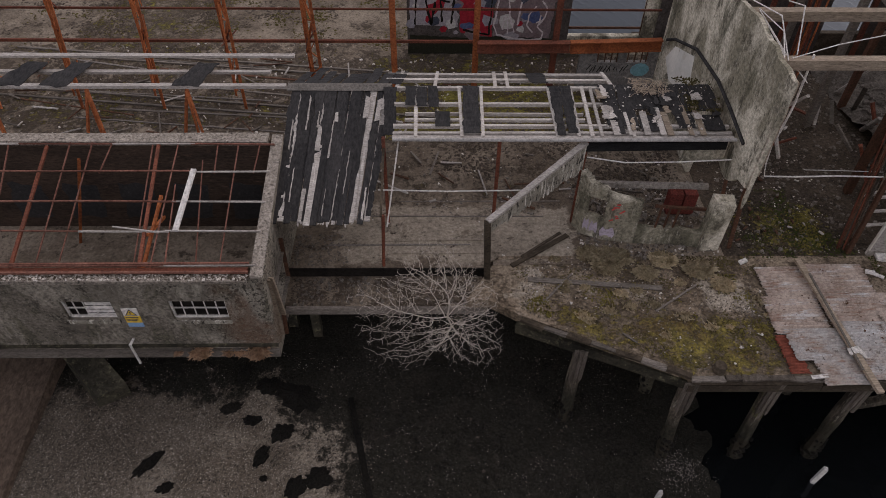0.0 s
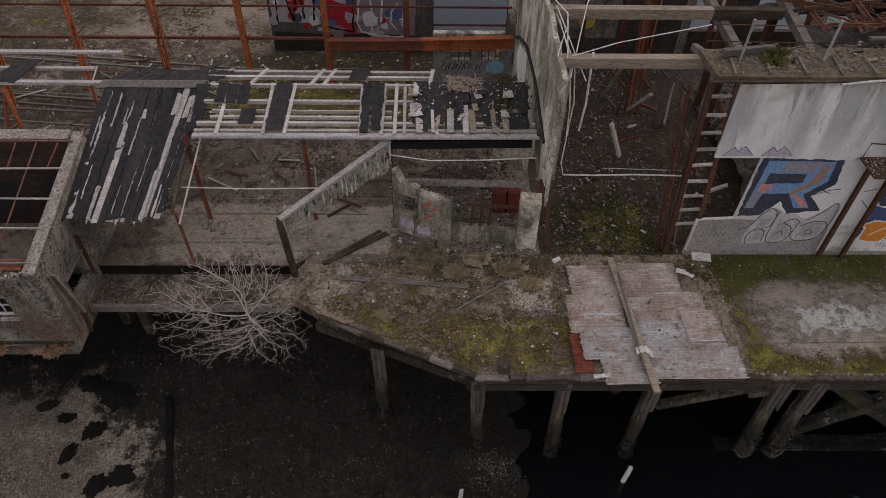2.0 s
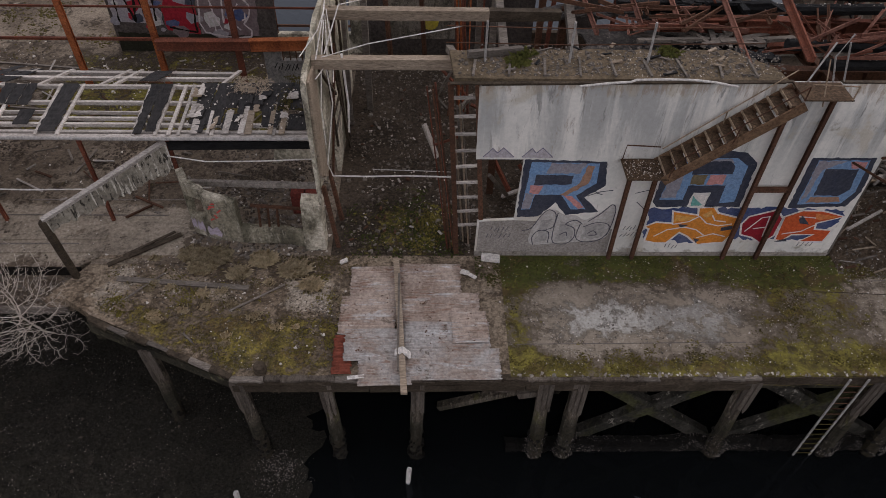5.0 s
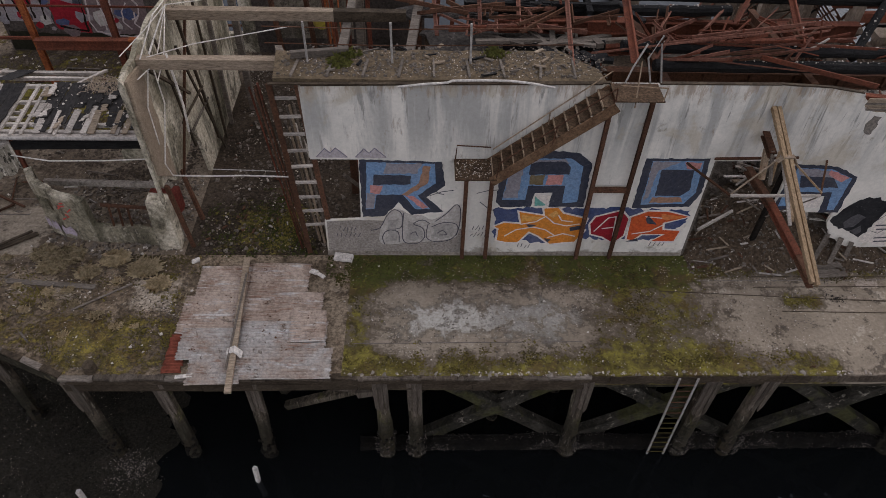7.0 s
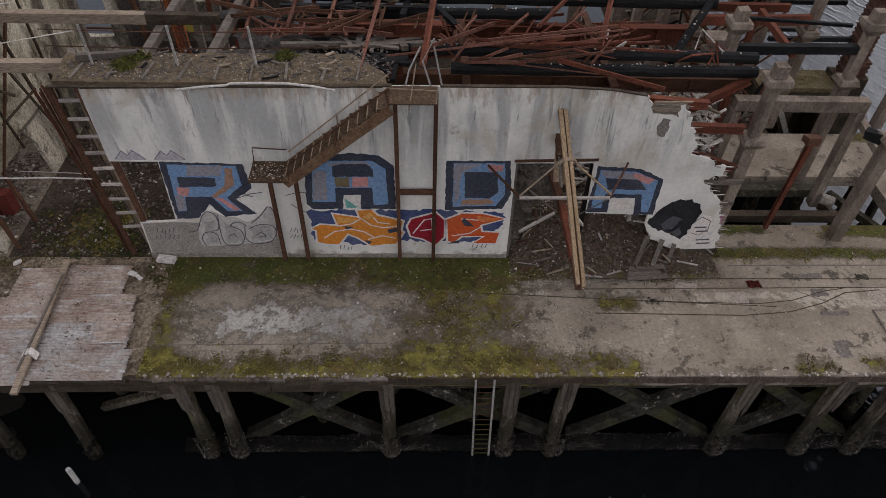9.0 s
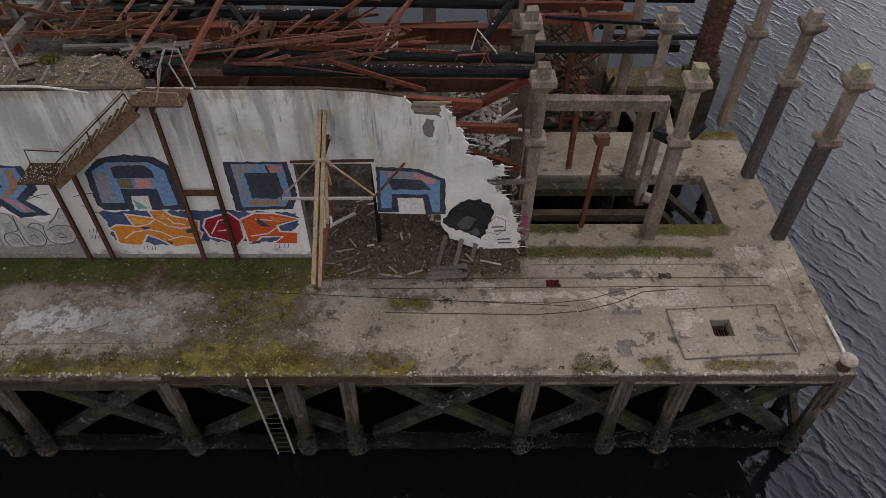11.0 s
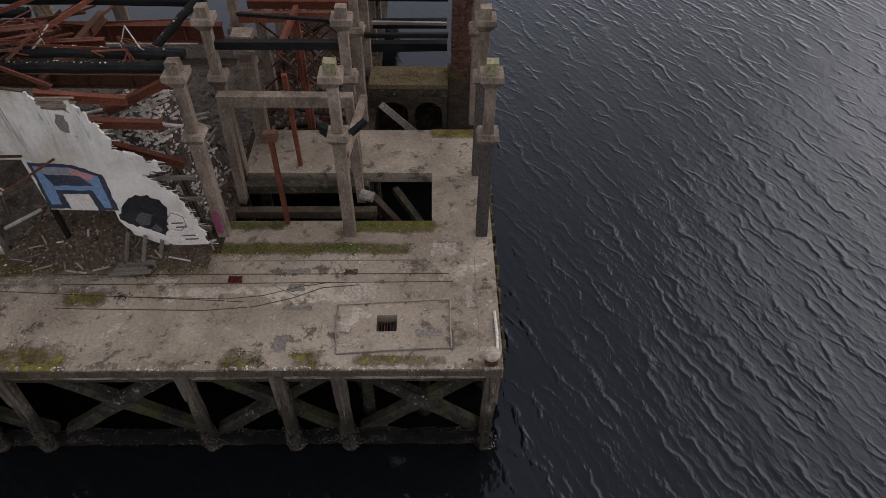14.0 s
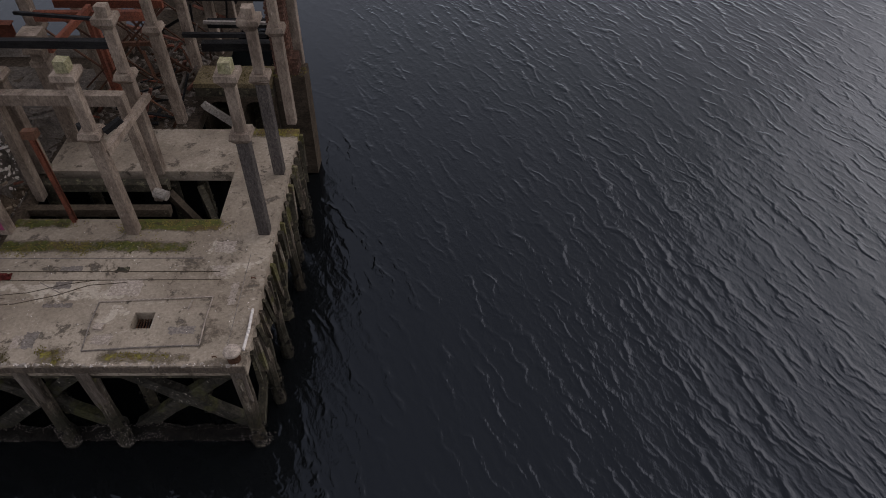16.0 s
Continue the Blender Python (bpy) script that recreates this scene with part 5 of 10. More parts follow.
def stroke(name, pts, w, material, level):
    for (x0, z0), (x1, z1) in zip(pts, pts[1:]):
        dx, dz = x1 - x0, z1 - z0
        n = math.hypot(dx, dz)
        ux, uz = -dz / n * w / 2, dx / n * w / 2
        ex, ez = dx / n * w * 0.3, dz / n * w * 0.3
        painted(name, [(x0 + ux - ex, z0 + uz - ez), (x1 + ux + ex, z1 + uz + ez), (x1 - ux + ex, z1 - uz + ez), (x0 - ux - ex, z0 - uz - ez)], material, level)
        level += 0.1


for pts in ([(17.2, 0.75), (17.5, 1.0), (17.95, 1.1), (18.3, 1.0), (18.55, 0.8)], [(17.6, 1.2), (18.0, 1.3), (18.25, 1.5)], [(18.25, 1.5), (18.5, 1.25), (18.85, 1.15), (19.2, 1.22)], [(18.55, 1.6), (18.7, 1.35), (19.0, 1.3)], [(18.4, 0.7), (18.8, 0.85), (19.15, 0.75)], [(19.65, 0.95), (19.95, 1.45), (20.15, 1.5), (20.2, 0.75)], [(19.85, 1.05), (20.15, 1.1)], [(20.72, 0.85), (21.2, 0.95), (21.5, 1.2)], [(20.95, 1.5), (21.4, 1.45), (21.75, 1.5)]):
    stroke("white_line", pts, 0.035, P_WHT, 4)
for poly in ([(18.95, 1.08), (19.25, 1.16), (19.28, 1.02), (18.98, 0.95)], [(17.75, 1.2), (18.05, 1.18), (17.85, 1.08)], [(20.97, 1.4), (21.02, 1.55), (21.32, 1.2), (21.05, 1.25)], [(18.3, 0.68), (18.5, 0.62), (18.42, 0.5)], [(20.6, 0.55), (20.9, 0.68), (20.95, 0.56)]):
    painted("black_gap", poly, P_BLK, 4, 0.01)
painted("ochre_patch", [(17.6, 1.3), (17.6, 1.55), (18.15, 1.45), (17.95, 1.34)], paint("light_orange", (0.60, 0.32, 0.08)), 4.5, 0.02)
painted("ochre_patch", [(18.3, 1.55), (18.5, 1.72), (18.6, 1.55), (18.45, 1.45)], paint("light_orange", (0.60, 0.32, 0.08)), 4.5, 0.02)
painted("ochre_patch", [(21.35, 1.62), (22.0, 1.5), (21.55, 1.36), (21.4, 1.45)], paint("bright_orange", (0.56, 0.17, 0.04)), 4.5, 0.02)

# silver bubble letters and small tags, too worn to read
def rounded(pts, n=4):
    """A smooth line through pts."""
    out = []
    for i in range(len(pts) - 1):
        p0, p1, p2, p3 = pts[max(0, i - 1)], pts[i], pts[i + 1], pts[min(len(pts) - 1, i + 2)]
        for k in range(n):
            f = k / n
            out.append(tuple(0.5 * (2 * b + (c - a) * f + (2 * a - 5 * b + 4 * c - d) * f * f + (3 * b - a - 3 * c + d) * f ** 3) for a, b, c, d in zip(p0, p1, p2, p3)))
    return out + [pts[-1]]


P_BUB = paint("smoky_silver", (0.34, 0.345, 0.34), (0.17, 0.17, 0.175), 0.44)
painted("silver_bubble", rounded([(13.75, 0.62), (13.86, 1.2), (14.1, 1.62), (14.35, 1.72), (14.6, 1.55), (14.95, 1.5), (15.2, 1.35), (15.5, 1.55), (15.78, 1.85), (15.92, 1.8), (15.95, 1.3), (15.9, 0.75), (15.6, 0.6), (15.1, 0.52), (14.6, 0.48), (14.2, 0.42), (13.85, 0.42), (13.75, 0.62)]), P_SILV, 1)
for poly in ([(13.95, 0.5), (14.2, 0.55), (14.3, 1.4), (14.05, 1.35)], [(14.5, 0.55), (14.95, 0.6), (14.9, 1.15), (14.55, 1.3)], [(15.2, 0.65), (15.75, 0.7), (15.75, 1.2), (15.25, 1.15)]):
    painted("bubble_shade", poly, P_BUB, 1.5, 0.05)
for pts in ([(13.55, 0.95), (13.8, 1.05), (14.0, 1.5), (14.2, 1.72), (14.4, 1.55), (14.38, 1.1), (14.2, 1.0)], [(13.9, 0.42), (13.85, 0.7), (14.0, 0.95), (14.28, 0.9), (14.3, 0.5)], [(14.45, 1.6), (14.4, 0.95), (14.45, 0.5), (14.8, 0.45), (15.0, 0.7), (14.95, 1.05), (14.7, 1.2), (14.95, 1.35), (15.15, 1.2)], [(15.1, 1.2), (15.05, 0.7), (15.3, 0.52), (15.7, 0.6), (15.9, 0.9), (15.85, 1.2), (15.5, 1.25), (15.2, 1.1)], [(15.3, 1.3), (15.6, 1.6), (15.82, 1.9), (15.95, 1.75), (15.95, 1.2), (15.88, 0.8)], [(15.35, 0.85), (15.5, 0.95), (15.6, 0.8), (15.4, 0.78)], [(14.6, 0.8), (14.75, 0.9), (14.8, 0.75)]):
    stroke("bubble_line", rounded(pts, 3), 0.026, P_TAG, 2)
for pts in ([(15.0, 2.62), (15.2, 2.4), (15.35, 2.35)], [(14.95, 2.3), (15.3, 2.45), (15.6, 2.5)], [(16.2, 2.4), (16.5, 2.5), (16.75, 2.52)], [(16.3, 2.1), (16.55, 1.85), (16.7, 1.8)]):
    stroke("scratch_line", [(x + 0.15, z - 0.1) for x, z in pts], 0.022, P_TAG, 2)
for x0, z0, n, w in ((16.25, 0.75, 5, 0.5), (16.3, 1.0, 5, 0.45), (17.6, 0.3, 4, 0.4), (21.3, 0.42, 4, 0.5), (12.6, 0.7, 6, 0.7), (12.7, 0.95, 5, 0.5)):
    for i in range(n):
        x = x0 + i * w / n
        stroke("tag_bar", [(x, z0 + U(-0.05, 0.02)), (x + U(0.02, 0.08), z0 + U(0.08, 0.16))], 0.018, P_TAG, 1.5)
for x0 in (12.35, 13.3):
    painted("tag_fill", [(x0, 3.44), (x0 + 0.22, 3.7), (x0 + 0.34, 3.57), (x0 + 0.48, 3.72), (x0 + 0.75, 3.44)], paint("pale_violet", (0.40, 0.39, 0.43)), 1, 0.01)
    stroke("tag_line", [(x0 + 0.0, 3.46), (x0 + 0.22, 3.72), (x0 + 0.34, 3.58), (x0 + 0.48, 3.74), (x0 + 0.75, 3.46)], 0.022, paint("dusty_violet", (0.15, 0.145, 0.22)), 1.6)
# dark rounded painting with a pale patch beside it
painted("dark_painting", [(26.05, 1.36), (26.2, 1.72), (26.42, 2.02), (26.73, 2.24), (27.05, 2.24), (27.32, 2.06), (27.44, 1.8), (27.38, 1.5), (27.24, 1.1), (27.14, 0.7), (26.95, 0.85), (26.66, 1.0), (26.35, 1.15)], paint("soot_black", (0.016, 0.017, 0.020), (0.13, 0.14, 0.15), 0.47), 2, 0.06)
painted("grey_gloss", [(26.45, 1.3), (26.7, 1.62), (26.98, 1.5), (26.8, 1.15), (26.55, 1.1)], paint("slate_gloss", (0.075, 0.078, 0.088), (0.16, 0.16, 0.17), 0.50), 3, 0.05)
painted("grey_gloss", [(26.75, 1.0), (26.98, 1.2), (27.1, 0.95), (27.02, 0.85)], paint("slate_gloss", (0.075, 0.078, 0.088), (0.16, 0.16, 0.17), 0.50), 3, 0.04)
painted("pale_patch", [(27.46, 1.69), (27.82, 1.6), (27.98, 1.0), (28.18, 0.42), (27.2, 0.55), (27.3, 1.0)], P_WHT, 2, 0.01)
for z, x0, x1 in ((1.2, 27.42, 27.72), (1.05, 27.5, 27.8), (0.72, 27.6, 27.95), (0.58, 27.65, 28.0)):
    stroke("ink_bar", [(x0, z), (x1, z + 0.02)], 0.05, P_TAG, 3)
stroke("ink_line", [(27.35, 1.0), (27.6, 0.9), (27.8, 1.15), (27.78, 1.45), (27.5, 1.6), (27.35, 1.4)], 0.018, P_TAG, 3)

# grey posts at the wide opening, rubble bank within
bm = bmesh.new()
beam(bm, (22.3, 13.42, 0.0), (22.22, 13.42, 3.42), 0.16, 0.14)
part("jamb", bm, M_GREYWOOD, wall)
bm = bmesh.new()
beam(bm, (22.15, 13.42, 3.47), (24.35, 13.42, 3.47), 0.14, 0.12)
part("lintel", bm, M_GREYWOOD, wall)
bm = bmesh.new()
beam(bm, (24.27, 13.5, 0.2), (24.25, 13.5, 3.4), 0.12, 0.12)
part("jamb", bm, M_BLACK, wall)


def mound(name, x0, x1, y0, y1, height, cell, material, label, base=-0.03):
    bm = bmesh.new()
    nx, ny = int((x1 - x0) / cell), int((y1 - y0) / cell)
    g = []
    for i in range(nx + 1):
        row = []
        for j in range(ny + 1):
            x, y = x0 + i * cell, y0 + j * cell
            row.append(bm.verts.new((x + U(-0.3, 0.3) * cell, y + U(-0.3, 0.3) * cell, base + max(0.0, height(x, y)) + U(0, 0.05))))
        g.append(row)
    for i in range(nx):
        for j in range(ny):
            bm.faces.new((g[i][j], g[i + 1][j], g[i + 1][j + 1], g[i][j + 1]))
    return solo(name, bm, material, label, "rubble", kind="stuff")


def bank_h(x, y):
    return (1.15 * math.exp(-((x - 24.9) / 1.7) ** 2 - ((y - 14.5) / 1.1) ** 2) + 1.1 * math.exp(-((x - 27.0) / 1.5) ** 2 - ((y - 15.0) / 1.0) ** 2)
            + 0.22 * fnoise(x, y, 1.3, 2.0) + 0.12) * min(1, max(0, (y - 12.7) / 0.6)) * min(1, max(0, (x - 22.35) / 0.6)) * min(1, max(0, (28.3 - x) / 0.7))


M_SOIL = surf("dark_rubble_soil", (0.085, 0.066, 0.047), (0.135, 0.107, 0.078), (0.22, 0.19, 0.155), scale=3, fine=20, spots=0.47, bump=1.0, dist=0.05)
mound("rubble_bank", 22.4, 28.3, 12.7, 17.5, bank_h, 0.13, M_SOIL, "bank of dark soil and rubble in the broken wall")
scatter("rubble_litter", M_RUBBLE, 2600, lambda: (lambda x, y: (x, y, bank_h(x, y)))(U(22.4, 28.2), U(12.5, 16.5)), 0.012, 0.075, label="broken rubble on the bank", category="rubble")
scatter("shell_litter", M_CHIP, 350, lambda: (lambda x, y: (x, y, bank_h(x, y)))(U(22.4, 28.2), U(12.3, 15.5)), 0.01, 0.035, label="pale chips on the rubble bank", category="debris")
for a, b in (((25.9, 12.9, 0.0), (26.15, 13.25, 0.95)), ((26.4, 12.9, 0.0), (26.6, 13.25, 0.8)), ((26.85, 13.0, 0.0), (27.0, 13.28, 0.6))):
    sticks("leaning_board", M_GREYWOOD, [(a, b, 0.12, 0.05)], "grey board leaning against the torn wall", "board")
for i in range(7):
    sticks("splintered_board", M_GREYWOOD, [((25.6 + i * 0.03, 12.45 + i * 0.09, 0.05), (26.7 + U(-0.2, 0.2), 12.5 + i * 0.09, 0.08), 0.09, 0.04)], "splintered grey board lying on the deck", "board", "splintered boards")
sticks("fallen_log", M_PALE, [((22.6, 13.5, 0.85), (23.6, 13.9, 1.2), 0.07, 0.06)], "pale fallen timber on the rubble", "timber")

# ---- steel stair ----
stair = thing("steel_stair", (18, 13, 0), "rusty steel stair with two landings against the wall", "stair")


M_TREAD = surf("worn_tread", (0.40, 0.33, 0.25), (0.25, 0.185, 0.125), (0.11, 0.06, 0.04), scale=4, fine=20, spots=0.46)


M_STRINGER = surf("tan_rusted_steel", (0.20, 0.135, 0.085), (0.12, 0.072, 0.045), (0.33, 0.25, 0.175), scale=3, fine=24, spots=0.5, vary=0.1)


def landing(x0, x1, y0, y1, z, name):
    bm = bmesh.new()
    box(bm, x0, x1, y0, y1, z - 0.03, z)
    ob = part(name, bm, surf("littered_plate", (0.115, 0.08, 0.052), (0.07, 0.05, 0.035), (0.035, 0.027, 0.021), scale=4, fine=24, spots=0.47, grain=0.6), stair, "littered steel plate")
    for a, b in (((x0, y0), (x1, y0)), ((x0, y1), (x1, y1)), ((x0, y0), (x0, y1)), ((x1, y0), (x1, y1))):
        bm = bmesh.new()
        beam(bm, (a[0], a[1], z - 0.09), (b[0], b[1], z - 0.09), 0.04, 0.17, 0.006)
        part("edge_channel", bm, M_TREAD if a[1] == b[1] and a[1] < 13 else M_RUST_D, ob)
    return ob


landing(15.72, 16.72, 12.5, 13.3, 3.45, "lower_landing")
top_l = landing(19.16, 20.24, 12.6, 13.32, 5.62, "upper_landing")
for x in (19.5, 19.9):
    bm = bmesh.new()
    beam(bm, (x, 12.62, 5.64), (x, 13.3, 5.64), 0.08, 0.04)
    part("plate_rib", bm, M_PALE, top_l)
for y in (12.55, 13.28):
    bm = bmesh.new()
    beam(bm, (16.6, y, 3.35), (19.2, y, 5.5), 0.05, 0.24)
    part("stringer", bm, M_STRINGER, stair)
for i in range(11):
    f = (i + 0.5) / 11
    x, z = 16.65 + 2.5 * f, 3.45 + 2.12 * f
    bm = bmesh.new()
    box(bm, x - 0.13, x + 0.13, 12.57, 13.26, z - 0.02, z + 0.02)
    part("tread", bm, MATS["littered_plate"], stair)
    bm = bmesh.new()
    box(bm, x - 0.155, x - 0.132, 12.57, 13.26, z - 0.035, z + 0.024)
    part("nosing", bm, M_TREAD, stair, "pale worn nosing")
    bm = bmesh.new()
    box(bm, x + 0.115, x + 0.13, 12.57, 13.26, z - 0.05, z + 0.03)
    part("riser", bm, M_RUST_D, stair)
scatter("landing_litter", M_CHIP, 150, lambda: (U(15.76, 16.68), U(12.55, 13.25), 3.452), 0.008, 0.03, label="pale grit on the lower stair landing", category="grit")
for a, b in (((19.18, 12.62, 6.0), (20.22, 12.62, 5.95)), ((19.6, 12.6, 5.45), (19.75, 13.3, 6.2)), ((20.2, 12.62, 5.6), (20.22, 12.62, 5.95)), ((16.65, 13.24, 3.8), (19.15, 13.28, 5.95)), ((17.9, 13.25, 4.5), (17.9, 13.26, 4.88))):
    bm = bmesh.new()
    tube(bm, [a, b], 0.016, 5)
    part("handrail", bm, M_TREAD, stair)
for x, zt in ((16.05, 3.4), (16.7, 3.4), (19.27, 5.55), (20.21, 5.55)):
    bm = bmesh.new()
    i_beam(bm, (x, 13.2, 0.0), (x, 13.2, zt), 0.1, 0.1, 0.03)
    part("post", bm, M_RUST_D, stair)
bm = bmesh.new()
beam(bm, (19.27, 13.2, 2.55), (20.21, 13.2, 2.55), 0.08, 0.14)
part("tie", bm, M_RUST_D, stair)
for pts in ([(15.75, 13.25, 3.45), (15.78, 13.25, 3.9), (16.6, 13.25, 3.85)], [(16.7, 12.52, 3.5), (16.75, 12.52, 3.95), (19.1, 12.52, 6.0)], [(17.9, 12.52, 4.5), (17.95, 12.52, 4.98)], [(19.15, 12.6, 5.6), (19.1, 12.52, 6.0)]):
    bm = bmesh.new()
    tube(bm, pts, 0.017, 5)
    part("handrail", bm, M_RUST_D, stair)

# bent white standards beside the upper landing
for pts in ([(19.5, 13.36, 5.55), (19.6, 13.36, 6.0), (19.85, 13.5, 6.5)], [(20.1, 13.36, 5.55), (19.9, 13.4, 6.2), (20.15, 13.5, 6.7)], [(20.35, 13.38, 5.55), (20.15, 13.5, 6.5)]):
    bm = bmesh.new()
    tube(bm, pts, 0.022, 5)
    solo("bent_standard", bm, M_STEEL, "bent pale steel standard at the roof edge", "post", "bent standards")

# ---- davit: timber boom braced off the wall ----
dv = thing("timber_davit", (23.1, 12, 4), "rotten timber hoist boom braced out from the wall", "hoist")
M_BOOM = surf("boom_timber", (0.40, 0.31, 0.205), (0.29, 0.21, 0.13), (0.13, 0.09, 0.06), scale=2.5, fine=24, spots=0.47, squash=(2.2, 0.4, 2.2), vary=0.25, bump=0.4)
for a, b, w, m, name in (((23.12, 13.33, 5.0), (23.22, 9.45, 3.22), 0.095, M_BOOM, "boom"), ((23.24, 13.33, 5.0), (23.34, 9.42, 3.18), 0.085, M_BOOM, "boom"), ((23.2, 12.3, 4.4), (23.28, 11.05, 3.38), 0.08, M_PALE, "hanger"), ((23.3, 12.25, 4.4), (23.36, 11.15, 3.42), 0.07, M_BOOM, "hanger"),
                         ((23.22, 12.5, 4.35), (23.3, 12.45, 3.5), 0.06, M_BOOM, "hanger"), ((23.1, 12.6, 4.3), (23.22, 12.3, 3.52), 0.05, M_GREYWOOD, "hanger"), ((23.42, 11.3, 3.5), (23.5, 10.9, 3.6), 0.05, M_PALE, "hanger")):
    bm = bmesh.new()
    beam(bm, a, b, w, 0.12 if name == "boom" else 0.06, 0.012, w2=w * 0.85)
    part(name, bm, m, dv, "splintered timber boom" if name == "boom" else "splintered hanging plank")
for a, b, w, m in (((23.16, 13.33, 3.15), (23.26, 12.0, 3.16), 0.17, M_RUST_D), ((23.26, 12.0, 3.16), (23.28, 10.3, 3.13), 0.16, M_RUST), ((23.28, 10.3, 3.13), (23.28, 9.5, 3.08), 0.14, M_RUST_D), ((23.2, 13.33, 4.25), (23.12, 12.55, 4.2), 0.16, M_RUST_D), ((23.14, 12.9, 4.12), (23.14, 12.6, 3.45), 0.12, M_TREAD)):
    bm = bmesh.new()
    i_beam(bm, a, b, w, w * 1.1, 0.035)
    part("iron_strut", bm, m, dv, "flaking red-rusted strut")
for a, b, w, m in (((22.2, 12.0, 3.44), (24.35, 12.0, 3.45), 0.055, M_PALE), ((23.05, 12.2, 4.35), (22.2, 12.0, 3.5), 0.03, M_TANWOOD), ((23.4, 12.2, 4.35), (24.38, 12.05, 3.5), 0.035, M_BOOM), ((24.35, 12.0, 3.45), (25.07, 13.33, 3.45), 0.04, M_RUST_D), ((22.2, 12.0, 3.44), (21.55, 13.33, 3.35), 0.04, M_RUST_D), ((24.3, 12.0, 3.4), (23.7, 12.6, 2.2), 0.025, M_GREYWOOD), ((22.6, 12.9, 2.9), (23.2, 12.2, 2.8), 0.03, M_GREYWOOD), ((22.2, 13.3, 3.5), (24.3, 13.32, 3.55), 0.05, M_RUST_D)):
    bm = bmesh.new()
    beam(bm, a, b, w, w * 1.1, 0.004)
    part("tie_rod", bm, m, dv)
bm = bmesh.new()
for k in range(4):
    tube(bm, [(23.02, 12.1 + 0.03 * k, 4.36), (23.14, 12.08 + 0.03 * k, 4.5), (23.36, 12.1 + 0.03 * k, 4.5), (23.46, 12.08 + 0.03 * k, 4.34)], 0.022, 6)
part("lashing", bm, M_TANWOOD, dv, "rope lashing round the boom")

# ---- broken lattice ladder beside the wall ----
ll = thing("lattice_post", (11.9, 13.34, 0), "rusty lattice post with cross bars at the wall's end", "post")
for a, b in (((11.5, 13.36, 5.5), (11.8, 13.4, 0.0)), ((12.12, 13.42, 5.45), (12.45, 13.42, 0.9))):
    bm = bmesh.new()
    beam(bm, a, b, 0.1, 0.12, 0.01)
    part("stile", bm, M_RUST_D, ll)
for i in range(9):
    z = 5.1 - i * 0.5
    f = (5.5 - z) / 5.5
    bm = bmesh.new()
    beam(bm, (11.5 + 0.3 * f, 13.38, z), (12.12 + 0.36 * f, 13.42, z + U(-0.03, 0.03)), 0.05, 0.07, 0.006)
    part("cross_bar", bm, M_PALE, ll)

# ---- roof edge over the wall ----
rs = thing("roof_ledge", (15, 14, 5.5), "rubble-strewn concrete roof ledge above the wall", "roof ledge", kind="structure")
bm = bmesh.new()
prism(bm, ragged([(11.6, 13.38), (19.1, 13.38)], 0.4, 0.02, False) + ragged([(19.0, 13.9), (18.2, 14.7), (11.5, 14.6)], 0.3, 0.05, False), lambda u, v, d: (u, v, 5.62 - d), 0.14)
part("ledge_slab", bm, surf("dirty_roof_concrete", (0.18, 0.145, 0.10), (0.105, 0.086, 0.058), (0.26, 0.225, 0.175), scale=1.6, fine=16, spots=0.5, bump=0.6), rs)
bm = bmesh.new()
beam(bm, (11.5, 13.33, 5.52), (19.0, 13.33, 5.6), 0.08, 0.06, 0.012)
part("edge_angle", bm, M_EDGE, rs)
for i in range(9):
    x = 12.0 + i * 0.8
    bm = bmesh.new()
    beam(bm, (x, 13.45, 5.65), (x + U(-0.1, 0.1), U(13.9, 14.4), 5.65), 0.05, 0.05, 0.01)
    part("joist", bm, M_GREYWOOD, rs)
scatter("roof_litter", M_RUBBLE, 500, lambda: (U(11.7, 18.6), U(13.5, 14.6), 5.62), 0.02, 0.09, label="grit and rubble on the roof ledge", category="rubble")
scatter("roof_litter", M_CHIP, 260, lambda: (U(11.7, 18.6), U(13.5, 14.6), 5.62), 0.008, 0.03, label="pale chips on the roof ledge", category="rubble")
bm = bmesh.new()
tube(bm, [(14.37, 13.27, 5.50), (15.0, 13.27, 5.58), (15.5, 13.27, 5.62), (15.6, 13.27, 5.67), (16.3, 13.27, 5.69), (16.9, 13.27, 5.68), (17.4, 13.27, 5.62), (17.93, 13.26, 5.52)], 0.028, 7)
solo("white_pipe", bm, M_WHITE, "white plastic pipe lying along the roof edge", "pipe")
rail = thing("roof_railing", (14, 14.1, 5.6), "pale steel standards with a thin rusty rail", "railing")
for x in (12.3, 14.24, 16.05):
    bm = bmesh.new()
    tube(bm, [(x, 14.08, 5.55), (x + U(-0.03, 0.03), 14.06, 6.62)], 0.03, 6)
    part("standard", bm, M_STEEL, rail)
for z in (6.1, 6.5):
    bm = bmesh.new()
    tube(bm, [(11.4, 14.07, z), (14.2, 14.07, z - 0.04), (18.6, 14.1, z + 0.02)], 0.014, 5)
    part("rail", bm, M_RUST_D, rail)


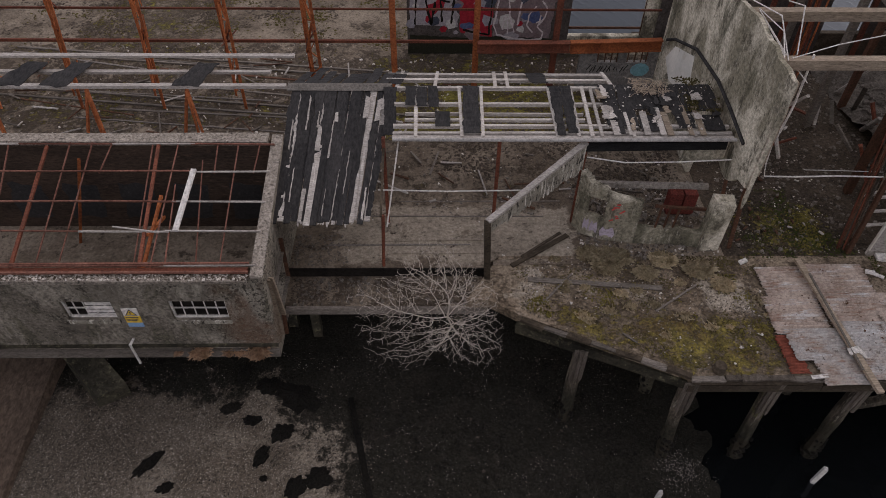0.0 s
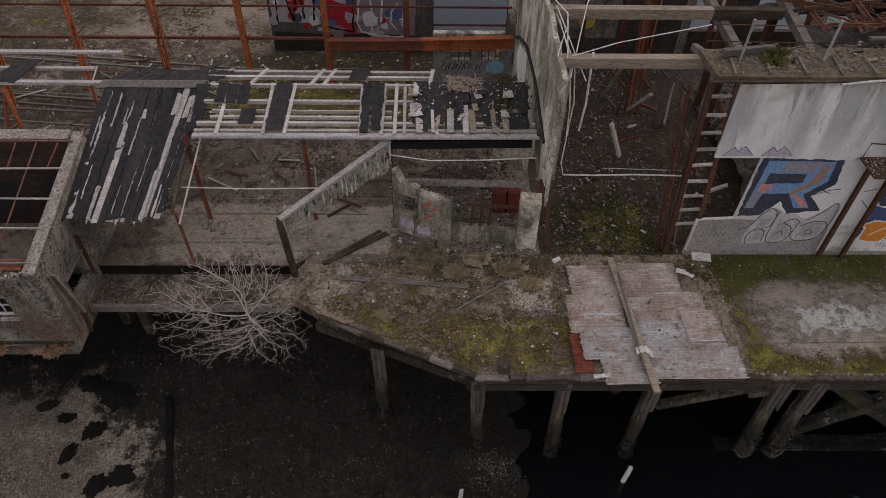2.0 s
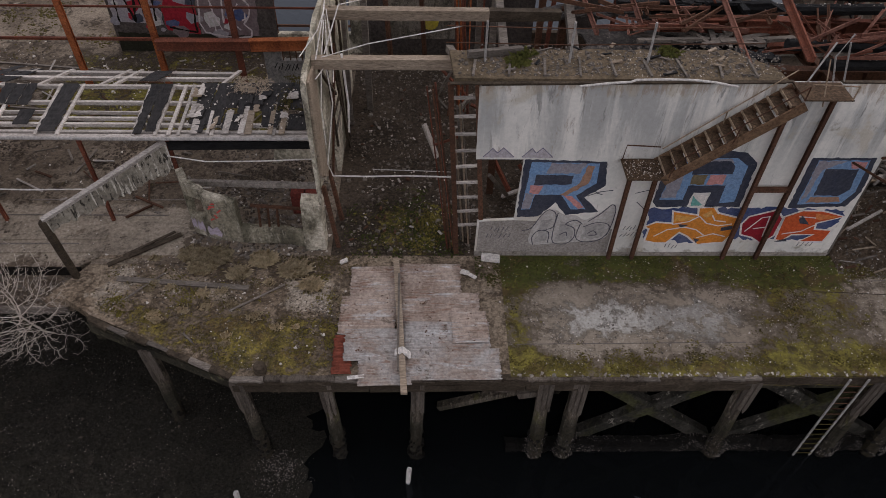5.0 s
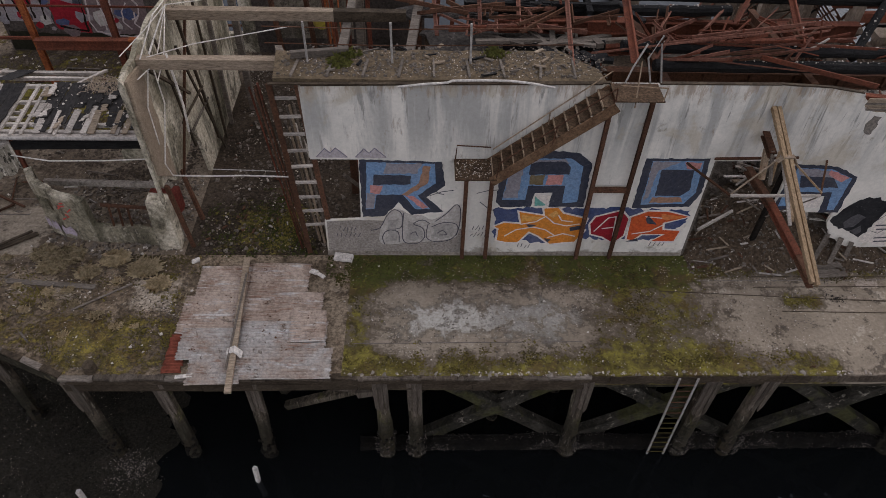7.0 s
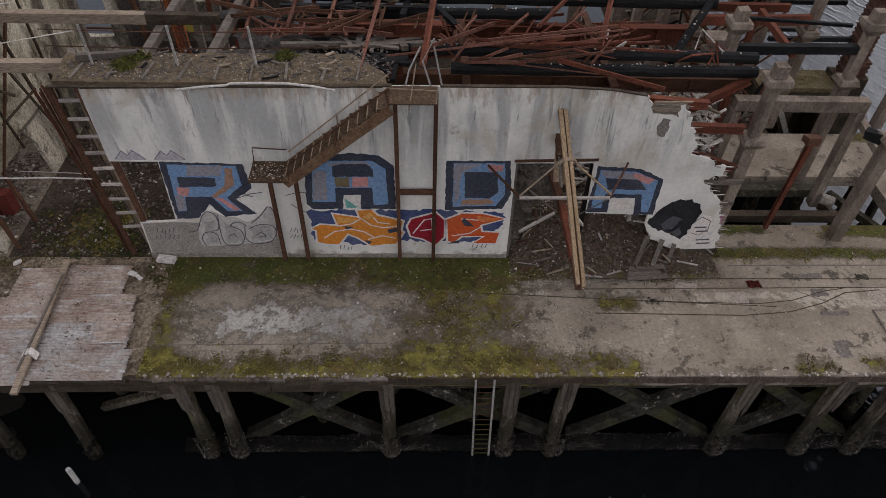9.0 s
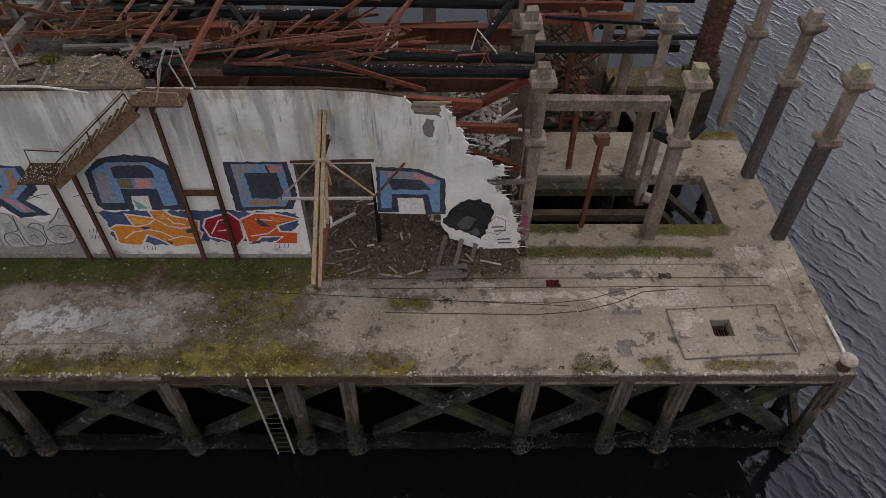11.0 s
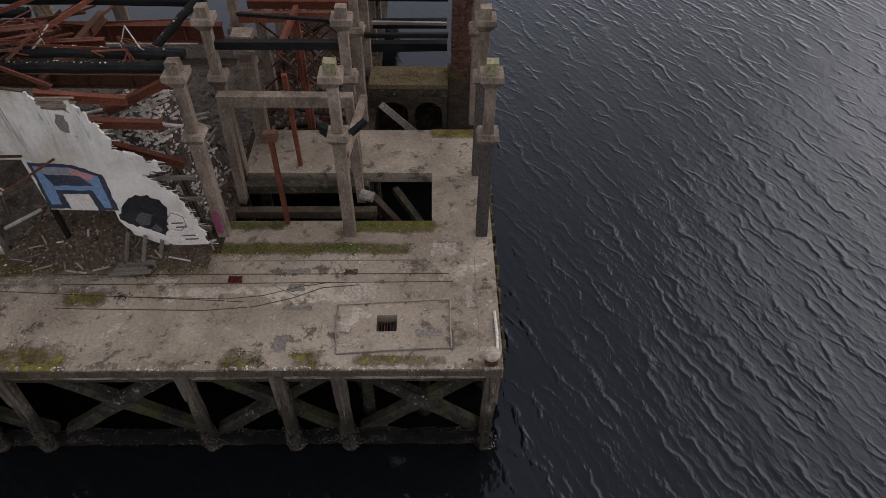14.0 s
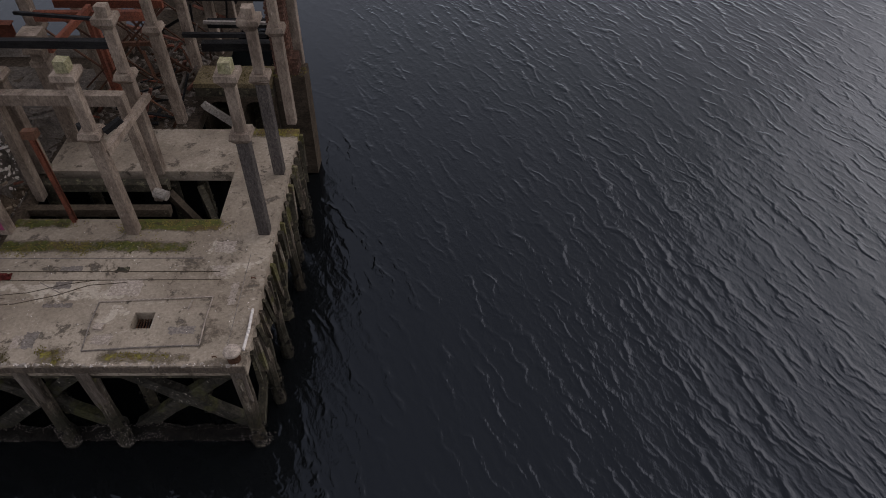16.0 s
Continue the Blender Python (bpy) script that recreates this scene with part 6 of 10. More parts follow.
# splinters and rubbish strewn over the rubble bank
for i in range(70):
    x, y = U(22.5, 27.2), U(12.5, 15.2)
    a, l = U(0, math.tau), U(0.15, 0.7)
    z = bank_h(x, y) + 0.02
    sticks("bank_splinter", (M_PALE, M_GREYWOOD, M_TANWOOD, M_RUST_D)[i % 4], [((x, y, z), (x + l * math.cos(a), y + l * 0.5 * math.sin(a), bank_h(x + l * math.cos(a), y + l * 0.5 * math.sin(a)) + 0.04), U(0.02, 0.06), U(0.015, 0.04))], "splinter lying on the rubble bank", "splinter", "bank splinters")
scatter("bank_litter", M_CHIP, 900, lambda: (lambda x, y: (x, y, bank_h(x, y)))(U(22.3, 28.0), U(12.3, 15.5)), 0.006, 0.028, label="pale grit on the rubble bank", category="grit")

# ---- tall cross wall and timber frames beside it ----
tw = thing("wall_cross", (8.2, 17, 0), "tall stained concrete cross wall with timber studs", "wall", kind="structure")
bm = bmesh.new()
prism(bm, [(13.5, 2.3)] + ragged([(13.48, 2.4), (13.42, 5.5)], 0.25, 0.04, False) + ragged([(13.42, 5.5), (16.0, 5.75), (18.2, 5.5), (21.9, 4.9)], 0.4, 0.06, False) + [(21.9, -0.02), (17.0, -0.02)] + ragged([(16.75, 1.4), (16.3, 2.1), (15.8, 1.75), (14.6, 1.7), (14.0, 2.2)], 0.25, 0.08, False), lambda u, v, d: (8.16 + d, u, v), 0.12)
part("wall_slab", bm, M_TALL, tw)
bm = bmesh.new()
tube(bm, [(8.13, 14.3, 3.1), (8.12, 15.5, 3.3), (8.12, 16.8, 3.42), (8.12, 18.8, 3.25), (8.12, 20.7, 2.55), (8.12, 21.4, 2.15)], 0.05, 6)
part("roof_flashing", bm, M_TAR, tw, "dark line left by the fallen roof")
bm = bmesh.new()
prism(bm, [(18.9, 2.95), (20.6, 2.35), (21.2, 1.6), (20.4, 1.2), (19.2, 1.5), (18.7, 2.2)], lambda u, v, d: (8.15 + d, u, v), 0.008)
part("pale_render", bm, M_RENDER, tw)
for a, b, w in (((14.5, 5.1), (16.6, 3.1), 0.08), ((17.0, 5.45), (17.9, 0.6), 0.07), ((15.3, 5.5), (15.9, 1.8), 0.05), ((16.5, 4.6), (18.2, 0.0), 0.06), ((18.6, 5.3), (18.7, 0.0), 0.07), ((14.6, 1.8), (17.8, 4.9), 0.06), ((19.6, 5.0), (19.5, 0.0), 0.12), ((15.9, 2.2), (17.9, 2.1), 0.05), ((15.6, 2.8), (17.6, 2.7), 0.05)):
    bm = bmesh.new()
    beam(bm, (8.4 + U(0, 0.05), *a), (8.4 + U(0, 0.08), *b), w, w, 0.008)
    part("strut", bm, RNG.choice((M_GREYWOOD, M_RUST_D, M_EDGE)), tw)
bm = bmesh.new()
prism(bm, ragged([(8.17, 2.0), (8.22, 1.7), (8.27, 2.0), (8.28, 5.44), (8.22, 5.55), (8.15, 5.4)], 0.35, 0.012), lambda u, v, d: (u, 13.34 + d, v), 0.07)
part("edge_board", bm, M_TALL, tw, "stained weathered edge board")
bm = bmesh.new()
prism(bm, ragged([(13.42, 2.75), (14.35, 2.0), (14.35, 5.35), (13.42, 5.45)], 0.3, 0.03), lambda u, v, d: (8.29 + d, u, v), 0.06)
part("side_board", bm, M_TANWOOD, tw, "pale weathered board on the wall's end")
for yy, zt in ((13.62, 2.2), (14.75, 1.8)):
    bm = bmesh.new()
    beam(bm, (8.5, yy, 0.0), (8.3, yy + 0.05, zt), 0.09, 0.1, 0.01)
    part("foot_post", bm, M_RUST_D, tw)

for y, x1, z in ((14.4, 11.7, 5.38), (16.95, 12.6, 5.3), (17.0, 14.5, 5.28)):
    bm = bmesh.new()
    beam(bm, (8.3 if x1 < 13 else 12.6, y, z), (x1, y + 0.05, z - 0.02), 0.22, 0.28, 0.015)
    solo("timber_beam", bm, M_TANWOOD if y < 17 else M_EDGE, "heavy weathered timber beam spanning between walls", "beam", "spanning beams")
for a, b, w in (((11.7, 14.3, 5.3), (12.6, 14.7, 5.35), 0.2), ((11.5, 14.9, 5.5), (11.8, 14.0, 5.5), 0.16), ((11.9, 14.2, 5.75), (13.2, 14.5, 5.7), 0.14)):
    sticks("broken_timber", M_GREYWOOD, [(a, b, w, w)], "broken grey timber at the roof edge", "timber", "broken timbers")
# rusty roof stanchions in the gap
for i in range(5):
    x = 11.0 + 0.07 * i
    sticks("rusty_rod", (M_RUST, M_RUST_D, M_RUST_D)[i % 3], [((x + 0.5 + U(-0.08, 0.08), 13.5 + U(0, 0.15), 0.0), (x + U(-0.06, 0.06), 13.6 + U(0, 0.15), 5.2 + U(-0.4, 0.3)), U(0.025, 0.05), U(0.025, 0.045))], "rusty rod leaning beside the lattice post", "rod", "leaning rods")
for i in range(8):
    x = 11.75 + 0.07 * i
    sticks("rusty_stanchion", (M_RUST, M_RUST_O, M_RUST_P)[i % 3], [((x + 0.2 + U(-0.15, 0.15), 20.2 + U(-0.3, 0.3), 0.0), (x + U(-0.1, 0.1), 20.3 + U(-0.2, 0.2), 4.9 + U(-0.6, 0.3)), U(0.03, 0.06), U(0.03, 0.06))], "rusty stanchion standing in the roofless hall", "post", "stanchions")
for i in range(5):
    sticks("splintered_board", M_TANWOOD if i % 2 else M_GREYWOOD, [((11.95 + 0.07 * i, 13.75 + U(0, 0.3), 0.0), (11.6 + 0.05 * i, 13.8 + U(0, 0.4), 4.4 + U(-0.8, 0.5)), 0.08, 0.03)], "splintered board standing beside the lattice post", "board", "splintered boards")
sticks("rusty_stanchion", M_RUST_D, [((11.7, 20.0, 0.0), (12.4, 20.6, 4.6), 0.05, 0.05)], "rusty bracing rod in the roofless hall", "rod", "stanchions")

# hanging cables
for pts, r in (([(8.6, 13.6, 2.62), (9.4, 13.6, 2.6), (10.4, 13.6, 2.63), (11.6, 13.5, 2.68)], 0.022), ([(9.6, 13.7, 2.75), (10.6, 13.7, 2.72), (11.6, 13.6, 2.76)], 0.012),
               ([(8.6, 13.6, 2.62), (8.5, 13.6, 3.0), (8.7, 14.2, 4.4), (8.6, 14.4, 5.4)], 0.018), ([(4.2, 14.4, 2.6), (5.2, 14.3, 2.5), (6.6, 14.3, 2.52), (8.0, 14.3, 2.6)], 0.018),
               ([(-1.3, 13.9, 1.9), (0.5, 13.9, 1.85), (3.2, 13.9, 1.9)], 0.02), ([(8.6, 14.4, 5.6), (8.9, 15.4, 6.3), (9.3, 16.9, 5.7)], 0.016), ([(8.4, 14.3, 5.5), (8.5, 15.5, 6.0), (8.3, 17.5, 5.6), (8.4, 19.0, 5.9)], 0.016),
               ([(8.5, 14.4, 5.5), (9.6, 14.6, 5.75), (11.8, 15.0, 6.0)], 0.014), ([(8.4, 17.0, 5.9), (10.5, 17.0, 6.2), (13.0, 16.8, 6.1), (16.5, 16.5, 6.3)], 0.014), ([(9.0, 14.4, 5.6), (9.05, 14.4, 4.2), (9.0, 14.4, 3.4)], 0.03),
               ([(8.4, 16.5, 5.69), (8.41, 15.0, 5.87), (8.10, 14.0, 5.75)], 0.014), ([(8.43, 16.5, 5.64), (8.72, 14.9, 5.23), (8.82, 13.9, 5.16)], 0.014), ([(8.4, 16.4, 5.54), (8.62, 14.6, 5.25), (8.43, 13.8, 5.29)], 0.014), ([(8.42, 16.0, 5.6), (8.5, 14.5, 5.4), (8.5, 13.7, 4.6), (8.52, 13.6, 3.6)], 0.014)):
    bm = bmesh.new()
    tube(bm, pts, r, 5)
    solo("hanging_cable", bm, M_WHITE if r > 0.013 else M_STEEL, "pale slack cable strung across the ruin", "cable", "cables")

# ---- curved ruin ----
ruin = thing("curved_ruin", (6, 13.8, 0), "curved broken concrete wall with a window gap and red scrawl", "ruin")
CURVE = [(4.18, 14.6), (4.4, 14.2), (5.0, 13.95), (5.9, 13.8), (6.85, 13.78), (7.75, 13.62)]


def curve_at(f):
    f = max(0.0, min(0.9999, f)) * (len(CURVE) - 1)
    i = int(f)
    a, b = CURVE[i], CURVE[i + 1]
    return a[0] + (b[0] - a[0]) * (f - i), a[1] + (b[1] - a[1]) * (f - i)


def curved_panel(f0, f1, z0, z1, z1b, name, n=6, material=M_TALL):
    bm = bmesh.new()
    cols = []
    for i in range(n + 1):
        f = f0 + (f1 - f0) * i / n
        x, y = curve_at(f)
        x2, y2 = curve_at(min(1, f + 0.02))
        x1, y1 = curve_at(max(0, f - 0.02))
        d = Vector((x2 - x1, y2 - y1, 0)).normalized()
        nrm = Vector((-d.y, d.x, 0)) * 0.2
        zt = z1 + (z1b - z1) * i / n + U(-0.02, 0.02)
        cols.append([bm.verts.new(p) for p in ((x, y, z0), (x, y, zt), (x + nrm.x, y + nrm.y, zt + U(-0.03, 0.03)), (x + nrm.x, y + nrm.y, z0))])
    for a, b in zip(cols, cols[1:]):
        for k in range(4):
            bm.faces.new((a[k], b[k], b[(k + 1) % 4], a[(k + 1) % 4]))
    bm.faces.new(cols[0])
    bm.faces.new(cols[-1][::-1])
    return part(name, bm, material, ruin)


curved_panel(0.0, 0.15, -0.02, 2.0, 1.92, "left_pier")
curved_panel(0.152, 0.36, -0.02, 0.72, 0.68, "sill_wall")
curved_panel(0.152, 0.36, 1.42, 1.92, 1.74, "lintel")
curved_panel(0.362, 0.58, -0.02, 1.66, 1.5, "middle_pier")
curved_panel(0.582, 0.98, -0.02, 0.55, 0.5, "low_wall", 8)
for f0, z0, z1 in ((0.41, 0.75, 1.45),):
    for k in range(7):
        f = f0 + 0.012 * (k % 4) + U(0, 0.03)
        x, y = curve_at(f)
        bm = bmesh.new()
        beam(bm, (x - 0.05, y - 0.012, z0 + k * 0.1), (x + U(0.02, 0.14), y - 0.03, z0 + k * 0.1 + U(-0.08, 0.13)), 0.012, 0.04)
        part("red_scrawl", bm, paint("scrawl_red", (0.45, 0.04, 0.03)), ruin)
def ruin_paint(name, f0, f1, poly, material, lift):
    """A painted patch that follows the curve; poly in shares of the stretch and metres of height."""
    bm = bmesh.new()
    pts = []
    for u, v in ragged(poly, 0.1, 0.015):
        x, y = curve_at(f0 + (f1 - f0) * max(0.0, min(1.0, u)))
        pts.append(bm.verts.new((x - 0.004 - lift * 0.3, y - 0.008 - lift, v)))
    mid = [sum(p.co[k] for p in pts) / len(pts) for k in range(3)]
    c = bm.verts.new(mid)
    for a, b in zip(pts, pts[1:] + pts[:1]):
        bm.faces.new((a, b, c))
    part(name, bm, material, ruin)


P_LILAC = paint("worn_lilac", (0.42, 0.38, 0.46), (0.25, 0.23, 0.21), 0.50)
for f0, f1, z0, z1 in ((0.195, 0.25, 0.24, 0.66), (0.255, 0.33, 0.2, 0.62), (0.35, 0.46, 0.14, 0.52)):
    h = z1 - z0
    ruin_paint("painted_bubble", f0, f1, [(0.1, z0), (0.5, z0 + 0.2 * h), (0.9, z0 - 0.02), (1.0, z0 + h * U(0.3, 0.7)), (0.8, z1), (0.45, z1 - 0.25 * h), (0.2, z1), (0.0, z0 + h * U(0.4, 0.8))], P_LILAC, 0.03)
bm = bmesh.new()
box(bm, 7.62, 8.18, 13.5, 13.9, -0.02, 1.72, 0.05)
part("end_pillar", bm, M_TALL, ruin)
for x in (6.35, 6.6, 6.85):
    bm = bmesh.new()
    beam(bm, (x, 13.9, 0.5), (x + 0.05, 13.95, 1.25), 0.05, 0.05)
    part("window_bar", bm, M_RUST_D, ruin)
bm = bmesh.new()
beam(bm, (6.2, 13.95, 1.28), (7.6, 13.9, 1.2), 0.06, 0.08)
part("window_head", bm, M_RUST_D, ruin)
for i in range(2):
    bm = bmesh.new()
    box(bm, 7.05 + i * 0.42, 7.42 + i * 0.42, 15.0, 15.35, 0.0, 0.75)
    solo("red_cabinet", bm, surf("faded_red_metal", (0.19, 0.05, 0.04), (0.13, 0.04, 0.033), (0.22, 0.12, 0.09), scale=3), "rusty red metal box on the floor behind the ruin", "box", "red boxes")
sticks("floor_beam", M_CONC, [((4.3, 15.0, 1.2), (7.9, 14.8, 1.25), 0.14, 0.14)], "dark lintel beam across the ruin", "beam")
sticks("timber_beam", M_CHAR, [((4.2, 14.7, 2.75), (7.9, 14.7, 2.8), 0.16, 0.22)], "dark wall plate under the roof edge", "beam")
bm = bmesh.new()
prism(bm, ragged([(6.8, 2.1), (8.0, 2.3), (8.0, 2.9), (7.4, 2.95), (6.9, 2.5)], 0.2, 0.05), lambda u, v, d: (u, 14.75 + d, v), 0.1)
solo("hanging_render", bm, M_TALL, "torn hanging sheet of stained render", "sheet")

# sloping parapet strip on a post
par = thing("sloping_parapet", (2.8, 13.5, 0), "sloping pale parapet with a ragged hanging edge on a post", "parapet")
A, B = Vector((1.5, 12.5, 2.08)), Vector((4.16, 14.62, 2.9))
bm = bmesh.new()
beam(bm, A, B, 0.16, 0.08, 0.01)
part("cap", bm, M_PALE, par)
bm = bmesh.new()
poly = [(0, 0.0)] + [(i / 40, -0.28 - 0.5 * (i / 40) - 0.18 * RNG.random()) for i in range(41)] + [(1, 0.0)]
nrm = (B - A).cross(Vector((0, 0, 1))).normalized()
prism(bm, poly, lambda u, v, d: A + (B - A) * u + Vector((0, 0, v - 0.04)) - nrm * (d - 0.04), 0.07)
part("hanging_sheet", bm, M_DRIP, par)
bm = bmesh.new()
beam(bm, (1.5, 12.5, 2.05), (1.6, 12.5, -0.05), 0.15, 0.15, 0.015)
part("post", bm, M_EDGE, par)
sticks("fallen_board", M_EDGE, [((2.3, 12.9, 0.02), (4.0, 14.1, 0.03), 0.14, 0.04), ((2.6, 13.25, 0.02), (3.8, 14.2, 0.03), 0.08, 0.03)], "dark board lying on the floor", "board")

# ---- tarred roof ----
roof = thing("shed_roof", (2, 15.5, 3), "collapsed low roof of pale timbers and torn tar felt", "roof", kind="structure")


def roof_z(x, y):
    if y > 16.75:
        return 3.2 - 0.36 * (y - 16.75)
    if x < -0.9:
        return 3.2 - 0.26 * (16.75 - y)
    return 3.2 - 0.08 * (16.75 - y)


def lath_row(x0, x1, y, w=0.09, h=0.1, m=M_PALE, dz=0.0, name="purlin"):
    bm = bmesh.new()
    beam(bm, (x0, y, roof_z((x0 + x1) / 2, y) + dz), (x1, y, roof_z((x0 + x1) / 2, y) + dz + U(-0.02, 0.02)), w, h, 0.006)
    part(name, bm, m, roof)


for y in (14.62, 14.8, 15.1, 16.0, 16.7):
    lath_row(-0.9, 8.0, y, 0.09 if y > 14.7 else 0.13)
for y in (15.35, 15.6):
    lath_row(-0.6, 4.2, y, 0.05)
for y in (17.6, 18.3):
    lath_row(-1.2, 5.3, y, 0.1)
for x in (-0.3, 0.9, 1.45, 3.4, 3.95, 4.3, 4.55, 5.4, 6.2, 7.0):
    bm = bmesh.new()
    beam(bm, (x, 14.62, roof_z(x, 14.62) + 0.06), (x + U(-0.05, 0.05), 16.75, 3.24), 0.09, 0.05, 0.006)
    part("rafter", bm, M_PALE, roof)
for x in (-0.85, 0.2, 1.9, 2.25, 5.2):
    bm = bmesh.new()
    beam(bm, (x, 16.75, 3.2), (x + 0.1, 18.6, roof_z(x, 18.6) + 0.03), 0.1, 0.06, 0.006)
    part("rafter", bm, M_PALE, roof)


def felt(x0, x1, y0, y1, skew=0.0, dz=0.11, name="felt_strip", m=M_TAR):
    bm = bmesh.new()
    n = max(6, int((y1 - y0) / 0.09))
    L, R = [], []
    for i in range(n + 1):
        y = y0 + (y1 - y0) * i / n
        f = i / n
        xa, xb = x0 + skew * f + U(-0.02, 0.02) + 0.05 * fnoise(y, x0, 1.3, 3.0), x1 + skew * f + U(-0.02, 0.02) + 0.05 * fnoise(y, x1, 1.3, 8.0)
        z = roof_z((x0 + x1) / 2, y) + dz + U(-0.008, 0.008)
        L.append((bm.verts.new((xa, y, z)), bm.verts.new((xa, y, z - 0.015))))
        R.append((bm.verts.new((xb, y, z + U(-0.01, 0.01))), bm.verts.new((xb, y, z - 0.015))))
    for i in range(n):
        bm.faces.new((L[i][0], R[i][0], R[i + 1][0], L[i + 1][0]))
        bm.faces.new((L[i][1], L[i + 1][1], R[i + 1][1], R[i][1]))
        bm.faces.new((L[i][0], L[i + 1][0], L[i + 1][1], L[i][1]))
        bm.faces.new((R[i][0], R[i][1], R[i + 1][1], R[i + 1][0]))
    bm.faces.new((L[0][0], L[0][1], R[0][1], R[0][0]))
    bm.faces.new((L[n][0], R[n][0], R[n][1], L[n][1]))
    part(name, bm, m, roof)


# the long sloping panel: boards under broad strips of felt
def panel_x(f, y):
    g = (y - 12.45) / 4.25
    return (-3.85 + 2.45 * f) * (1 - g) + (-3.75 + 2.75 * f) * g


for i in range(15):
    f = i / 15
    bm = bmesh.new()
    beam(bm, (panel_x(f + 0.03, 12.4), 12.4 + U(-0.1, 0.12), 2.12), (panel_x(f + 0.03, 16.7), 16.7, 3.2), 0.15, 0.025, 0.004, w2=0.17)
    part("roof_board", bm, M_PALE if i in (1, 5, 9, 12, 14) else M_TAR, roof)
FELT = ((0.0, 0.10, 12.55, 16.7), (0.11, 0.25, 12.6, 16.7), (0.26, 0.335, 13.6, 16.7), (0.345, 0.47, 12.5, 16.7), (0.475, 0.60, 12.45, 16.7), (0.605, 0.72, 12.48, 16.7), (0.725, 0.80, 12.5, 16.2), (0.86, 0.93, 14.2, 15.9), (0.94, 1.0, 12.6, 15.4))
for k, (f0, f1, y0, y1) in enumerate(FELT):
    xa, xb = panel_x(f0, y0), panel_x(f1, y0)
    felt(xa, xb, y0, y1, panel_x(f0, y1) - xa, 0.05 + 0.004 * (k % 3))
for f, y0, l, w in ((0.27, 12.42, 0.95, 0.10), (0.33, 14.55, 0.75, 0.13), (0.31, 15.3, 0.5, 0.05), (0.47, 14.3, 1.2, 0.04), (0.48, 15.5, 0.3, 0.10), (0.36, 13.4, 0.8, 0.03), (0.60, 12.7, 1.2, 0.02), (0.5, 12.6, 0.8, 0.02), (0.79, 12.4, 1.5, 0.11), (0.82, 13.9, 0.7, 0.07), (0.76, 15.6, 0.7, 0.14), (0.88, 15.5, 0.8, 0.15), (0.93, 15.9, 0.6, 0.12), (0.9, 12.5, 0.9, 0.06), (0.06, 14.6, 0.9, 0.04), (0.15, 13.0, 1.0, 0.03), (0.2, 15.2, 1.1, 0.05), (0.68, 13.2, 1.4, 0.025)):
    y1 = y0 + l
    xa, xb = panel_x(f, y0), panel_x(f, y1)
    bm = bmesh.new()
    prism(bm, ragged([(xa, y0), (xa + w, y0 + U(-0.06, 0.06)), (xb + w * U(0.4, 1.0), y1), (xb, y1 + U(-0.1, 0.1))], 0.09, 0.012), lambda u, v, d: (u, v, roof_z(-2, v) + 0.078 - d), 0.015)
    part("bare_sliver", bm, M_PALE, roof)
for i in range(20):
    f = 0.26 + 0.55 * (i + U(0, 0.8)) / 20
    bm = bmesh.new()
    x = panel_x(f, 12.45)
    prism(bm, ragged([(x, 12.5), (x + 0.07, 12.5), (x + 0.05, 12.36 + U(-0.1, 0.08)), (x + 0.01, 12.38)], 0.08, 0.008), lambda u, v, d: (u, v, roof_z(-2, v) + 0.03 - d), 0.012)
    part("splintered_end", bm, M_PALE, roof)
felt(-3.9, -1.0, 16.55, 16.95, 0, 0.09, "ridge_felt", surf("pale_felt", (0.20, 0.19, 0.175), (0.14, 0.135, 0.125), (0.08, 0.08, 0.08), scale=2))
for i in range(9):
    felt(-3.8 + i * 0.34, -3.8 + i * 0.34 + U(0.24, 0.33), 16.98, U(18.2, 19.0), 0.15, 0.06)
bm = bmesh.new()
beam(bm, (-1.15, 12.6, 2.15), (-1.15, 16.6, 3.15), 0.05, 0.07, 0.01)
part("edge_rafter", bm, M_EDGE, roof)
bm = bmesh.new()
beam(bm, (-1.0, 12.5, 1.9), (-0.75, 14.7, 2.9), 0.035, 0.04, 0.006)
part("edge_rafter", bm, M_PALE, roof)
# felt over the right-hand part
for x0, x1, y0, y1 in ((-1.2, -0.85, 14.9, 16.7), (0.95, 1.4, 14.7, 16.75), (3.35, 3.95, 14.6, 16.75), (4.75, 5.6, 15.0, 16.8), (5.6, 7.9, 15.5, 16.85), (5.6, 6.1, 14.75, 15.5), (6.6, 7.1, 14.9, 15.5), (7.3, 7.8, 14.8, 15.5), (4.9, 5.2, 14.6, 15.1), (2.9, 3.4, 16.8, 18.3), (-0.6, 0.3, 15.7, 16.7), (0.2, 0.6, 14.8, 15.6)):
    w = (x1 - x0)
    k = max(1, int(w / 0.3))
    for i in range(k):
        felt(x0 + w * i / k + 0.005, x0 + w * (i + 1) / k - 0.005, y0 + U(0, 0.18), y1 - U(0, 0.06))
for x in (4.95, 5.3, 5.75, 6.15, 6.35, 6.9, 7.2):
    bm = bmesh.new()
    beam(bm, (x, 14.65, roof_z(x, 14.65) + 0.1), (x + U(-0.06, 0.06), 15.6 + U(-0.2, 0.3), roof_z(x, 15.6) + 0.12), U(0.08, 0.2), 0.03, 0.006)
    part("roof_board", bm, M_PALE if x < 6.3 else M_TANWOOD, roof)
bm = bmesh.new()
tube(bm, [(-0.9, 14.55, 3.05), (3, 14.55, 3.03), (8.05, 14.55, 3.05)], 0.05, 8)
part("gutter", bm, M_STEEL, roof)
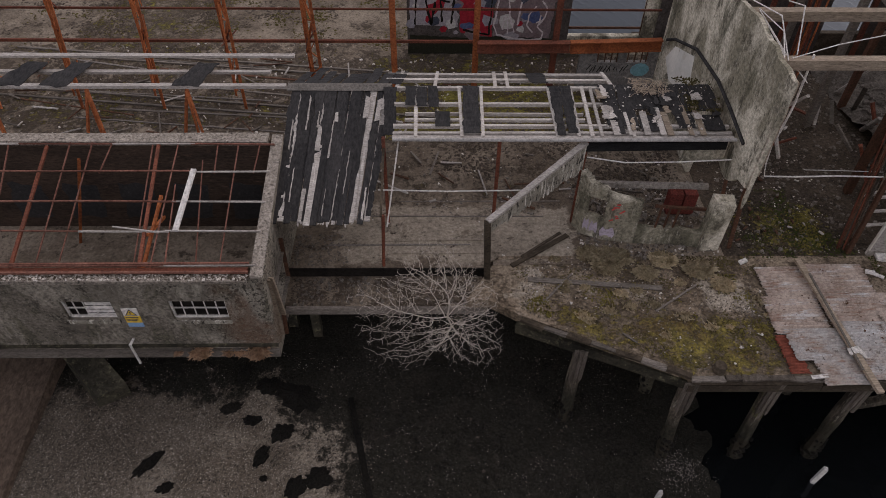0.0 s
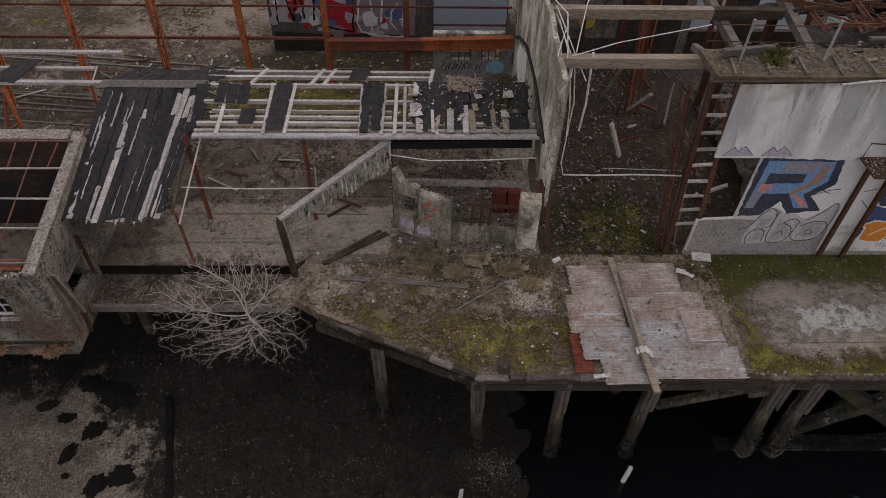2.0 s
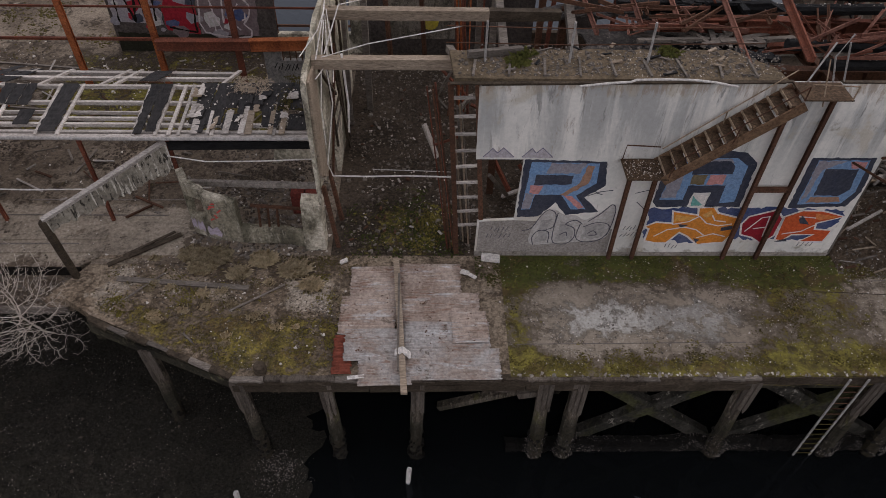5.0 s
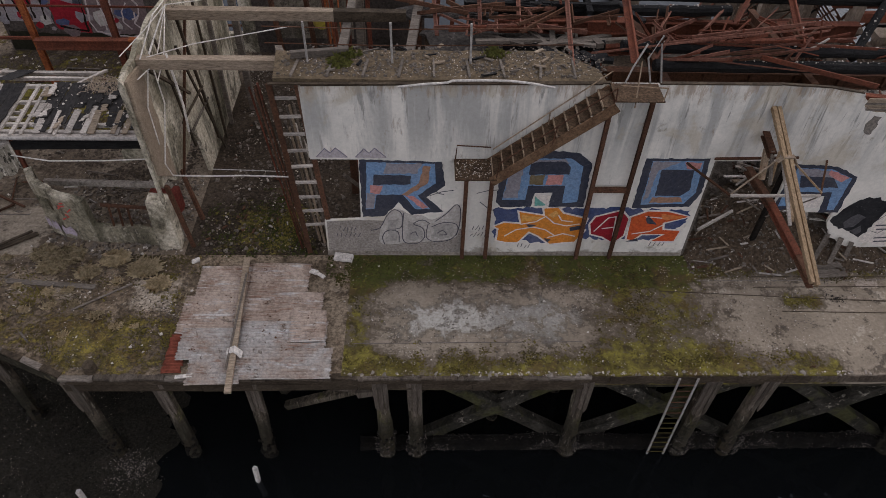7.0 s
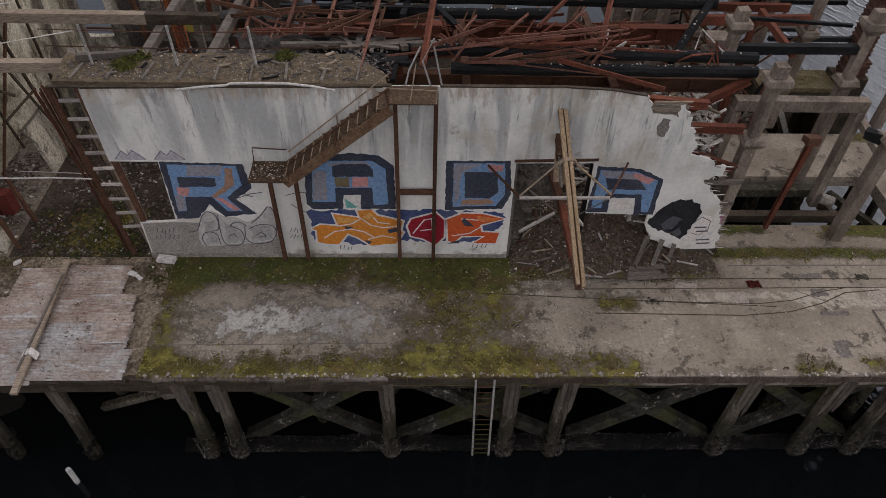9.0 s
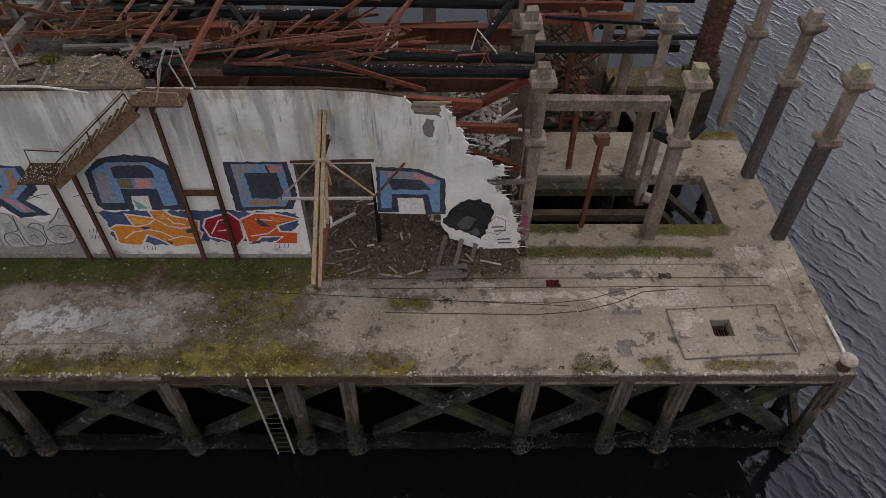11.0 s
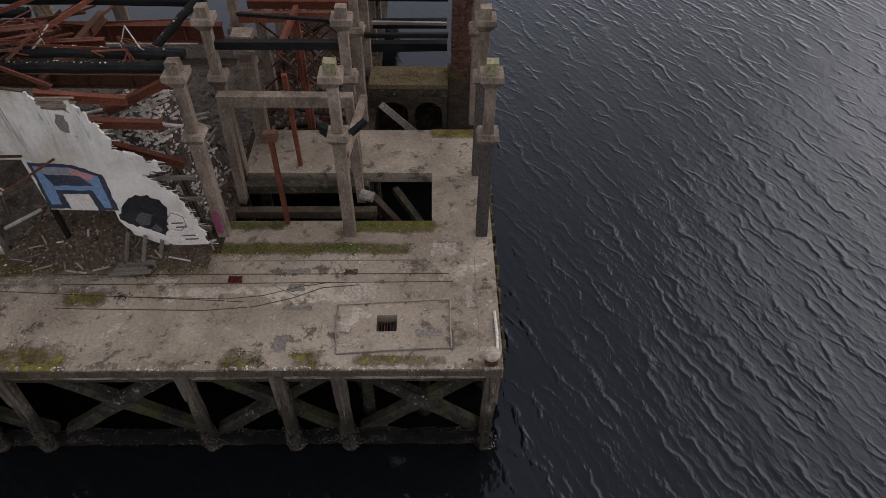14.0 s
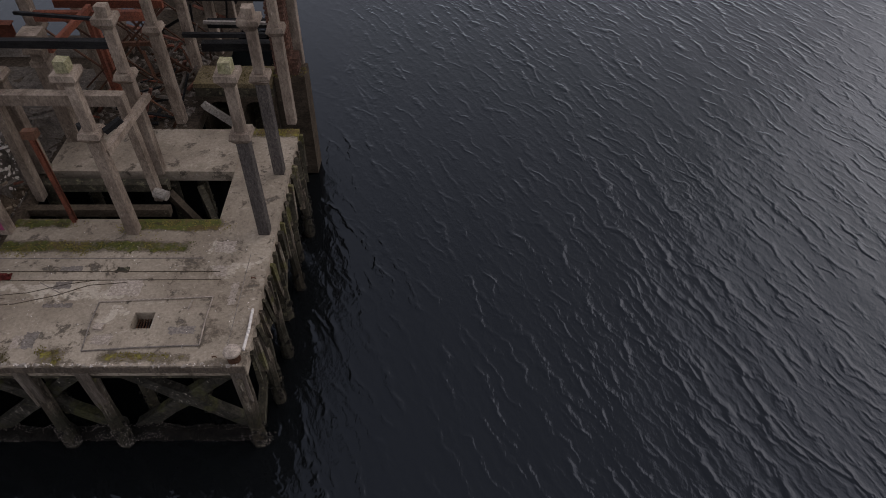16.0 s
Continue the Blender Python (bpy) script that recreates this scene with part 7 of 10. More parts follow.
for x in (1.9, -1.15, 4.2):
    bm = bmesh.new()
    i_beam(bm, (x, 14.7, 0.0), (x, 14.7, 3.0), 0.09, 0.09, 0.025)
    part("steel_post", bm, M_RUST, roof)
bm = bmesh.new()
beam(bm, (-1.2, 12.95, 0.0), (-1.1, 12.7, 2.1), 0.07, 0.07)
part("steel_post", bm, M_RUST, roof)
# moss and straw lying on the felt
mat_sheet("roof_moss", M_MOSS, 6.9, 8.0, 15.5, 17.2, lambda x, y: 0.25 + fnoise(x, y, 1.5, 4), 3.28, 0.06, 0.06, "green moss cushion on the tar roof")
strands("roof_straw", M_TANWOOD, 260, lambda: (U(5.7, 6.6), U(16.3, 17.0), 3.32), 0.06, 0.3, "dead straw and twigs heaped on the roof ridge")

# purlins running on beyond the house
lp = thing("bare_roof_frame", (-8, 18, 2.8), "bare pale roof purlins with scraps of felt over rusty trusses", "roof frame", kind="structure")
for y, z in ((17.1, 3.0), (18.0, 2.9), (18.75, 3.0)):
    bm = bmesh.new()
    beam(bm, (-16, y, z), (-4.0 if y != 18.0 else -4.6, y, z + 0.02), 0.16, 0.08, 0.01)
    part("purlin", bm, M_PALE, lp)
for x in (-12.2, -10.9, -7.2):
    bm = bmesh.new()
    prism(bm, ragged([(x, 17.0), (x + 0.75, 17.0), (x + 1.1, 18.2), (x + 0.45, 18.3)], 0.2, 0.06), lambda u, v, d: (u, v, 3.08 - d + 0.02 * math.sin(u * 5)), 0.02)
    part("felt_scrap", bm, M_TAR, lp)
for x in (-12.5, -9.66, -6.84):
    for a, b in (((x, 17.1, 2.95), (x - 0.3, 16.4, 1.2)), ((x, 17.1, 2.95), (x + 0.5, 16.2, 1.4)), ((x - 0.3, 16.4, 1.2), (x - 0.4, 16.3, 0.0)), ((x - 1.1, 15.9, 0.4), (x + 0.7, 16.4, 1.6)), ((x + 0.3, 16.3, 0.0), (x, 17.0, 2.9))):
        bm = bmesh.new()
        beam(bm, a, b, 0.07, 0.06)
        part("truss_bar", bm, M_RUST_O, lp)

# ---- rusty lattice stanchions and bars of the back aisle ----
for x in (-15.3, -12.48, -9.66, -6.84, -4.02):
    tr = thing("lattice_stanchion", (x, 21.8, 0), "orange rusty lattice stanchion of the roofless shed", "stanchion", "rusty stanchions")
    for a, b, w in (((x - 0.12, 21.7, 0.0), (x - 0.3, 22.3, 5.0), 0.1), ((x + 0.5, 20.4, 0.0), (x - 0.05, 22.4, 5.0), 0.1), ((x + 0.1, 20.9, 0.2), (x - 0.2, 22.4, 4.6), 0.07), ((x + 0.28, 20.6, 0.6), (x - 0.2, 21.9, 1.4), 0.06), ((x - 0.18, 21.8, 1.4), (x + 0.15, 21.6, 2.6), 0.06), ((x + 0.15, 21.6, 2.6), (x - 0.25, 22.1, 3.6), 0.06), ((x - 0.22, 22.0, 2.4), (x + 0.05, 22.2, 3.9), 0.06)):
        bm = bmesh.new()
        angle_iron(bm, a, b, w)
        part("steel_bar", bm, M_RUST_O, tr)
    for i in range(7):
        bm = bmesh.new()
        z = U(0.2, 4.4)
        beam(bm, (x + U(-0.3, 0.3), 21.5 + 0.15 * z + U(-0.4, 0.3), z), (x + U(-0.3, 0.3), 21.6 + 0.15 * z + U(-0.4, 0.3), z + U(0.3, 1.0)), 0.03, 0.03)
        part("loose_bar", bm, (M_RUST_O, M_RUST, M_RUST_P)[i % 3], tr)
    for i in range(9):
        f = i / 9
        p, q = Vector((x - 0.12, 21.7, 0.0)).lerp(Vector((x - 0.3, 22.3, 5.0)), f), Vector((x + 0.5, 20.4, 0.0)).lerp(Vector((x - 0.05, 22.4, 5.0)), f + 0.1)
        bm = bmesh.new()
        beam(bm, p if i % 2 else q, (q if i % 2 else p) + Vector((0, 0, 0.35)), 0.04, 0.035)
        part("lacing_bar", bm, M_RUST_O if i % 3 else M_RUST, tr)
for x in (-1.2, 1.65, 4.4):
    tr = thing("steel_post", (x, 21.8, 0), "orange rusty steel post of the roofless shed", "stanchion", "rusty stanchions")
    bm = bmesh.new()
    i_beam(bm, (x, 21.8, 0), (x, 21.8, 5.0), 0.2, 0.16, 0.03)
    part("shaft", bm, M_RUST_O if x < 2 else M_RUST, tr)
for y, z, r in ((22.0, 1.72, 0.045), (22.3, 2.75, 0.03)):
    bm = bmesh.new()
    beam(bm, (-20, y, z), (5.5 if z < 2 else 8.0, y, z), r * 2, r * 2)
    solo("rusty_rail", bm, M_RUST, "long rusty bar running along the stanchions", "rail", "rusty rails")
bm = bmesh.new()
i_beam(bm, (4.9, 21.6, 1.75), (8.05, 21.6, 1.85), 0.25, 0.4, 0.04)
solo("rusty_girder", bm, M_RUST_O, "orange rusty girder over a low brick wall", "girder")
bm = bmesh.new()
i_beam(bm, (1.7, 21.6, 1.72), (4.88, 21.6, 1.75), 0.22, 0.36, 0.04)
solo("rusty_girder", bm, M_RUST, "rust-brown girder along the stanchions", "girder")
wl = thing("wall_low", (6.8, 21.7, 0), "low grey block wall with barred openings and scrawled paint", "wall", kind="structure")
M_TAGW = surf("tagged_grey_wall", (0.25, 0.25, 0.245), (0.15, 0.15, 0.148), (0.05, 0.05, 0.052), scale=2, fine=20, spots=0.46)
for x0, x1, z0, z1 in ((5.3, 8.05, -0.02, 1.14), (5.3, 5.9, 1.14, 1.5), (6.67, 6.95, 1.14, 1.5), (7.7, 8.05, 1.14, 1.5)):
    bm = bmesh.new()
    box(bm, x0, x1, 21.62, 21.8, z0, z1)
    part("wall_panel", bm, M_TAGW, wl)
for x in (5.95, 6.2, 6.42, 6.62, 7.0, 7.25, 7.48, 7.66):
    bm = bmesh.new()
    beam(bm, (x, 21.66, 1.13), (x, 21.66, 1.52), 0.035, 0.03)
    part("window_bar", bm, M_RUST_D, wl)
bm = bmesh.new()
prism(bm, ragged([(7.5 + 0.34 * math.cos(k * 0.52), 0.86 + 0.26 * math.sin(k * 0.52)) for k in range(12)], 0.1, 0.03), lambda u, v, d: (u, 21.612 + d, v), 0.006)
part("painted_patch", bm, paint("cyan", (0.16, 0.36, 0.42)), wl)
for i in range(12):
    bm = bmesh.new()
    x = 5.6 + i * 0.12
    beam(bm, (x, 21.612, 0.75 + U(0, 0.1)), (x + U(-0.05, 0.15), 21.612, 0.95 + U(0, 0.12)), 0.008, 0.03, 0, (0, 0, 1))
    part("painted_stroke", bm, M_BLACK, wl)

bw = thing("wall_back", (3, 24.2, 0), "low back wall with dark graffiti and open windows to the river", "wall", kind="structure")
for x0, x1, z0, z1 in ((-0.8, 5.0, -0.02, 5.0), (5.0, 5.3, -0.02, 5.0), (8.1, 8.6, -0.02, 5.0), (5.3, 8.1, -0.02, 0.75), (5.3, 8.1, 3.6, 5.0), (12.3, 14.2, -0.02, 5.0), (8.6, 9.4, -0.02, 5.0), (9.4, 12.3, -0.02, 0.6)):
    bm = bmesh.new()
    box(bm, x0, x1, 24.2, 24.45, z0, z1)
    part("wall_panel", bm, M_TALL if 5 < x0 < 8.5 else surf("dark_wall", (0.06, 0.055, 0.05), (0.10, 0.09, 0.085), (0.03, 0.028, 0.026), scale=1.5, fine=16), bw)


def backpaint(poly, m, lv=0, y=24.2):
    bm = bmesh.new()
    prism(bm, ragged(poly, 0.15, 0.03), lambda u, v, d: (u, y - 0.006 - 0.004 * lv + d, v), 0.0035)
    part("painted_shape", bm, m, bw)


backpaint([(1.2, 0.9), (2.4, 0.7), (2.4, 2.3), (1.1, 2.6)], P_CRI)
backpaint([(2.45, 0.7), (4.6, 0.65), (4.7, 2.6), (2.5, 2.5)], paint("plum", (0.14, 0.105, 0.115)), 0)
backpaint([(-0.7, 1.2), (1.1, 1.1), (1.0, 2.6), (-0.7, 2.6)], paint("violet_grey", (0.26, 0.25, 0.28)), 0)
def backstroke(pts, w, m):
    for a, b in zip(pts, pts[1:]):
        dx, dz = b[0] - a[0], b[1] - a[1]
        n = math.hypot(dx, dz)
        ux, uz = -dz / n * w, dx / n * w
        backpaint([(a[0] + ux, a[1] + uz), (b[0] + ux, b[1] + uz), (b[0] - ux, b[1] - uz), (a[0] - ux, a[1] - uz)], m, 1)


for i in range(34):
    x, z, r = U(-0.7, 4.7), U(0.75, 2.5), U(0.1, 0.34)
    backpaint([(x + r * U(0.7, 1.3) * math.cos(k), z + r * U(0.5, 1.2) * math.sin(k)) for k in (0.2, 1.2, 2.3, 3.3, 4.3, 5.4)], (P_CRI, MATS["paint_plum"], P_GREY, P_BLK, P_NAVY, P_SILV, MATS["paint_violet_grey"])[i % 7], 0.2 + 0.02 * i)
backpaint([(-0.78, 0.0), (4.98, 0.0), (4.9, 0.62), (3.0, 0.75), (1.2, 0.66), (-0.7, 0.8)], paint("mould_black", (0.022, 0.022, 0.016), (0.05, 0.055, 0.03), 0.46), 0.3)
# bubble outlines, too worn to read
for pts in ([(2.6, 2.3), (2.55, 1.9), (2.45, 1.2), (2.6, 0.8), (3.2, 0.66), (3.9, 0.6), (4.3, 0.64), (4.35, 0.9), (4.1, 1.15), (4.35, 1.5), (4.4, 1.9), (4.2, 2.15)], [(2.8, 1.0), (2.85, 1.5), (2.95, 1.5), (3.0, 0.85)], [(2.95, 2.3), (3.05, 1.5), (3.25, 0.9)], [(3.35, 1.2), (3.45, 2.1)], [(4.0, 1.95), (3.75, 1.6), (3.7, 1.2), (3.95, 0.9)], [(4.05, 1.3), (4.18, 1.35), (4.2, 1.6)]):
    backstroke(pts, 0.028, paint("lilac", (0.50, 0.46, 0.48)))
for pts in ([(-0.5, 1.2), (-0.45, 2.3)], [(-0.1, 2.2), (0.1, 1.2), (0.25, 2.1)], [(0.5, 1.3), (0.45, 2.2), (0.8, 2.1)], [(0.85, 1.25), (0.95, 2.2)], [(1.3, 1.0), (2.3, 0.8), (2.35, 2.2)]):
    backstroke(pts, 0.035, M_BLACK)
for i in range(5):
    bm = bmesh.new()
    beam(bm, (5.3 + i * 0.7, 24.3, 0.75), (5.3 + i * 0.7, 24.3, 3.6), 0.05, 0.05)
    part("window_bar", bm, M_RUST_D, bw) if i in (0, 4) else bm.free()
bm = bmesh.new()
beam(bm, (5.3, 24.3, 1.05), (8.1, 24.3, 1.05), 0.05, 0.08)
part("window_bar", bm, M_RUST_D, bw)

# ---- harled house over the shore ----
HX0, HX1, HY0, HY1 = -12.5, -3.78, 10.65, 14.8
house = thing("harled_house", (-8, 12.6, -0.9), "roofless harled house with bare rusty roof bars, standing over the shore", "house")


def front_panel(x0, x1, z0, z1, name="front_wall"):
    bm = bmesh.new()
    box(bm, x0, x1, HY0, HY0 + 0.26, z0, z1)
    return part(name, bm, M_HARL, house)


WINS = ((-8.68, -7.48, 0.56, 1.24), (-6.15, -4.79, 0.54, 1.24))
front_panel(HX0, -8.68, -0.9, 1.95)
front_panel(-7.48, -6.15, -0.9, 1.95)
front_panel(-4.79, HX1, -0.9, 1.95)
for x0, x1, z0, z1 in WINS:
    front_panel(x0, x1, -0.9, z0, "window_apron")
    front_panel(x0, x1, z1, 1.95, "window_lintel")
def gable_piece(poly):
    bm = bmesh.new()
    prism(bm, poly, lambda u, v, d: (HX1 - 0.24 + d, u, v), 0.24)
    part("gable_wall", bm, M_HARL, house)


def gable_top(y):
    return 1.96 + (y - HY0 - 0.262) * 0.237


gable_piece([(HY0 + 0.262, -0.9), (HY1, -0.9), (HY1, 0.1), (HY0 + 0.262, 0.1)])
gable_piece([(HY0 + 0.262, 0.1), (11.5, 0.1), (11.5, gable_top(11.5)), (HY0 + 0.262, 1.96)])
gable_piece([(11.5, 0.92), (12.45, 0.92), (12.45, gable_top(12.45)), (11.5, gable_top(11.5))])
gable_piece([(12.45, 0.1), (HY1, 0.1), (HY1, gable_top(HY1)), (12.45, gable_top(12.45))])
gw = thing("gable_window", (HX1, 12, 0.1), "empty window opening with splintered rusty timber trim", "window")
for y0, z0, y1, z1, w, m in ((12.53, 0.02, 12.56, 1.42, 0.13, M_RUST_D), (11.42, -0.2, 11.12, 1.55, 0.16, M_TANWOOD), (11.36, 0.06, 12.5, 0.06, 0.09, M_GREYWOOD), (11.4, 0.96, 12.5, 0.97, 0.08, M_GREYWOOD), (11.33, -0.9, 11.42, -0.2, 0.14, M_RUST_D), (11.08, -0.6, 11.0, 1.6, 0.10, M_TANWOOD)):
    bm = bmesh.new()
    beam(bm, (HX1 + 0.03, y0, z0), (HX1 + 0.03, y1, z1), 0.05, w, 0.015, (1, 0, 0))
    part("trim_board", bm, m, gw)
bm = bmesh.new()
beam(bm, (HX1 - 0.12, HY0 + 0.02, 2.06), (HX1 - 0.12, HY1, 2.98), 0.28, 0.1, 0.025)
part("gable_coping", bm, surf("pale_coping", (0.36, 0.335, 0.295), (0.21, 0.19, 0.165), (0.030, 0.026, 0.022), scale=3.0, fine=26, spots=0.40, bump=0.8, grain=0.5), house)
bm = bmesh.new()
box(bm, HX0, HX1 - 0.31, HY1 - 0.26, HY1, -0.9, 2.86)
part("back_wall", bm, surf("sooty_wall", (0.075, 0.055, 0.042), (0.038, 0.030, 0.025), (0.15, 0.10, 0.075), scale=1.4, fine=18, spots=0.46, squash=(0.5, 1, 1.6)), house)
bm = bmesh.new()
beam(bm, (HX0, HY1 - 0.1, 2.93), (HX1 - 0.34, HY1 - 0.1, 2.93), 0.36, 0.13, 0.02)
part("back_coping", bm, MATS["pale_coping"], house)
for y, z, w in ((HY0 + 0.02, 1.99, 0.2), (HY0 + 0.22, 2.06, 0.12)):
    bm = bmesh.new()
    beam(bm, (HX0, y, z), (HX1 - 0.34, y, z), w, 0.1, 0.01)
    part("wall_plate", bm, MATS["pale_coping"] if w > 0.15 else M_RUST, house)
for y, z in ((HY0 + 0.1, 2.12), (HY0 + 0.3, 2.2)):
    bm = bmesh.new()
    beam(bm, (HX0, y, z), (HX1 - 0.3, y + 0.02, z + 0.01), 0.045, 0.05, 0.006)
    part("wall_rail", bm, M_RUST_P, house)
x = HX0
while x < HX1 - 0.4:
    w = U(0.2, 0.8)
    bm = bmesh.new()
    prism(bm, ragged([(x, 0), (x + w - 0.02, 0), (x + w - U(0.02, 0.1), U(0.06, 0.13)), (x + U(0, 0.1), U(0.05, 0.12))], 0.1, 0.02), lambda u, v, d: (u, HY0 - 0.07 + d, 1.93 + v), 0.2)
    part("coping_stone", bm, MATS["pale_coping"], house)
    x += w
scatter("coping_flakes", M_CHIP, 900, lambda: (U(HX0, HX1 - 0.3), HY0 + U(-0.05, 0.13), 2.045), 0.008, 0.05, 0.4, label="pale flaking mortar on the house's front wall head", category="mortar")
scatter("coping_flakes", M_EDGE, 700, lambda: (U(HX0, HX1 - 0.3), HY0 + U(-0.05, 0.13), 2.045), 0.01, 0.05, 0.4, label="black crumbs on the house's front wall head", category="mortar")
bm = bmesh.new()
box(bm, HX0 + 0.3, HX1 - 0.31, HY0 + 0.27, HY1 - 0.27, -0.95, -0.75)
part("house_floor", bm, surf("house_dirt", (0.030, 0.025, 0.021), (0.055, 0.043, 0.036), (0.12, 0.095, 0.078), scale=2.0, fine=18, spots=0.48, bump=1.0, dist=0.04), house)
bm = bmesh.new()
beam(bm, (HX0, HY0 - 0.04, -0.78), (HX1, HY0 - 0.04, -0.74), 0.12, 0.26, 0.015)
part("base_beam", bm, M_GREYWOOD, house)
bm = bmesh.new()
beam(bm, (HX0, HY0 - 0.02, -0.5), (HX1, HY0 - 0.02, -0.46), 0.08, 0.08, 0.01)
part("base_ledge", bm, M_CONC_D, house)


def roof_line(y):
    return 2.1 + (y - HY0) / (HY1 - HY0) * 0.92


for x0, y0, x1, y1, thick in ((-11.9, 10.9, -12.1, 14.5, 0), (-11.2, 10.9, -11.5, 14.5, 1), (-10.05, 10.9, -10.72, 14.52, 0), (-9.5, 10.9, -9.72, 14.4, 1), (-8.95, 10.9, -9.16, 14.52, 0), (-8.43, 10.9, -8.6, 14.52, 0), (-8.18, 13.55, -8.09, 14.5, 0), (-6.72, 10.9, -7.04, 14.5, 0), (-6.59, 10.9, -6.90, 14.5, 1), (-6.34, 10.9, -6.4, 14.55, 0), (-6.01, 10.9, -6.22, 13.2, 0), (-5.3, 10.88, -5.68, 13.95, 0), (-4.76, 10.9, -4.86, 14.6, 0), (-5.32, 13.55, -5.39, 14.6, 0), (-4.35, 13.55, -4.3, 14.6, 0)):
    bm = bmesh.new()
    beam(bm, (x0, y0, roof_line(y0)), (x1, y1, roof_line(y1)), 0.075 if thick else 0.030, 0.06 if thick else 0.03, 0.004)
    part("roof_bar", bm, M_RUST if thick else M_RUST_P, house)
for y in (10.92, 11.84, 12.68, 13.58, 14.45):
    cuts = [HX0, U(-10.6, -9.8), U(-8.4, -7.6), U(-6.4, -5.4), HX1 - 0.2]
    for x0, x1 in zip(cuts, cuts[1:]):
        bm = bmesh.new()
        beam(bm, (x0 - 0.05, y + U(-0.02, 0.02), roof_line(y) + 0.03), (x1 + 0.05, y + U(-0.02, 0.02), roof_line(y) + 0.03), 0.034, 0.034, 0.006)
        part("roof_lath", bm, M_PALE if RNG.random() < 0.45 else M_RUST_P, house)
bm = bmesh.new()
beam(bm, (-7.43, 11.94, roof_line(11.94) + 0.06), (-6.3, 11.78, roof_line(11.78) + 0.06), 0.035, 0.03, 0.005)
part("roof_lath", bm, M_PALE, house)
for a, b in (((-6.95, 11.0, 1.2), (-6.55, 13.0, 2.5)), ((-6.9, 13.4, 1.4), (-6.6, 11.8, 2.3)), ((-9.9, 13.8, -0.5), (-9.0, 14.3, 2.6))):
    bm = bmesh.new()
    beam(bm, a, b, 0.07, 0.07)
    part("truss_brace", bm, M_RUST_O, house)
sticks("white_plank", M_WHITE, [((-5.93, 11.83, 2.42), (-5.82, 13.6, 2.83), 0.13, 0.06)], "white painted plank lying across the roof bars", "plank")
for (x0, x1, z0, z1), nx in zip(WINS, (5, 5)):
    wn = thing("window_frame", ((x0 + x1) / 2, HY0, z0), "", "")
    wn.parent = house
    wn.matrix_parent_inverse = Matrix.Translation(house.location).inverted()
    y = HY0 + 0.1
    for a, b, w in (((x0, y, z0 + 0.02), (x1, y, z0 + 0.02), 0.05), ((x0, y, z1 - 0.02), (x1, y, z1 - 0.02), 0.05), ((x0 + 0.02, y, z0), (x0 + 0.02, y, z1), 0.05), ((x1 - 0.02, y, z0), (x1 - 0.02, y, z1), 0.05), ((x0, y, (z0 + z1) / 2), (x1, y, (z0 + z1) / 2), 0.03)):
        bm = bmesh.new()
        beam(bm, a, b, w, w)
        part("frame_bar", bm, M_WHITE, house)
    for i in range(1, nx):
        bm = bmesh.new()
        x = x0 + (x1 - x0) * i / nx
        beam(bm, (x, y, z0), (x, y, z1), 0.022, 0.022)
        part("glazing_bar", bm, M_WHITE, house)
    bpy.data.objects.remove(wn)
    bm = bmesh.new()
    box(bm, x0 - 0.05, x1 + 0.05, HY0 - 0.06, HY0 + 0.08, z0 - 0.08, z0 - 0.002)
    part("window_sill", bm, M_DRIP, house, "sill crusted black and white")
# opaque near-black sheets in place of clear panes
for x0, x1, z0, z1 in WINS:
    bm = bmesh.new()
    box(bm, x0 + 0.03, x1 - 0.03, HY0 + 0.17, HY0 + 0.18, z0 + 0.02, z1 - 0.02)
    part("window_glass", bm, M_BLACK, house, "near-black window glass")
for i in range(4):
    bm = bmesh.new()
    box(bm, -8.2 + i * 0.02, -7.5, HY0 + 0.06, HY0 + 0.075, 0.62 + i * 0.14, 0.72 + i * 0.14)
    part("window_board", bm, M_WHITE, house)
# warning sign
sg = thing("warning_sign", (-7.1, HY0, 0.65), "yellow, white and blue warning sign fixed to the harled wall", "sign")
for z0, z1, m in ((0.72, 1.0, M_WHITE), (0.47, 0.717, paint("sign_yellow", (0.60, 0.42, 0.03))), (0.31, 0.467, paint("sign_blue", (0.16, 0.30, 0.52)))):
    bm = bmesh.new()
    box(bm, -7.3, -6.93, HY0 - 0.025, HY0 - 0.004, z0, z1)
    part("sign_panel", bm, m, sg)
bm = bmesh.new()
prism(bm, [(-7.26, 0.75), (-6.97, 0.75), (-7.115, 0.98)], lambda u, v, d: (u, HY0 - 0.03 + d, v), 0.004)
part("triangle", bm, P_BLK, sg)
bm = bmesh.new()
prism(bm, [(-7.22, 0.775), (-7.01, 0.775), (-7.115, 0.94)], lambda u, v, d: (u, HY0 - 0.034 + d, v), 0.0035)
part("triangle_field", bm, MATS["paint_sign_yellow"], sg)
bm = bmesh.new()
box(bm, -7.127, -7.103, HY0 - 0.039, HY0 - 0.035, 0.80, 0.89)
part("mark_bar", bm, P_BLK, sg)
for i in range(3):
    bm = bmesh.new()
    box(bm, -7.27, -6.97 - 0.03 * i, HY0 - 0.029, HY0 - 0.0255, 0.655 - i * 0.06, 0.68 - i * 0.06)
    part("text_bar", bm, P_BLK, sg)
sticks("white_stick", M_WHITE, [((-7.31, 10.56, -0.10), (-7.43, 10.50, -0.28), 0.04, 0.05), ((-7.43, 10.50, -0.26), (-7.40, 10.50, -1.06), 0.04, 0.05)], "white broken stick hanging on the wall", "stick")


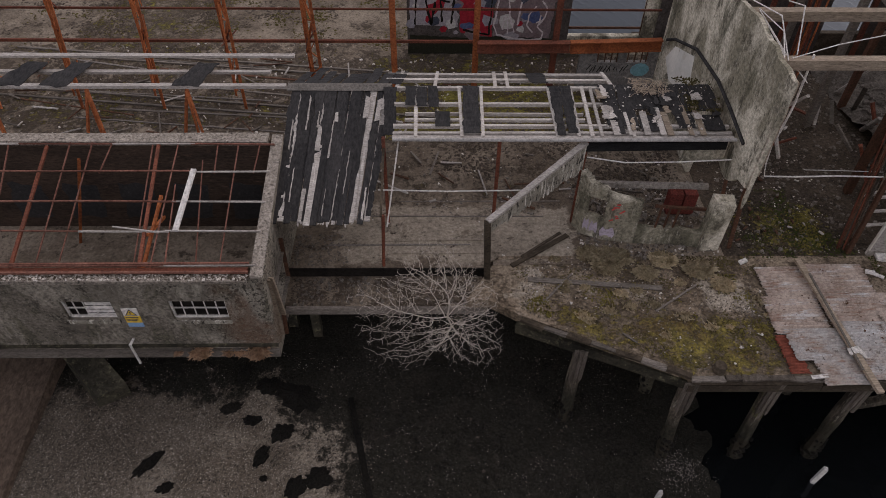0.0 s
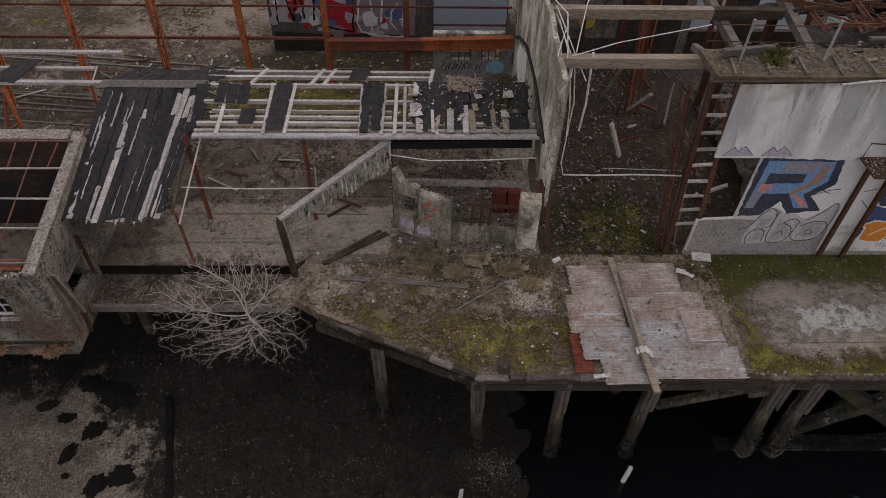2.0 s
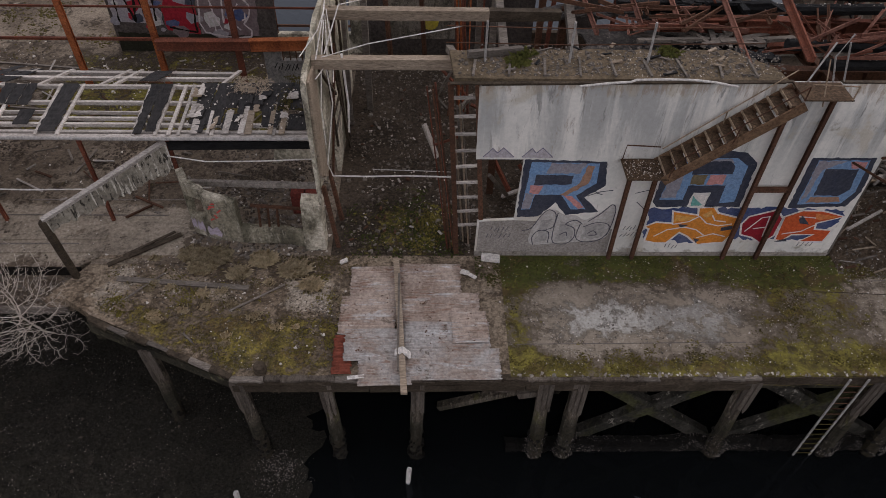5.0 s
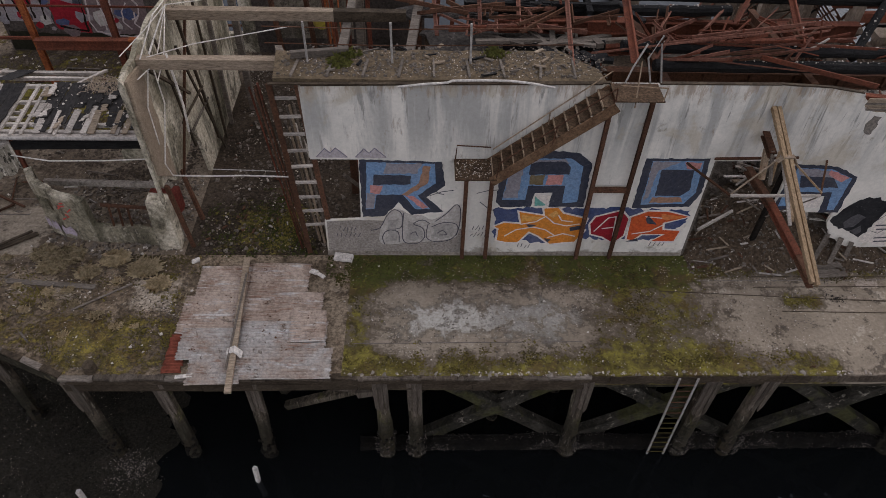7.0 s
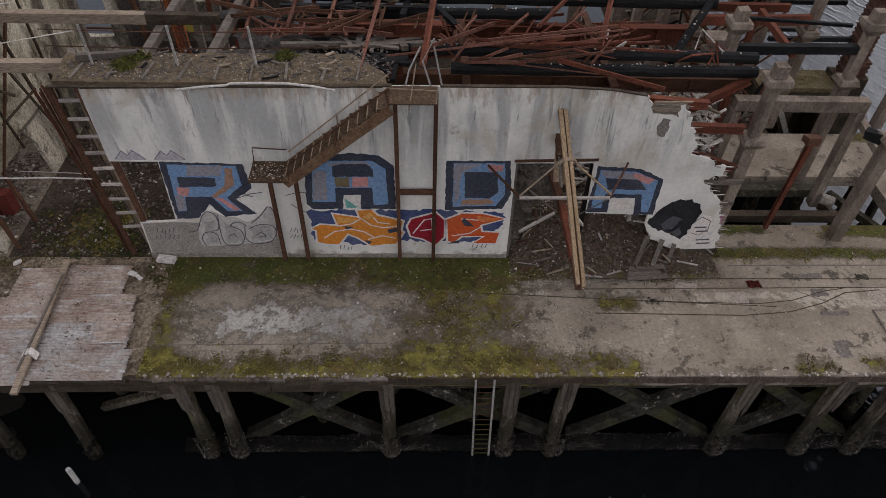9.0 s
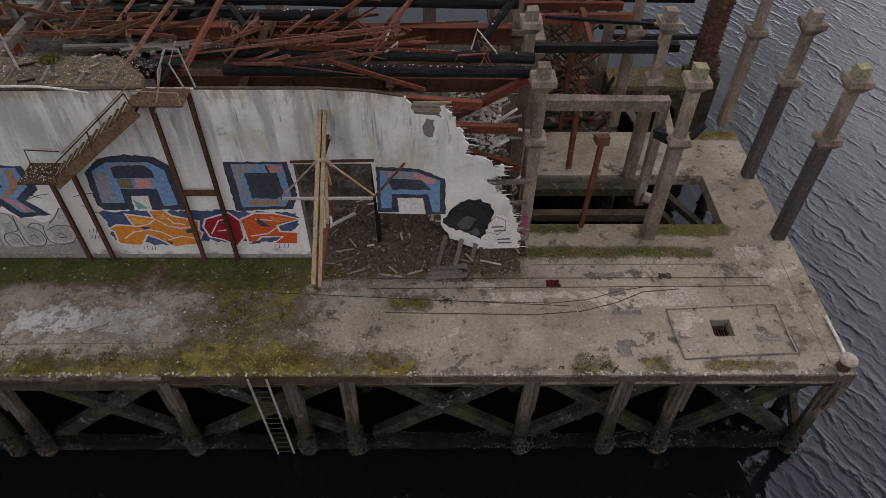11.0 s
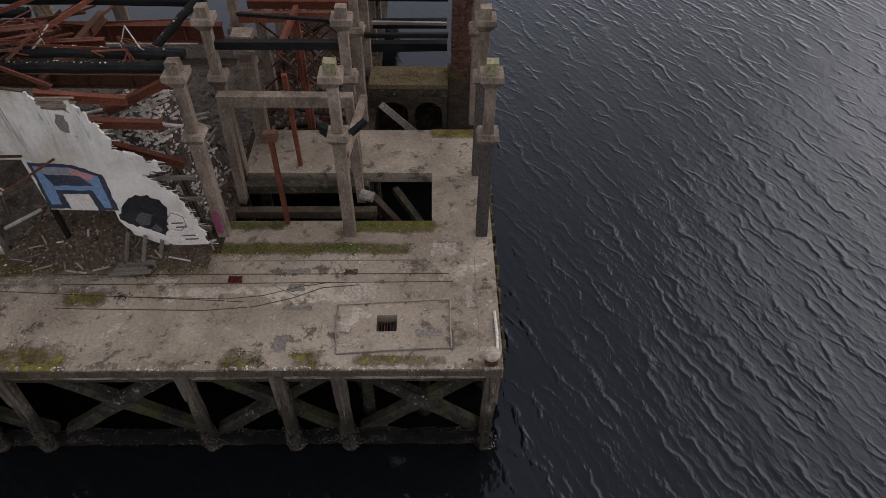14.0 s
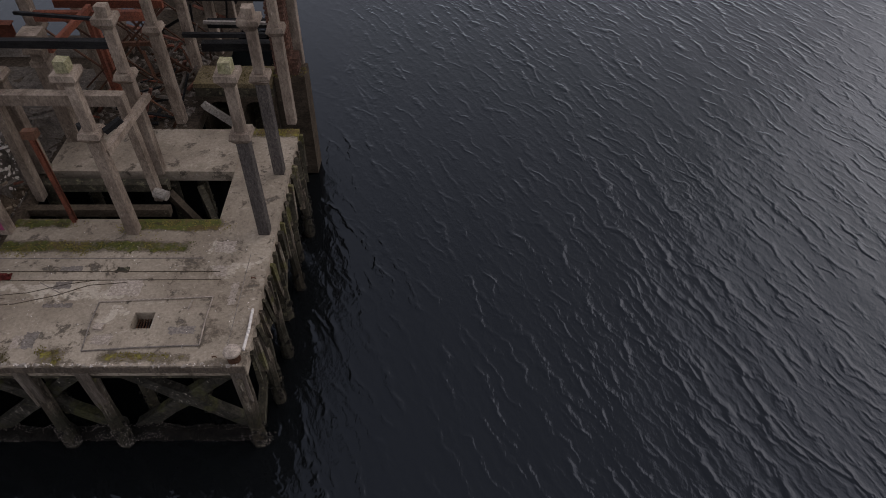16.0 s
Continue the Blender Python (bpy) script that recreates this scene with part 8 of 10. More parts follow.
def tuft(x, y, z, r, n, material, label, name="grass_tuft"):
    bm = bmesh.new()
    for _ in range(n):
        a, l = U(0, math.tau), U(0.3, 0.75) * r
        q, k = U(0, math.tau), r * RNG.random() ** 0.7
        bx, by = x + k * math.cos(q), y + k * 0.8 * math.sin(q)
        w = U(0.0025, 0.0055)
        dx, dy = math.cos(a), math.sin(a)
        mid = (bx + dx * l * 0.35, by + dy * l * 0.35, z + l * 0.6)
        tip = (bx + dx * l * 0.95, by + dy * l * 0.95, z + l * U(0.15, 0.7))
        v = [bm.verts.new(p) for p in ((bx - dy * w, by + dx * w, z - 0.01), (bx + dy * w, by - dx * w, z - 0.01), (mid[0] + dy * w, mid[1] - dx * w, mid[2]), tip, (mid[0] - dy * w, mid[1] + dx * w, mid[2]))]
        bm.faces.new(v)
    return solo(name, bm, material, label, "grass", "dry grass tufts")


M_RUSSET = surf("russet_grass", (0.50, 0.36, 0.25), (0.36, 0.24, 0.15), None, scale=4, fine=30, vary=0.2, deep=0.9)
for x, r in ((-4.3, 0.26), (-4.75, 0.13), (-5.05, 0.14), (-5.75, 0.24), (-6.33, 0.11)):
    tuft(x, 10.50, -0.66, r, int(1500 * r), M_RUSSET, "dry straw tuft on the house's base ledge")
for x, y, r in ((4.9, 12.85, 0.27), (5.2, 13.2, 0.3), (5.9, 12.6, 0.22), (6.5, 13.1, 0.26), (7.4, 12.75, 0.3), (4.5, 13.3, 0.24), (7.9, 12.2, 0.22)):
    tuft(x, y, 0.0, r * 1.25, 700, M_STRAW, "dry straw tuft on the mossy slab")
for i in range(20):
    x, y = U(3.2, 9.0), U(9.9, 13.2)
    if y > 9.75 + max(0, 6.35 - x) * 0.47:
        tuft(x, y, 0.0, U(0.1, 0.22), 110, M_STRAW, "small dry grass tuft on the broken slab")
for x, y, z in ((13.2, 14.4, 5.62), (16.6, 14.5, 5.62), (13.0, 14.0, 5.62)):
    tuft(x, y, z, 0.28, 110, surf("green_weed", (0.10, 0.12, 0.035), (0.15, 0.15, 0.05), None, scale=4), "green weed tuft on the roof ledge")

# concrete ramp and props below the house
bm = bmesh.new()
hexa(bm, [(-16, 6.0, -4.2), (-10.5, 6.0, -4.2), (-10.5, 13.5, -4.2), (-16, 13.5, -4.2), (-16, 6.0, -2.2), (-10.75, 6.0, -3.3), (-10.9, 12.4, -3.0), (-16, 13.5, -1.2)])
solo("shore_ramp", bm, surf("ramp_concrete", (0.115, 0.09, 0.07), (0.07, 0.054, 0.042), (0.19, 0.165, 0.135), scale=0.7, fine=14, spots=0.5, squash=(1.5, 0.7, 1), bump=0.5), "dark sloping concrete ramp beside the house", "ramp")
bm = bmesh.new()
hexa(bm, [(-9.3, 10.6, -3.4), (-8.5, 11.0, -3.4), (-9.6, 12.0, -3.4), (-10.3, 11.6, -3.4), (-9.2, 10.62, -2.9), (-8.5, 11.05, -2.85), (-9.6, 12.0, -2.3), (-10.3, 11.6, -2.35)])
solo("concrete_block", bm, M_CONC_D, "tilted dark concrete block on the shore", "block")
for x in (-4.2, -7.0, -10.0):
    bm = bmesh.new()
    beam(bm, (x, 13.6, -3.6), (x, 13.6, -0.92), 0.3, 0.3)
    solo("house_prop", bm, M_CONC_D, "dark concrete prop under the house", "prop", "props under the house")
for a, b in (((-3.5, 12.2, -0.75), (1.6, 12.2, -0.75)), ((-1.35, 13.2, -0.6), (-1.35, 13.2, -3.7)), ((0.9, 13.2, -0.6), (0.9, 13.2, -3.9)), ((-3.4, 13.2, -0.6), (-3.4, 13.2, -3.6))):
    bm = bmesh.new()
    beam(bm, a, b, 0.24, 0.28, 0.01)
    solo("ledge_prop", bm, M_CONC_D, "dark timber prop under the shed ledge", "prop", "props under the ledge")
sticks("shore_timber", M_WEED, [((-1.4, 7.6, -3.5), (-2.2, 10.8, -3.3), 0.18, 0.14)], "black waterlogged timber on the shore", "timber")

# ---- bare bush at the ledge ----
bush = thing("bare_bush", (0.85, 11.8, -0.4), "leafless pale-twigged bush growing from the ledge", "bush")
buds = []
while len(buds) < 2300:
    v = np.array([RNG.gauss(0, 1), RNG.gauss(0, 1), RNG.gauss(0, 1)])
    v /= np.linalg.norm(v)
    v *= RNG.uniform(0.25, 1.0) ** 0.6 * (1 + 0.22 * math.sin(5 * v[0] + 3 * v[2]))
    p = np.array([0.28, 11.30, 0.15]) + v * np.array([1.95, 1.35, 1.75])
    if p[2] > 0.05 or p[1] < 11.68:
        buds.append(p)
buds = np.array(buds)
stem = [np.array(p) for p in ((0.85, 11.60, -1.30), (0.75, 11.45, -1.0), (0.62, 11.36, -0.6), (0.52, 11.32, -0.2))]
parent = [-1, 0, 1, 2]
for _ in range(80):
    nodes = np.array(stem)
    gap = np.linalg.norm(buds[:, None, :] - nodes[None, :, :], axis=2)
    near, how = gap.argmin(axis=1), gap.min(axis=1)
    buds, near, how = buds[how > 0.075], near[how > 0.075], how[how > 0.075]
    pulls = {}
    for b, k, h in zip(buds, near, how):
        if h < 1.6:
            pulls.setdefault(int(k), []).append((b - nodes[k]) / h)
    if not pulls:
        break
    for k, vs in pulls.items():
        v = sum(vs) + np.array([U(-0.35, 0.35), U(-0.35, 0.35), U(-0.35, 0.35)])
        v /= np.linalg.norm(v) + 1e-6
        p = nodes[k] + v * 0.07
        if np.linalg.norm(nodes - p, axis=1).min() > 0.038:
            stem.append(p)
            parent.append(k)
tips = [0] * len(stem)
for k in range(len(stem) - 1, 0, -1):
    tips[k] = max(tips[k], 1)
    tips[parent[k]] += tips[k]
kids = {}
for k in range(1, len(stem)):
    kids.setdefault(parent[k], []).append(k)
bm, trunk_bm = bmesh.new(), bmesh.new()
heads = [(0, k) for k in kids[0]]
while heads:
    a, k = heads.pop()
    line = [a, k]
    while k in kids:
        ways = sorted(kids[k], key=lambda c: -tips[c])
        heads += [(k, c) for c in ways[1:]]
        k = ways[0]
        line.append(k)
    r0, r1 = min(0.026, 0.0040 * tips[line[1]] ** 0.30), 0.0036
    tube(trunk_bm if a == 0 else bm, [Vector(stem[c]) + Vector((U(-0.012, 0.012), U(-0.012, 0.012), U(-0.012, 0.012))) for c in line], r0, 4 if r0 > 0.012 else 3, r1)
part("crown", bm, M_TWIG, bush)
part("trunk", trunk_bm, M_TWIG, bush)

# ---- concrete columns ----
# lower east shafts: wet black concrete, with their shade put into the colour too
M_DARKCOL = surf("dark_column_concrete", (0.085, 0.080, 0.078), (0.14, 0.13, 0.122), (0.30, 0.285, 0.26), scale=1.6, fine=20, spots=0.52, squash=(1.5, 1.5, 0.6), bump=0.5, deep=0.62, grain=0.5)


def column(x, y, z0, base_dark):
    ob = thing("concrete_column", (x, y, z0), "tall square concrete column with collar and flared head", "column", "columns of the lost hall")
    for name, a, b, w in (("shaft", z0, 3.4, 0.34), ("upper_shaft", 3.72, 5.1, 0.28)):
        bm = bmesh.new()
        box(bm, x - w / 2, x + w / 2, y - w / 2, y + w / 2, a, b, 0.006)
        bmesh.ops.bevel(bm, geom=bm.edges[:], offset=0.02, segments=1, affect="EDGES")
        part(name, bm, M_DARKCOL if x > 36 and name == "shaft" and y < 18 else M_COLUMN, ob)
    for name, z, h, w0, w1 in (("collar", 3.4, 0.18, 0.36, 0.6), ("collar", 3.58, 0.14, 0.58, 0.5), ("capital", 5.08, 0.22, 0.3, 0.56), ("capital", 5.3, 0.16, 0.6, 0.58), ("cap_block", 5.46, 0.3, 0.32, 0.3)):
        bm = bmesh.new()
        c = [(x + i * w0 / 2, y + j * w0 / 2, z) for i, j in ((-1, -1), (1, -1), (1, 1), (-1, 1))] + [(x + i * w1 / 2, y + j * w1 / 2, z + h - 0.002) for i, j in ((-1, -1), (1, -1), (1, 1), (-1, 1))]
        hexa(bm, [tuple(a + U(-0.012, 0.012) for a in p) for p in c])
        part(name, bm, surf("lichen_cap", (0.34, 0.325, 0.23), (0.22, 0.225, 0.12), (0.42, 0.40, 0.36), scale=4, fine=24, spots=0.5) if name == "cap_block" and base_dark else M_COLUMN, ob)
    return ob


for x in (28.44, 32.18, 36.1):
    for y in (14.17, 17.0, 19.83, 22.66, 25.5):
        if not (x > 36 and y > 23):
            column(x, y, -0.02 if y < 20 else -3.9, (x > 30 and y < 15))
bm = bmesh.new()
box(bm, 28.33, 28.5, 13.985, 13.992, 0.2, 1.0)
solo("painted_patch", bm, paint("magenta", (0.30, 0.07, 0.16), (0.25, 0.2, 0.2), 0.5), "faded magenta paint at a column's foot", "paint")

# portal frame, beams in the floor opening
pf = thing("portal_frame", (30.6, 16.0, 0), "grey concrete portal frame behind the columns", "frame")
for a, b, w, h in (((28.62, 16.0, 3.47), (32.42, 16.0, 3.45), 0.3, 0.36), ((32.3, 16.0, 3.26), (32.36, 16.0, -0.3), 0.24, 0.3), ((28.72, 16.0, 3.28), (28.6, 16.0, -0.3), 0.24, 0.34)):
    bm = bmesh.new()
    beam(bm, a, b, w, h, 0.008)
    part("beam" if a[2] == 3.47 else "leg", bm, M_COLUMN, pf)
for a, b, w, h, m in (((28.5, 15.35, -0.25), (32.9, 15.35, -0.25), 0.25, 0.28, M_EDGE), ((28.5, 16.4, -0.1), (32.6, 16.4, -0.1), 0.3, 0.3, M_CONC_D), ((28.5, 14.95, -0.75), (34.6, 14.95, -0.75), 0.25, 0.25, M_CONC_D), ((32.6, 16.2, -0.25), (34.2, 15.2, -1.6), 0.22, 0.28, M_EDGE), ((33.4, 16.85, -0.6), (34.5, 14.8, -0.6), 0.2, 0.22, M_CONC_D)):
    bm = bmesh.new()
    beam(bm, a, b, w, h, 0.012)
    solo("floor_beam", bm, m, "bare concrete floor beam in the deck opening", "beam", "bare floor beams")
bm = bmesh.new()
tube(bm, [(32.38, 15.8, 0.14), (32.78, 15.7, 0.06)], 0.17, 10)
solo("pipe_stub", bm, M_CONC, "round concrete pipe stub at the frame's foot", "pipe")
rp = thing("rusty_prop", (30.45, 14.5, 0), "bright rusty steel prop standing at the deck opening", "post")
bm = bmesh.new()
i_beam(bm, (30.26, 14.6, -0.05), (30.3, 14.5, 3.2), 0.13, 0.13, 0.03)
part("shaft", bm, M_RUST, rp)
bm = bmesh.new()
box(bm, 30.12, 30.5, 14.38, 14.64, 3.2, 3.42, 0.03)
part("head", bm, M_RUST_D, rp)
for a, b, w, m in (((32.0, 14.25, 3.55), (31.7, 14.6, 3.5), 0.25, M_CHAR), ((32.5, 14.2, 3.6), (32.9, 14.5, 3.8), 0.14, M_CHAR), ((27.4, 14.0, 0.0), (27.0, 14.1, 3.2), 0.09, M_GREYWOOD), ((28.0, 13.9, 0.0), (27.6, 14.1, 3.3), 0.1, M_GREYWOOD), ((30.28, 17.36, 0.0), (30.22, 17.5, 3.35), 0.15, M_RUST), ((30.3, 19.6, -0.5), (30.26, 19.7, 4.0), 0.14, M_RUST), ((27.75, 13.75, 0.0), (27.2, 13.9, 3.0), 0.12, M_GREYWOOD), ((28.15, 13.85, 0.0), (27.8, 14.0, 2.7), 0.1, M_EDGE)):
    sticks("leaning_bar", m, [(a, b, w, w)], "loose bar standing among the columns", "bar", "loose bars")
for a, b, w, h, m in (((28.5, 19.8, 4.0), (32.1, 19.8, 4.05), 0.18, 0.3, M_RUST), ((28.5, 17.0, 4.6), (32.1, 17.0, 4.6), 0.2, 0.24, M_CHAR), ((30.3, 17.0, 4.4), (30.4, 19.8, 4.3), 0.14, 0.2, M_RUST), ((28.6, 22.6, 4.2), (32.1, 22.6, 4.2), 0.25, 0.3, M_COLUMN), ((28.5, 19.83, 5.2), (32.1, 19.83, 5.2), 0.25, 0.3, M_COLUMN), ((32.2, 22.0, 2.2), (35.2, 22.0, 2.2), 0.14, 0.16, M_CHAR), ((32.2, 23.2, 3.0), (35.2, 23.2, 3.0), 0.14, 0.16, M_CHAR), ((32.2, 24.6, 3.2), (35.2, 24.6, 3.2), 0.14, 0.16, M_GREYWOOD), ((29.0, 18.2, 4.9), (32.0, 17.6, 5.0), 0.1, 0.1, M_CHAR), ((32.3, 14.2, 2.9), (32.6, 17.0, 2.9), 0.2, 0.2, M_COLUMN)):
    bm = bmesh.new()
    beam(bm, a, b, w, h, 0.008)
    solo("tie_beam", bm, m, "beam left standing between the columns", "beam", "tie beams")
for z0, z1 in ((0.3, 3.6), (3.6, 0.3)):
    sticks("bracing_rod", M_RUST_D, [((28.7, 19.75, z0), (32.0, 19.75, z1), 0.05, 0.05), ((28.7, 22.5, z0), (32.0, 22.5, z1), 0.05, 0.05)], "rusty cross bracing between columns", "rod", "bracing rods")

# brick pier at the far corner
bp = thing("brick_pier", (35.8, 22.1, 0), "broken brick pier on a mossy concrete base", "pier")
bm = bmesh.new()
box(bm, 35.22, 36.4, 21.7, 22.6, -3.9, 0.75, 0.02)
part("base", bm, M_EDGE, bp)
brick_me = None
for k in range(44):
    z = 0.76 + k * 0.085
    taper = 0.0 if k < 30 else (k - 30) * 0.03
    for i in range(4 if k < 8 else 3):
        if k > 34 and RNG.random() < (k - 34) * 0.09:
            continue
        x = 35.32 + taper * 0.5 + i * 0.215 + (0.05 if k % 2 else 0)
        if x > 36.25:
            continue
        if brick_me is None:
            bm = bmesh.new()
            box(bm, 0, 0.2, 0, 0.6, 0, 0.075, 0.004)
            b0 = part("brick", bm, M_BRICK, bp)
            brick_me = b0.data
            b0.matrix_basis = Matrix.Translation((x, 21.72, z))
        else:
            b1 = new("brick", brick_me)
            b1.parent = bp
            b1.matrix_parent_inverse = Matrix.Translation(bp.location).inverted()
            b1.matrix_basis = Matrix.Translation((x + U(-0.006, 0.006), 21.72 + U(-0.012, 0.012), z))
for x0, x1, z0, z1 in ((32.3, 32.5, -3.9, 0.0), (33.7, 33.95, -3.9, 0.0), (35.0, 35.2, -3.9, 0.0)):
    bm = bmesh.new()
    box(bm, x0, x1, 21.45, 22.6, z0, z1, 0.01)
    part("arch_leg", bm, M_EDGE, bp)

bm = bmesh.new()
box(bm, 32.3, 35.2, 21.44, 22.6, 0.0, 0.376)
part("slab_beam", bm, M_CONC_D, bp)
# near-black panel added behind the arches so that their openings look shaded
bm = bmesh.new()
box(bm, 32.3, 35.2, 22.55, 22.68, -3.9, -0.004)
part("back_panel", bm, M_CONC_D, bp)
for x0, x1 in ((32.5, 33.7), (33.95, 35.0)):
    bm = bmesh.new()
    n = 10
    arch = [((x0 + x1) / 2 - (x1 - x0) / 2 * math.cos(k * math.pi / n), -0.75 + 0.5 * math.sin(k * math.pi / n)) for k in range(n + 1)]
    prism(bm, [(x0, 0.0)] + arch + [(x1, 0.0)], lambda u, v, d: (u, 21.47 + d, v), 0.3)
    part("arch_spandrel", bm, M_EDGE, bp)
sticks("fallen_beam", M_CONC, [((32.8, 20.6, 0.2), (34.0, 21.3, -1.6), 0.22, 0.26)], "concrete beam fallen against the arches", "beam")
scatter("sunken_litter", M_RUBBLE, 700, lambda: (U(28.7, 32.1), U(19.5, 26.5), -0.5), 0.04, 0.22, label="dark rubble on the sunken floor", category="rubble")
for i in range(40):
    x, y = U(28.8, 31.8), U(19.6, 26.0)
    a, l = U(0, math.tau), U(0.5, 1.8)
    sticks("sunken_bar", (M_RUST_D, M_CHAR, M_RUST, M_GREYWOOD)[i % 4], [((x, y, -0.42), (max(28.6, min(32.2, x + l * math.cos(a))), y + l * 0.6 * math.sin(a), U(-0.4, 0.3)), U(0.04, 0.12), U(0.04, 0.1))], "bar fallen on the sunken floor", "bar", "fallen bars")
for a, b, w, h, m in (((28.5, 21.3, 3.7), (32.1, 21.3, 3.7), 0.16, 0.26, M_RUST), ((28.5, 20.6, 2.5), (32.1, 20.7, 2.6), 0.1, 0.14, M_RUST_D), ((28.5, 24.2, 3.4), (32.1, 24.2, 3.4), 0.2, 0.3, M_RUST_D), ((30.35, 19.9, -0.5), (30.35, 19.9, 4.0), 0.14, 0.16, M_RUST), ((28.6, 20.4, 4.75), (32.0, 20.2, 4.7), 0.12, 0.14, M_CHAR), ((28.6, 20.7, 4.8), (31.0, 20.6, 4.8), 0.14, 0.14, M_CHAR)):
    bm = bmesh.new()
    beam(bm, a, b, w, h, 0.008)
    solo("tie_beam", bm, m, "beam left standing between the columns", "beam", "tie beams")
# far bays of the columned hall: black beams, girders and more columns
for x in (28.44, 32.18):
    for y in (28.3, 31.2, 34.0):
        column(x, y, -0.5, False)
for i in range(26):
    y, z = 22.0 + 0.62 * i, RNG.choice((2.2, 3.0, 3.5, 4.1, 4.5))
    bm = bmesh.new()
    if i % 3:
        beam(bm, (28.4, y, z), (32.3, y + U(-0.3, 0.3), z + U(-0.15, 0.15)), U(0.14, 0.3), U(0.16, 0.34), 0.012)
    else:
        i_beam(bm, (28.4, y, z), (32.3, y, z), 0.2, U(0.25, 0.4), 0.03)
    solo("tie_beam", bm, (M_RUST, M_CHAR, M_EDGE)[i % 3], "beam left standing between the far columns", "beam", "far tie beams")
for i in range(9):
    y = 21.0 + 1.5 * i
    sticks("bracing_rod", M_RUST_D, [((28.6, y, 0.2 + U(0, 0.6)), (32.0, y + 0.2, 3.6), 0.05, 0.05), ((32.0, y + 0.1, 0.2), (28.6, y, 3.4), 0.05, 0.05)], "rusty cross bracing between columns", "rod", "bracing rods")
for i in range(70):
    x, y = U(28.5, 32.2), U(19.6, 34.0)
    a, l = U(0, math.tau), U(0.6, 2.2)
    sticks("sunken_bar", (M_RUST_D, M_CHAR, M_RUST_P, M_GREYWOOD, M_EDGE)[i % 5], [((x, y, -0.42), (max(28.5, min(32.3, x + l * math.cos(a))), y + l * 0.6 * math.sin(a), U(-0.4, 1.2)), U(0.05, 0.14), U(0.04, 0.12))], "bar fallen on the sunken floor", "bar", "fallen bars")
# black beams over the water beside the pier, with a pale ladder frame on them
for y, z, m in ((23.4, 1.0, M_CHAR), (24.1, 1.6, M_PALE), (24.6, 1.3, M_CHAR), (25.4, 2.0, M_CHAR), (26.3, 2.3, M_EDGE), (27.2, 2.2, M_CHAR), (28.2, 2.8, M_CHAR), (29.4, 2.6, M_EDGE)):
    bm = bmesh.new()
    beam(bm, (32.3, y, z), (35.2, y + U(-0.1, 0.1), z + U(-0.05, 0.05)), 0.1 if m is M_PALE else U(0.2, 0.34), 0.1 if m is M_PALE else U(0.2, 0.34), 0.015)
    solo("tie_beam", bm, m, "beam left standing over the water", "beam", "far tie beams")
lf = thing("ladder_frame", (34.2, 26.5, 2.6), "pale weathered timber ladder frame lying on black beams", "ladder")
for x in (33.6, 34.8):
    bm = bmesh.new()
    beam(bm, (x, 25.2, 2.3), (x, 30.0, 3.2), 0.1, 0.08, 0.01)
    part("stile", bm, M_PALE, lf)
for i in range(7):
    y = 25.5 + i * 0.7
    bm = bmesh.new()
    beam(bm, (33.6, y, 2.36 + 0.187 * (y - 25.2)), (34.8, y, 2.36 + 0.187 * (y - 25.2)), 0.08, 0.05, 0.008)
    part("rung", bm, M_PALE, lf)
# stout broken column between the rows
sc = thing("stout_column", (28.85, 18.75, 0), "stout broken concrete column with a heavy worn collar", "column")
for name, z0, z1, w in (("shaft", -0.5, 2.95, 0.42), ("collar", 2.95, 3.12, 0.56), ("upper_shaft", 3.12, 3.42, 0.4), ("collar", 3.42, 3.58, 0.62), ("neck", 3.58, 3.82, 0.38), ("head", 3.82, 4.02, 0.6)):
    bm = bmesh.new()
    box(bm, 28.85 - w / 2, 28.85 + w / 2, 18.75 - w / 2, 18.75 + w / 2, z0, z1, 0.03)
    part(name, bm, M_COLUMN, sc)

# ---- collapsed roof over the hall ----
for a, b, r in (((19.9, 15.45, 5.35), (28.35, 15.25, 5.3), 0.15), ((20.6, 14.8, 5.2), (28.25, 14.85, 5.15), 0.15), ((16.8, 18.3, 5.35), (28.2, 18.2, 5.3), 0.16), ((17.0, 17.6, 5.2), (23.4, 17.65, 5.2), 0.15), ((19.0, 21.6, 5.0), (28.2, 21.5, 5.0), 0.16), ((26.7, 16.6, 4.4), (28.3, 18.5, 5.6), 0.12), ((17.0, 16.0, 5.0), (19.6, 15.9, 5.1), 0.13)):
    bm = bmesh.new()
    va, vb = Vector(a), Vector(b)
    n = 18
    pts = [va.lerp(vb, i / n) + Vector((0, U(-0.012, 0.012), U(-0.014, 0.014))) for i in range(n + 1)]
    tube(bm, pts, r, 9)
    scatter("ash_flakes", M_CHIP, int((vb - va).length * 11), lambda: (lambda p: (p.x, p.y + U(-0.06, 0.06), p.z + r * 0.97))(va.lerp(vb, round(RNG.random() * 7) / 7 * 0.85 + 0.15 * RNG.random())), 0.006, 0.045, 0.4, label="white ash flaking on a charred beam", category="ash")
    solo("charred_beam", bm, M_CHAR, "round charred black timber beam over the hall", "beam", "charred beams")
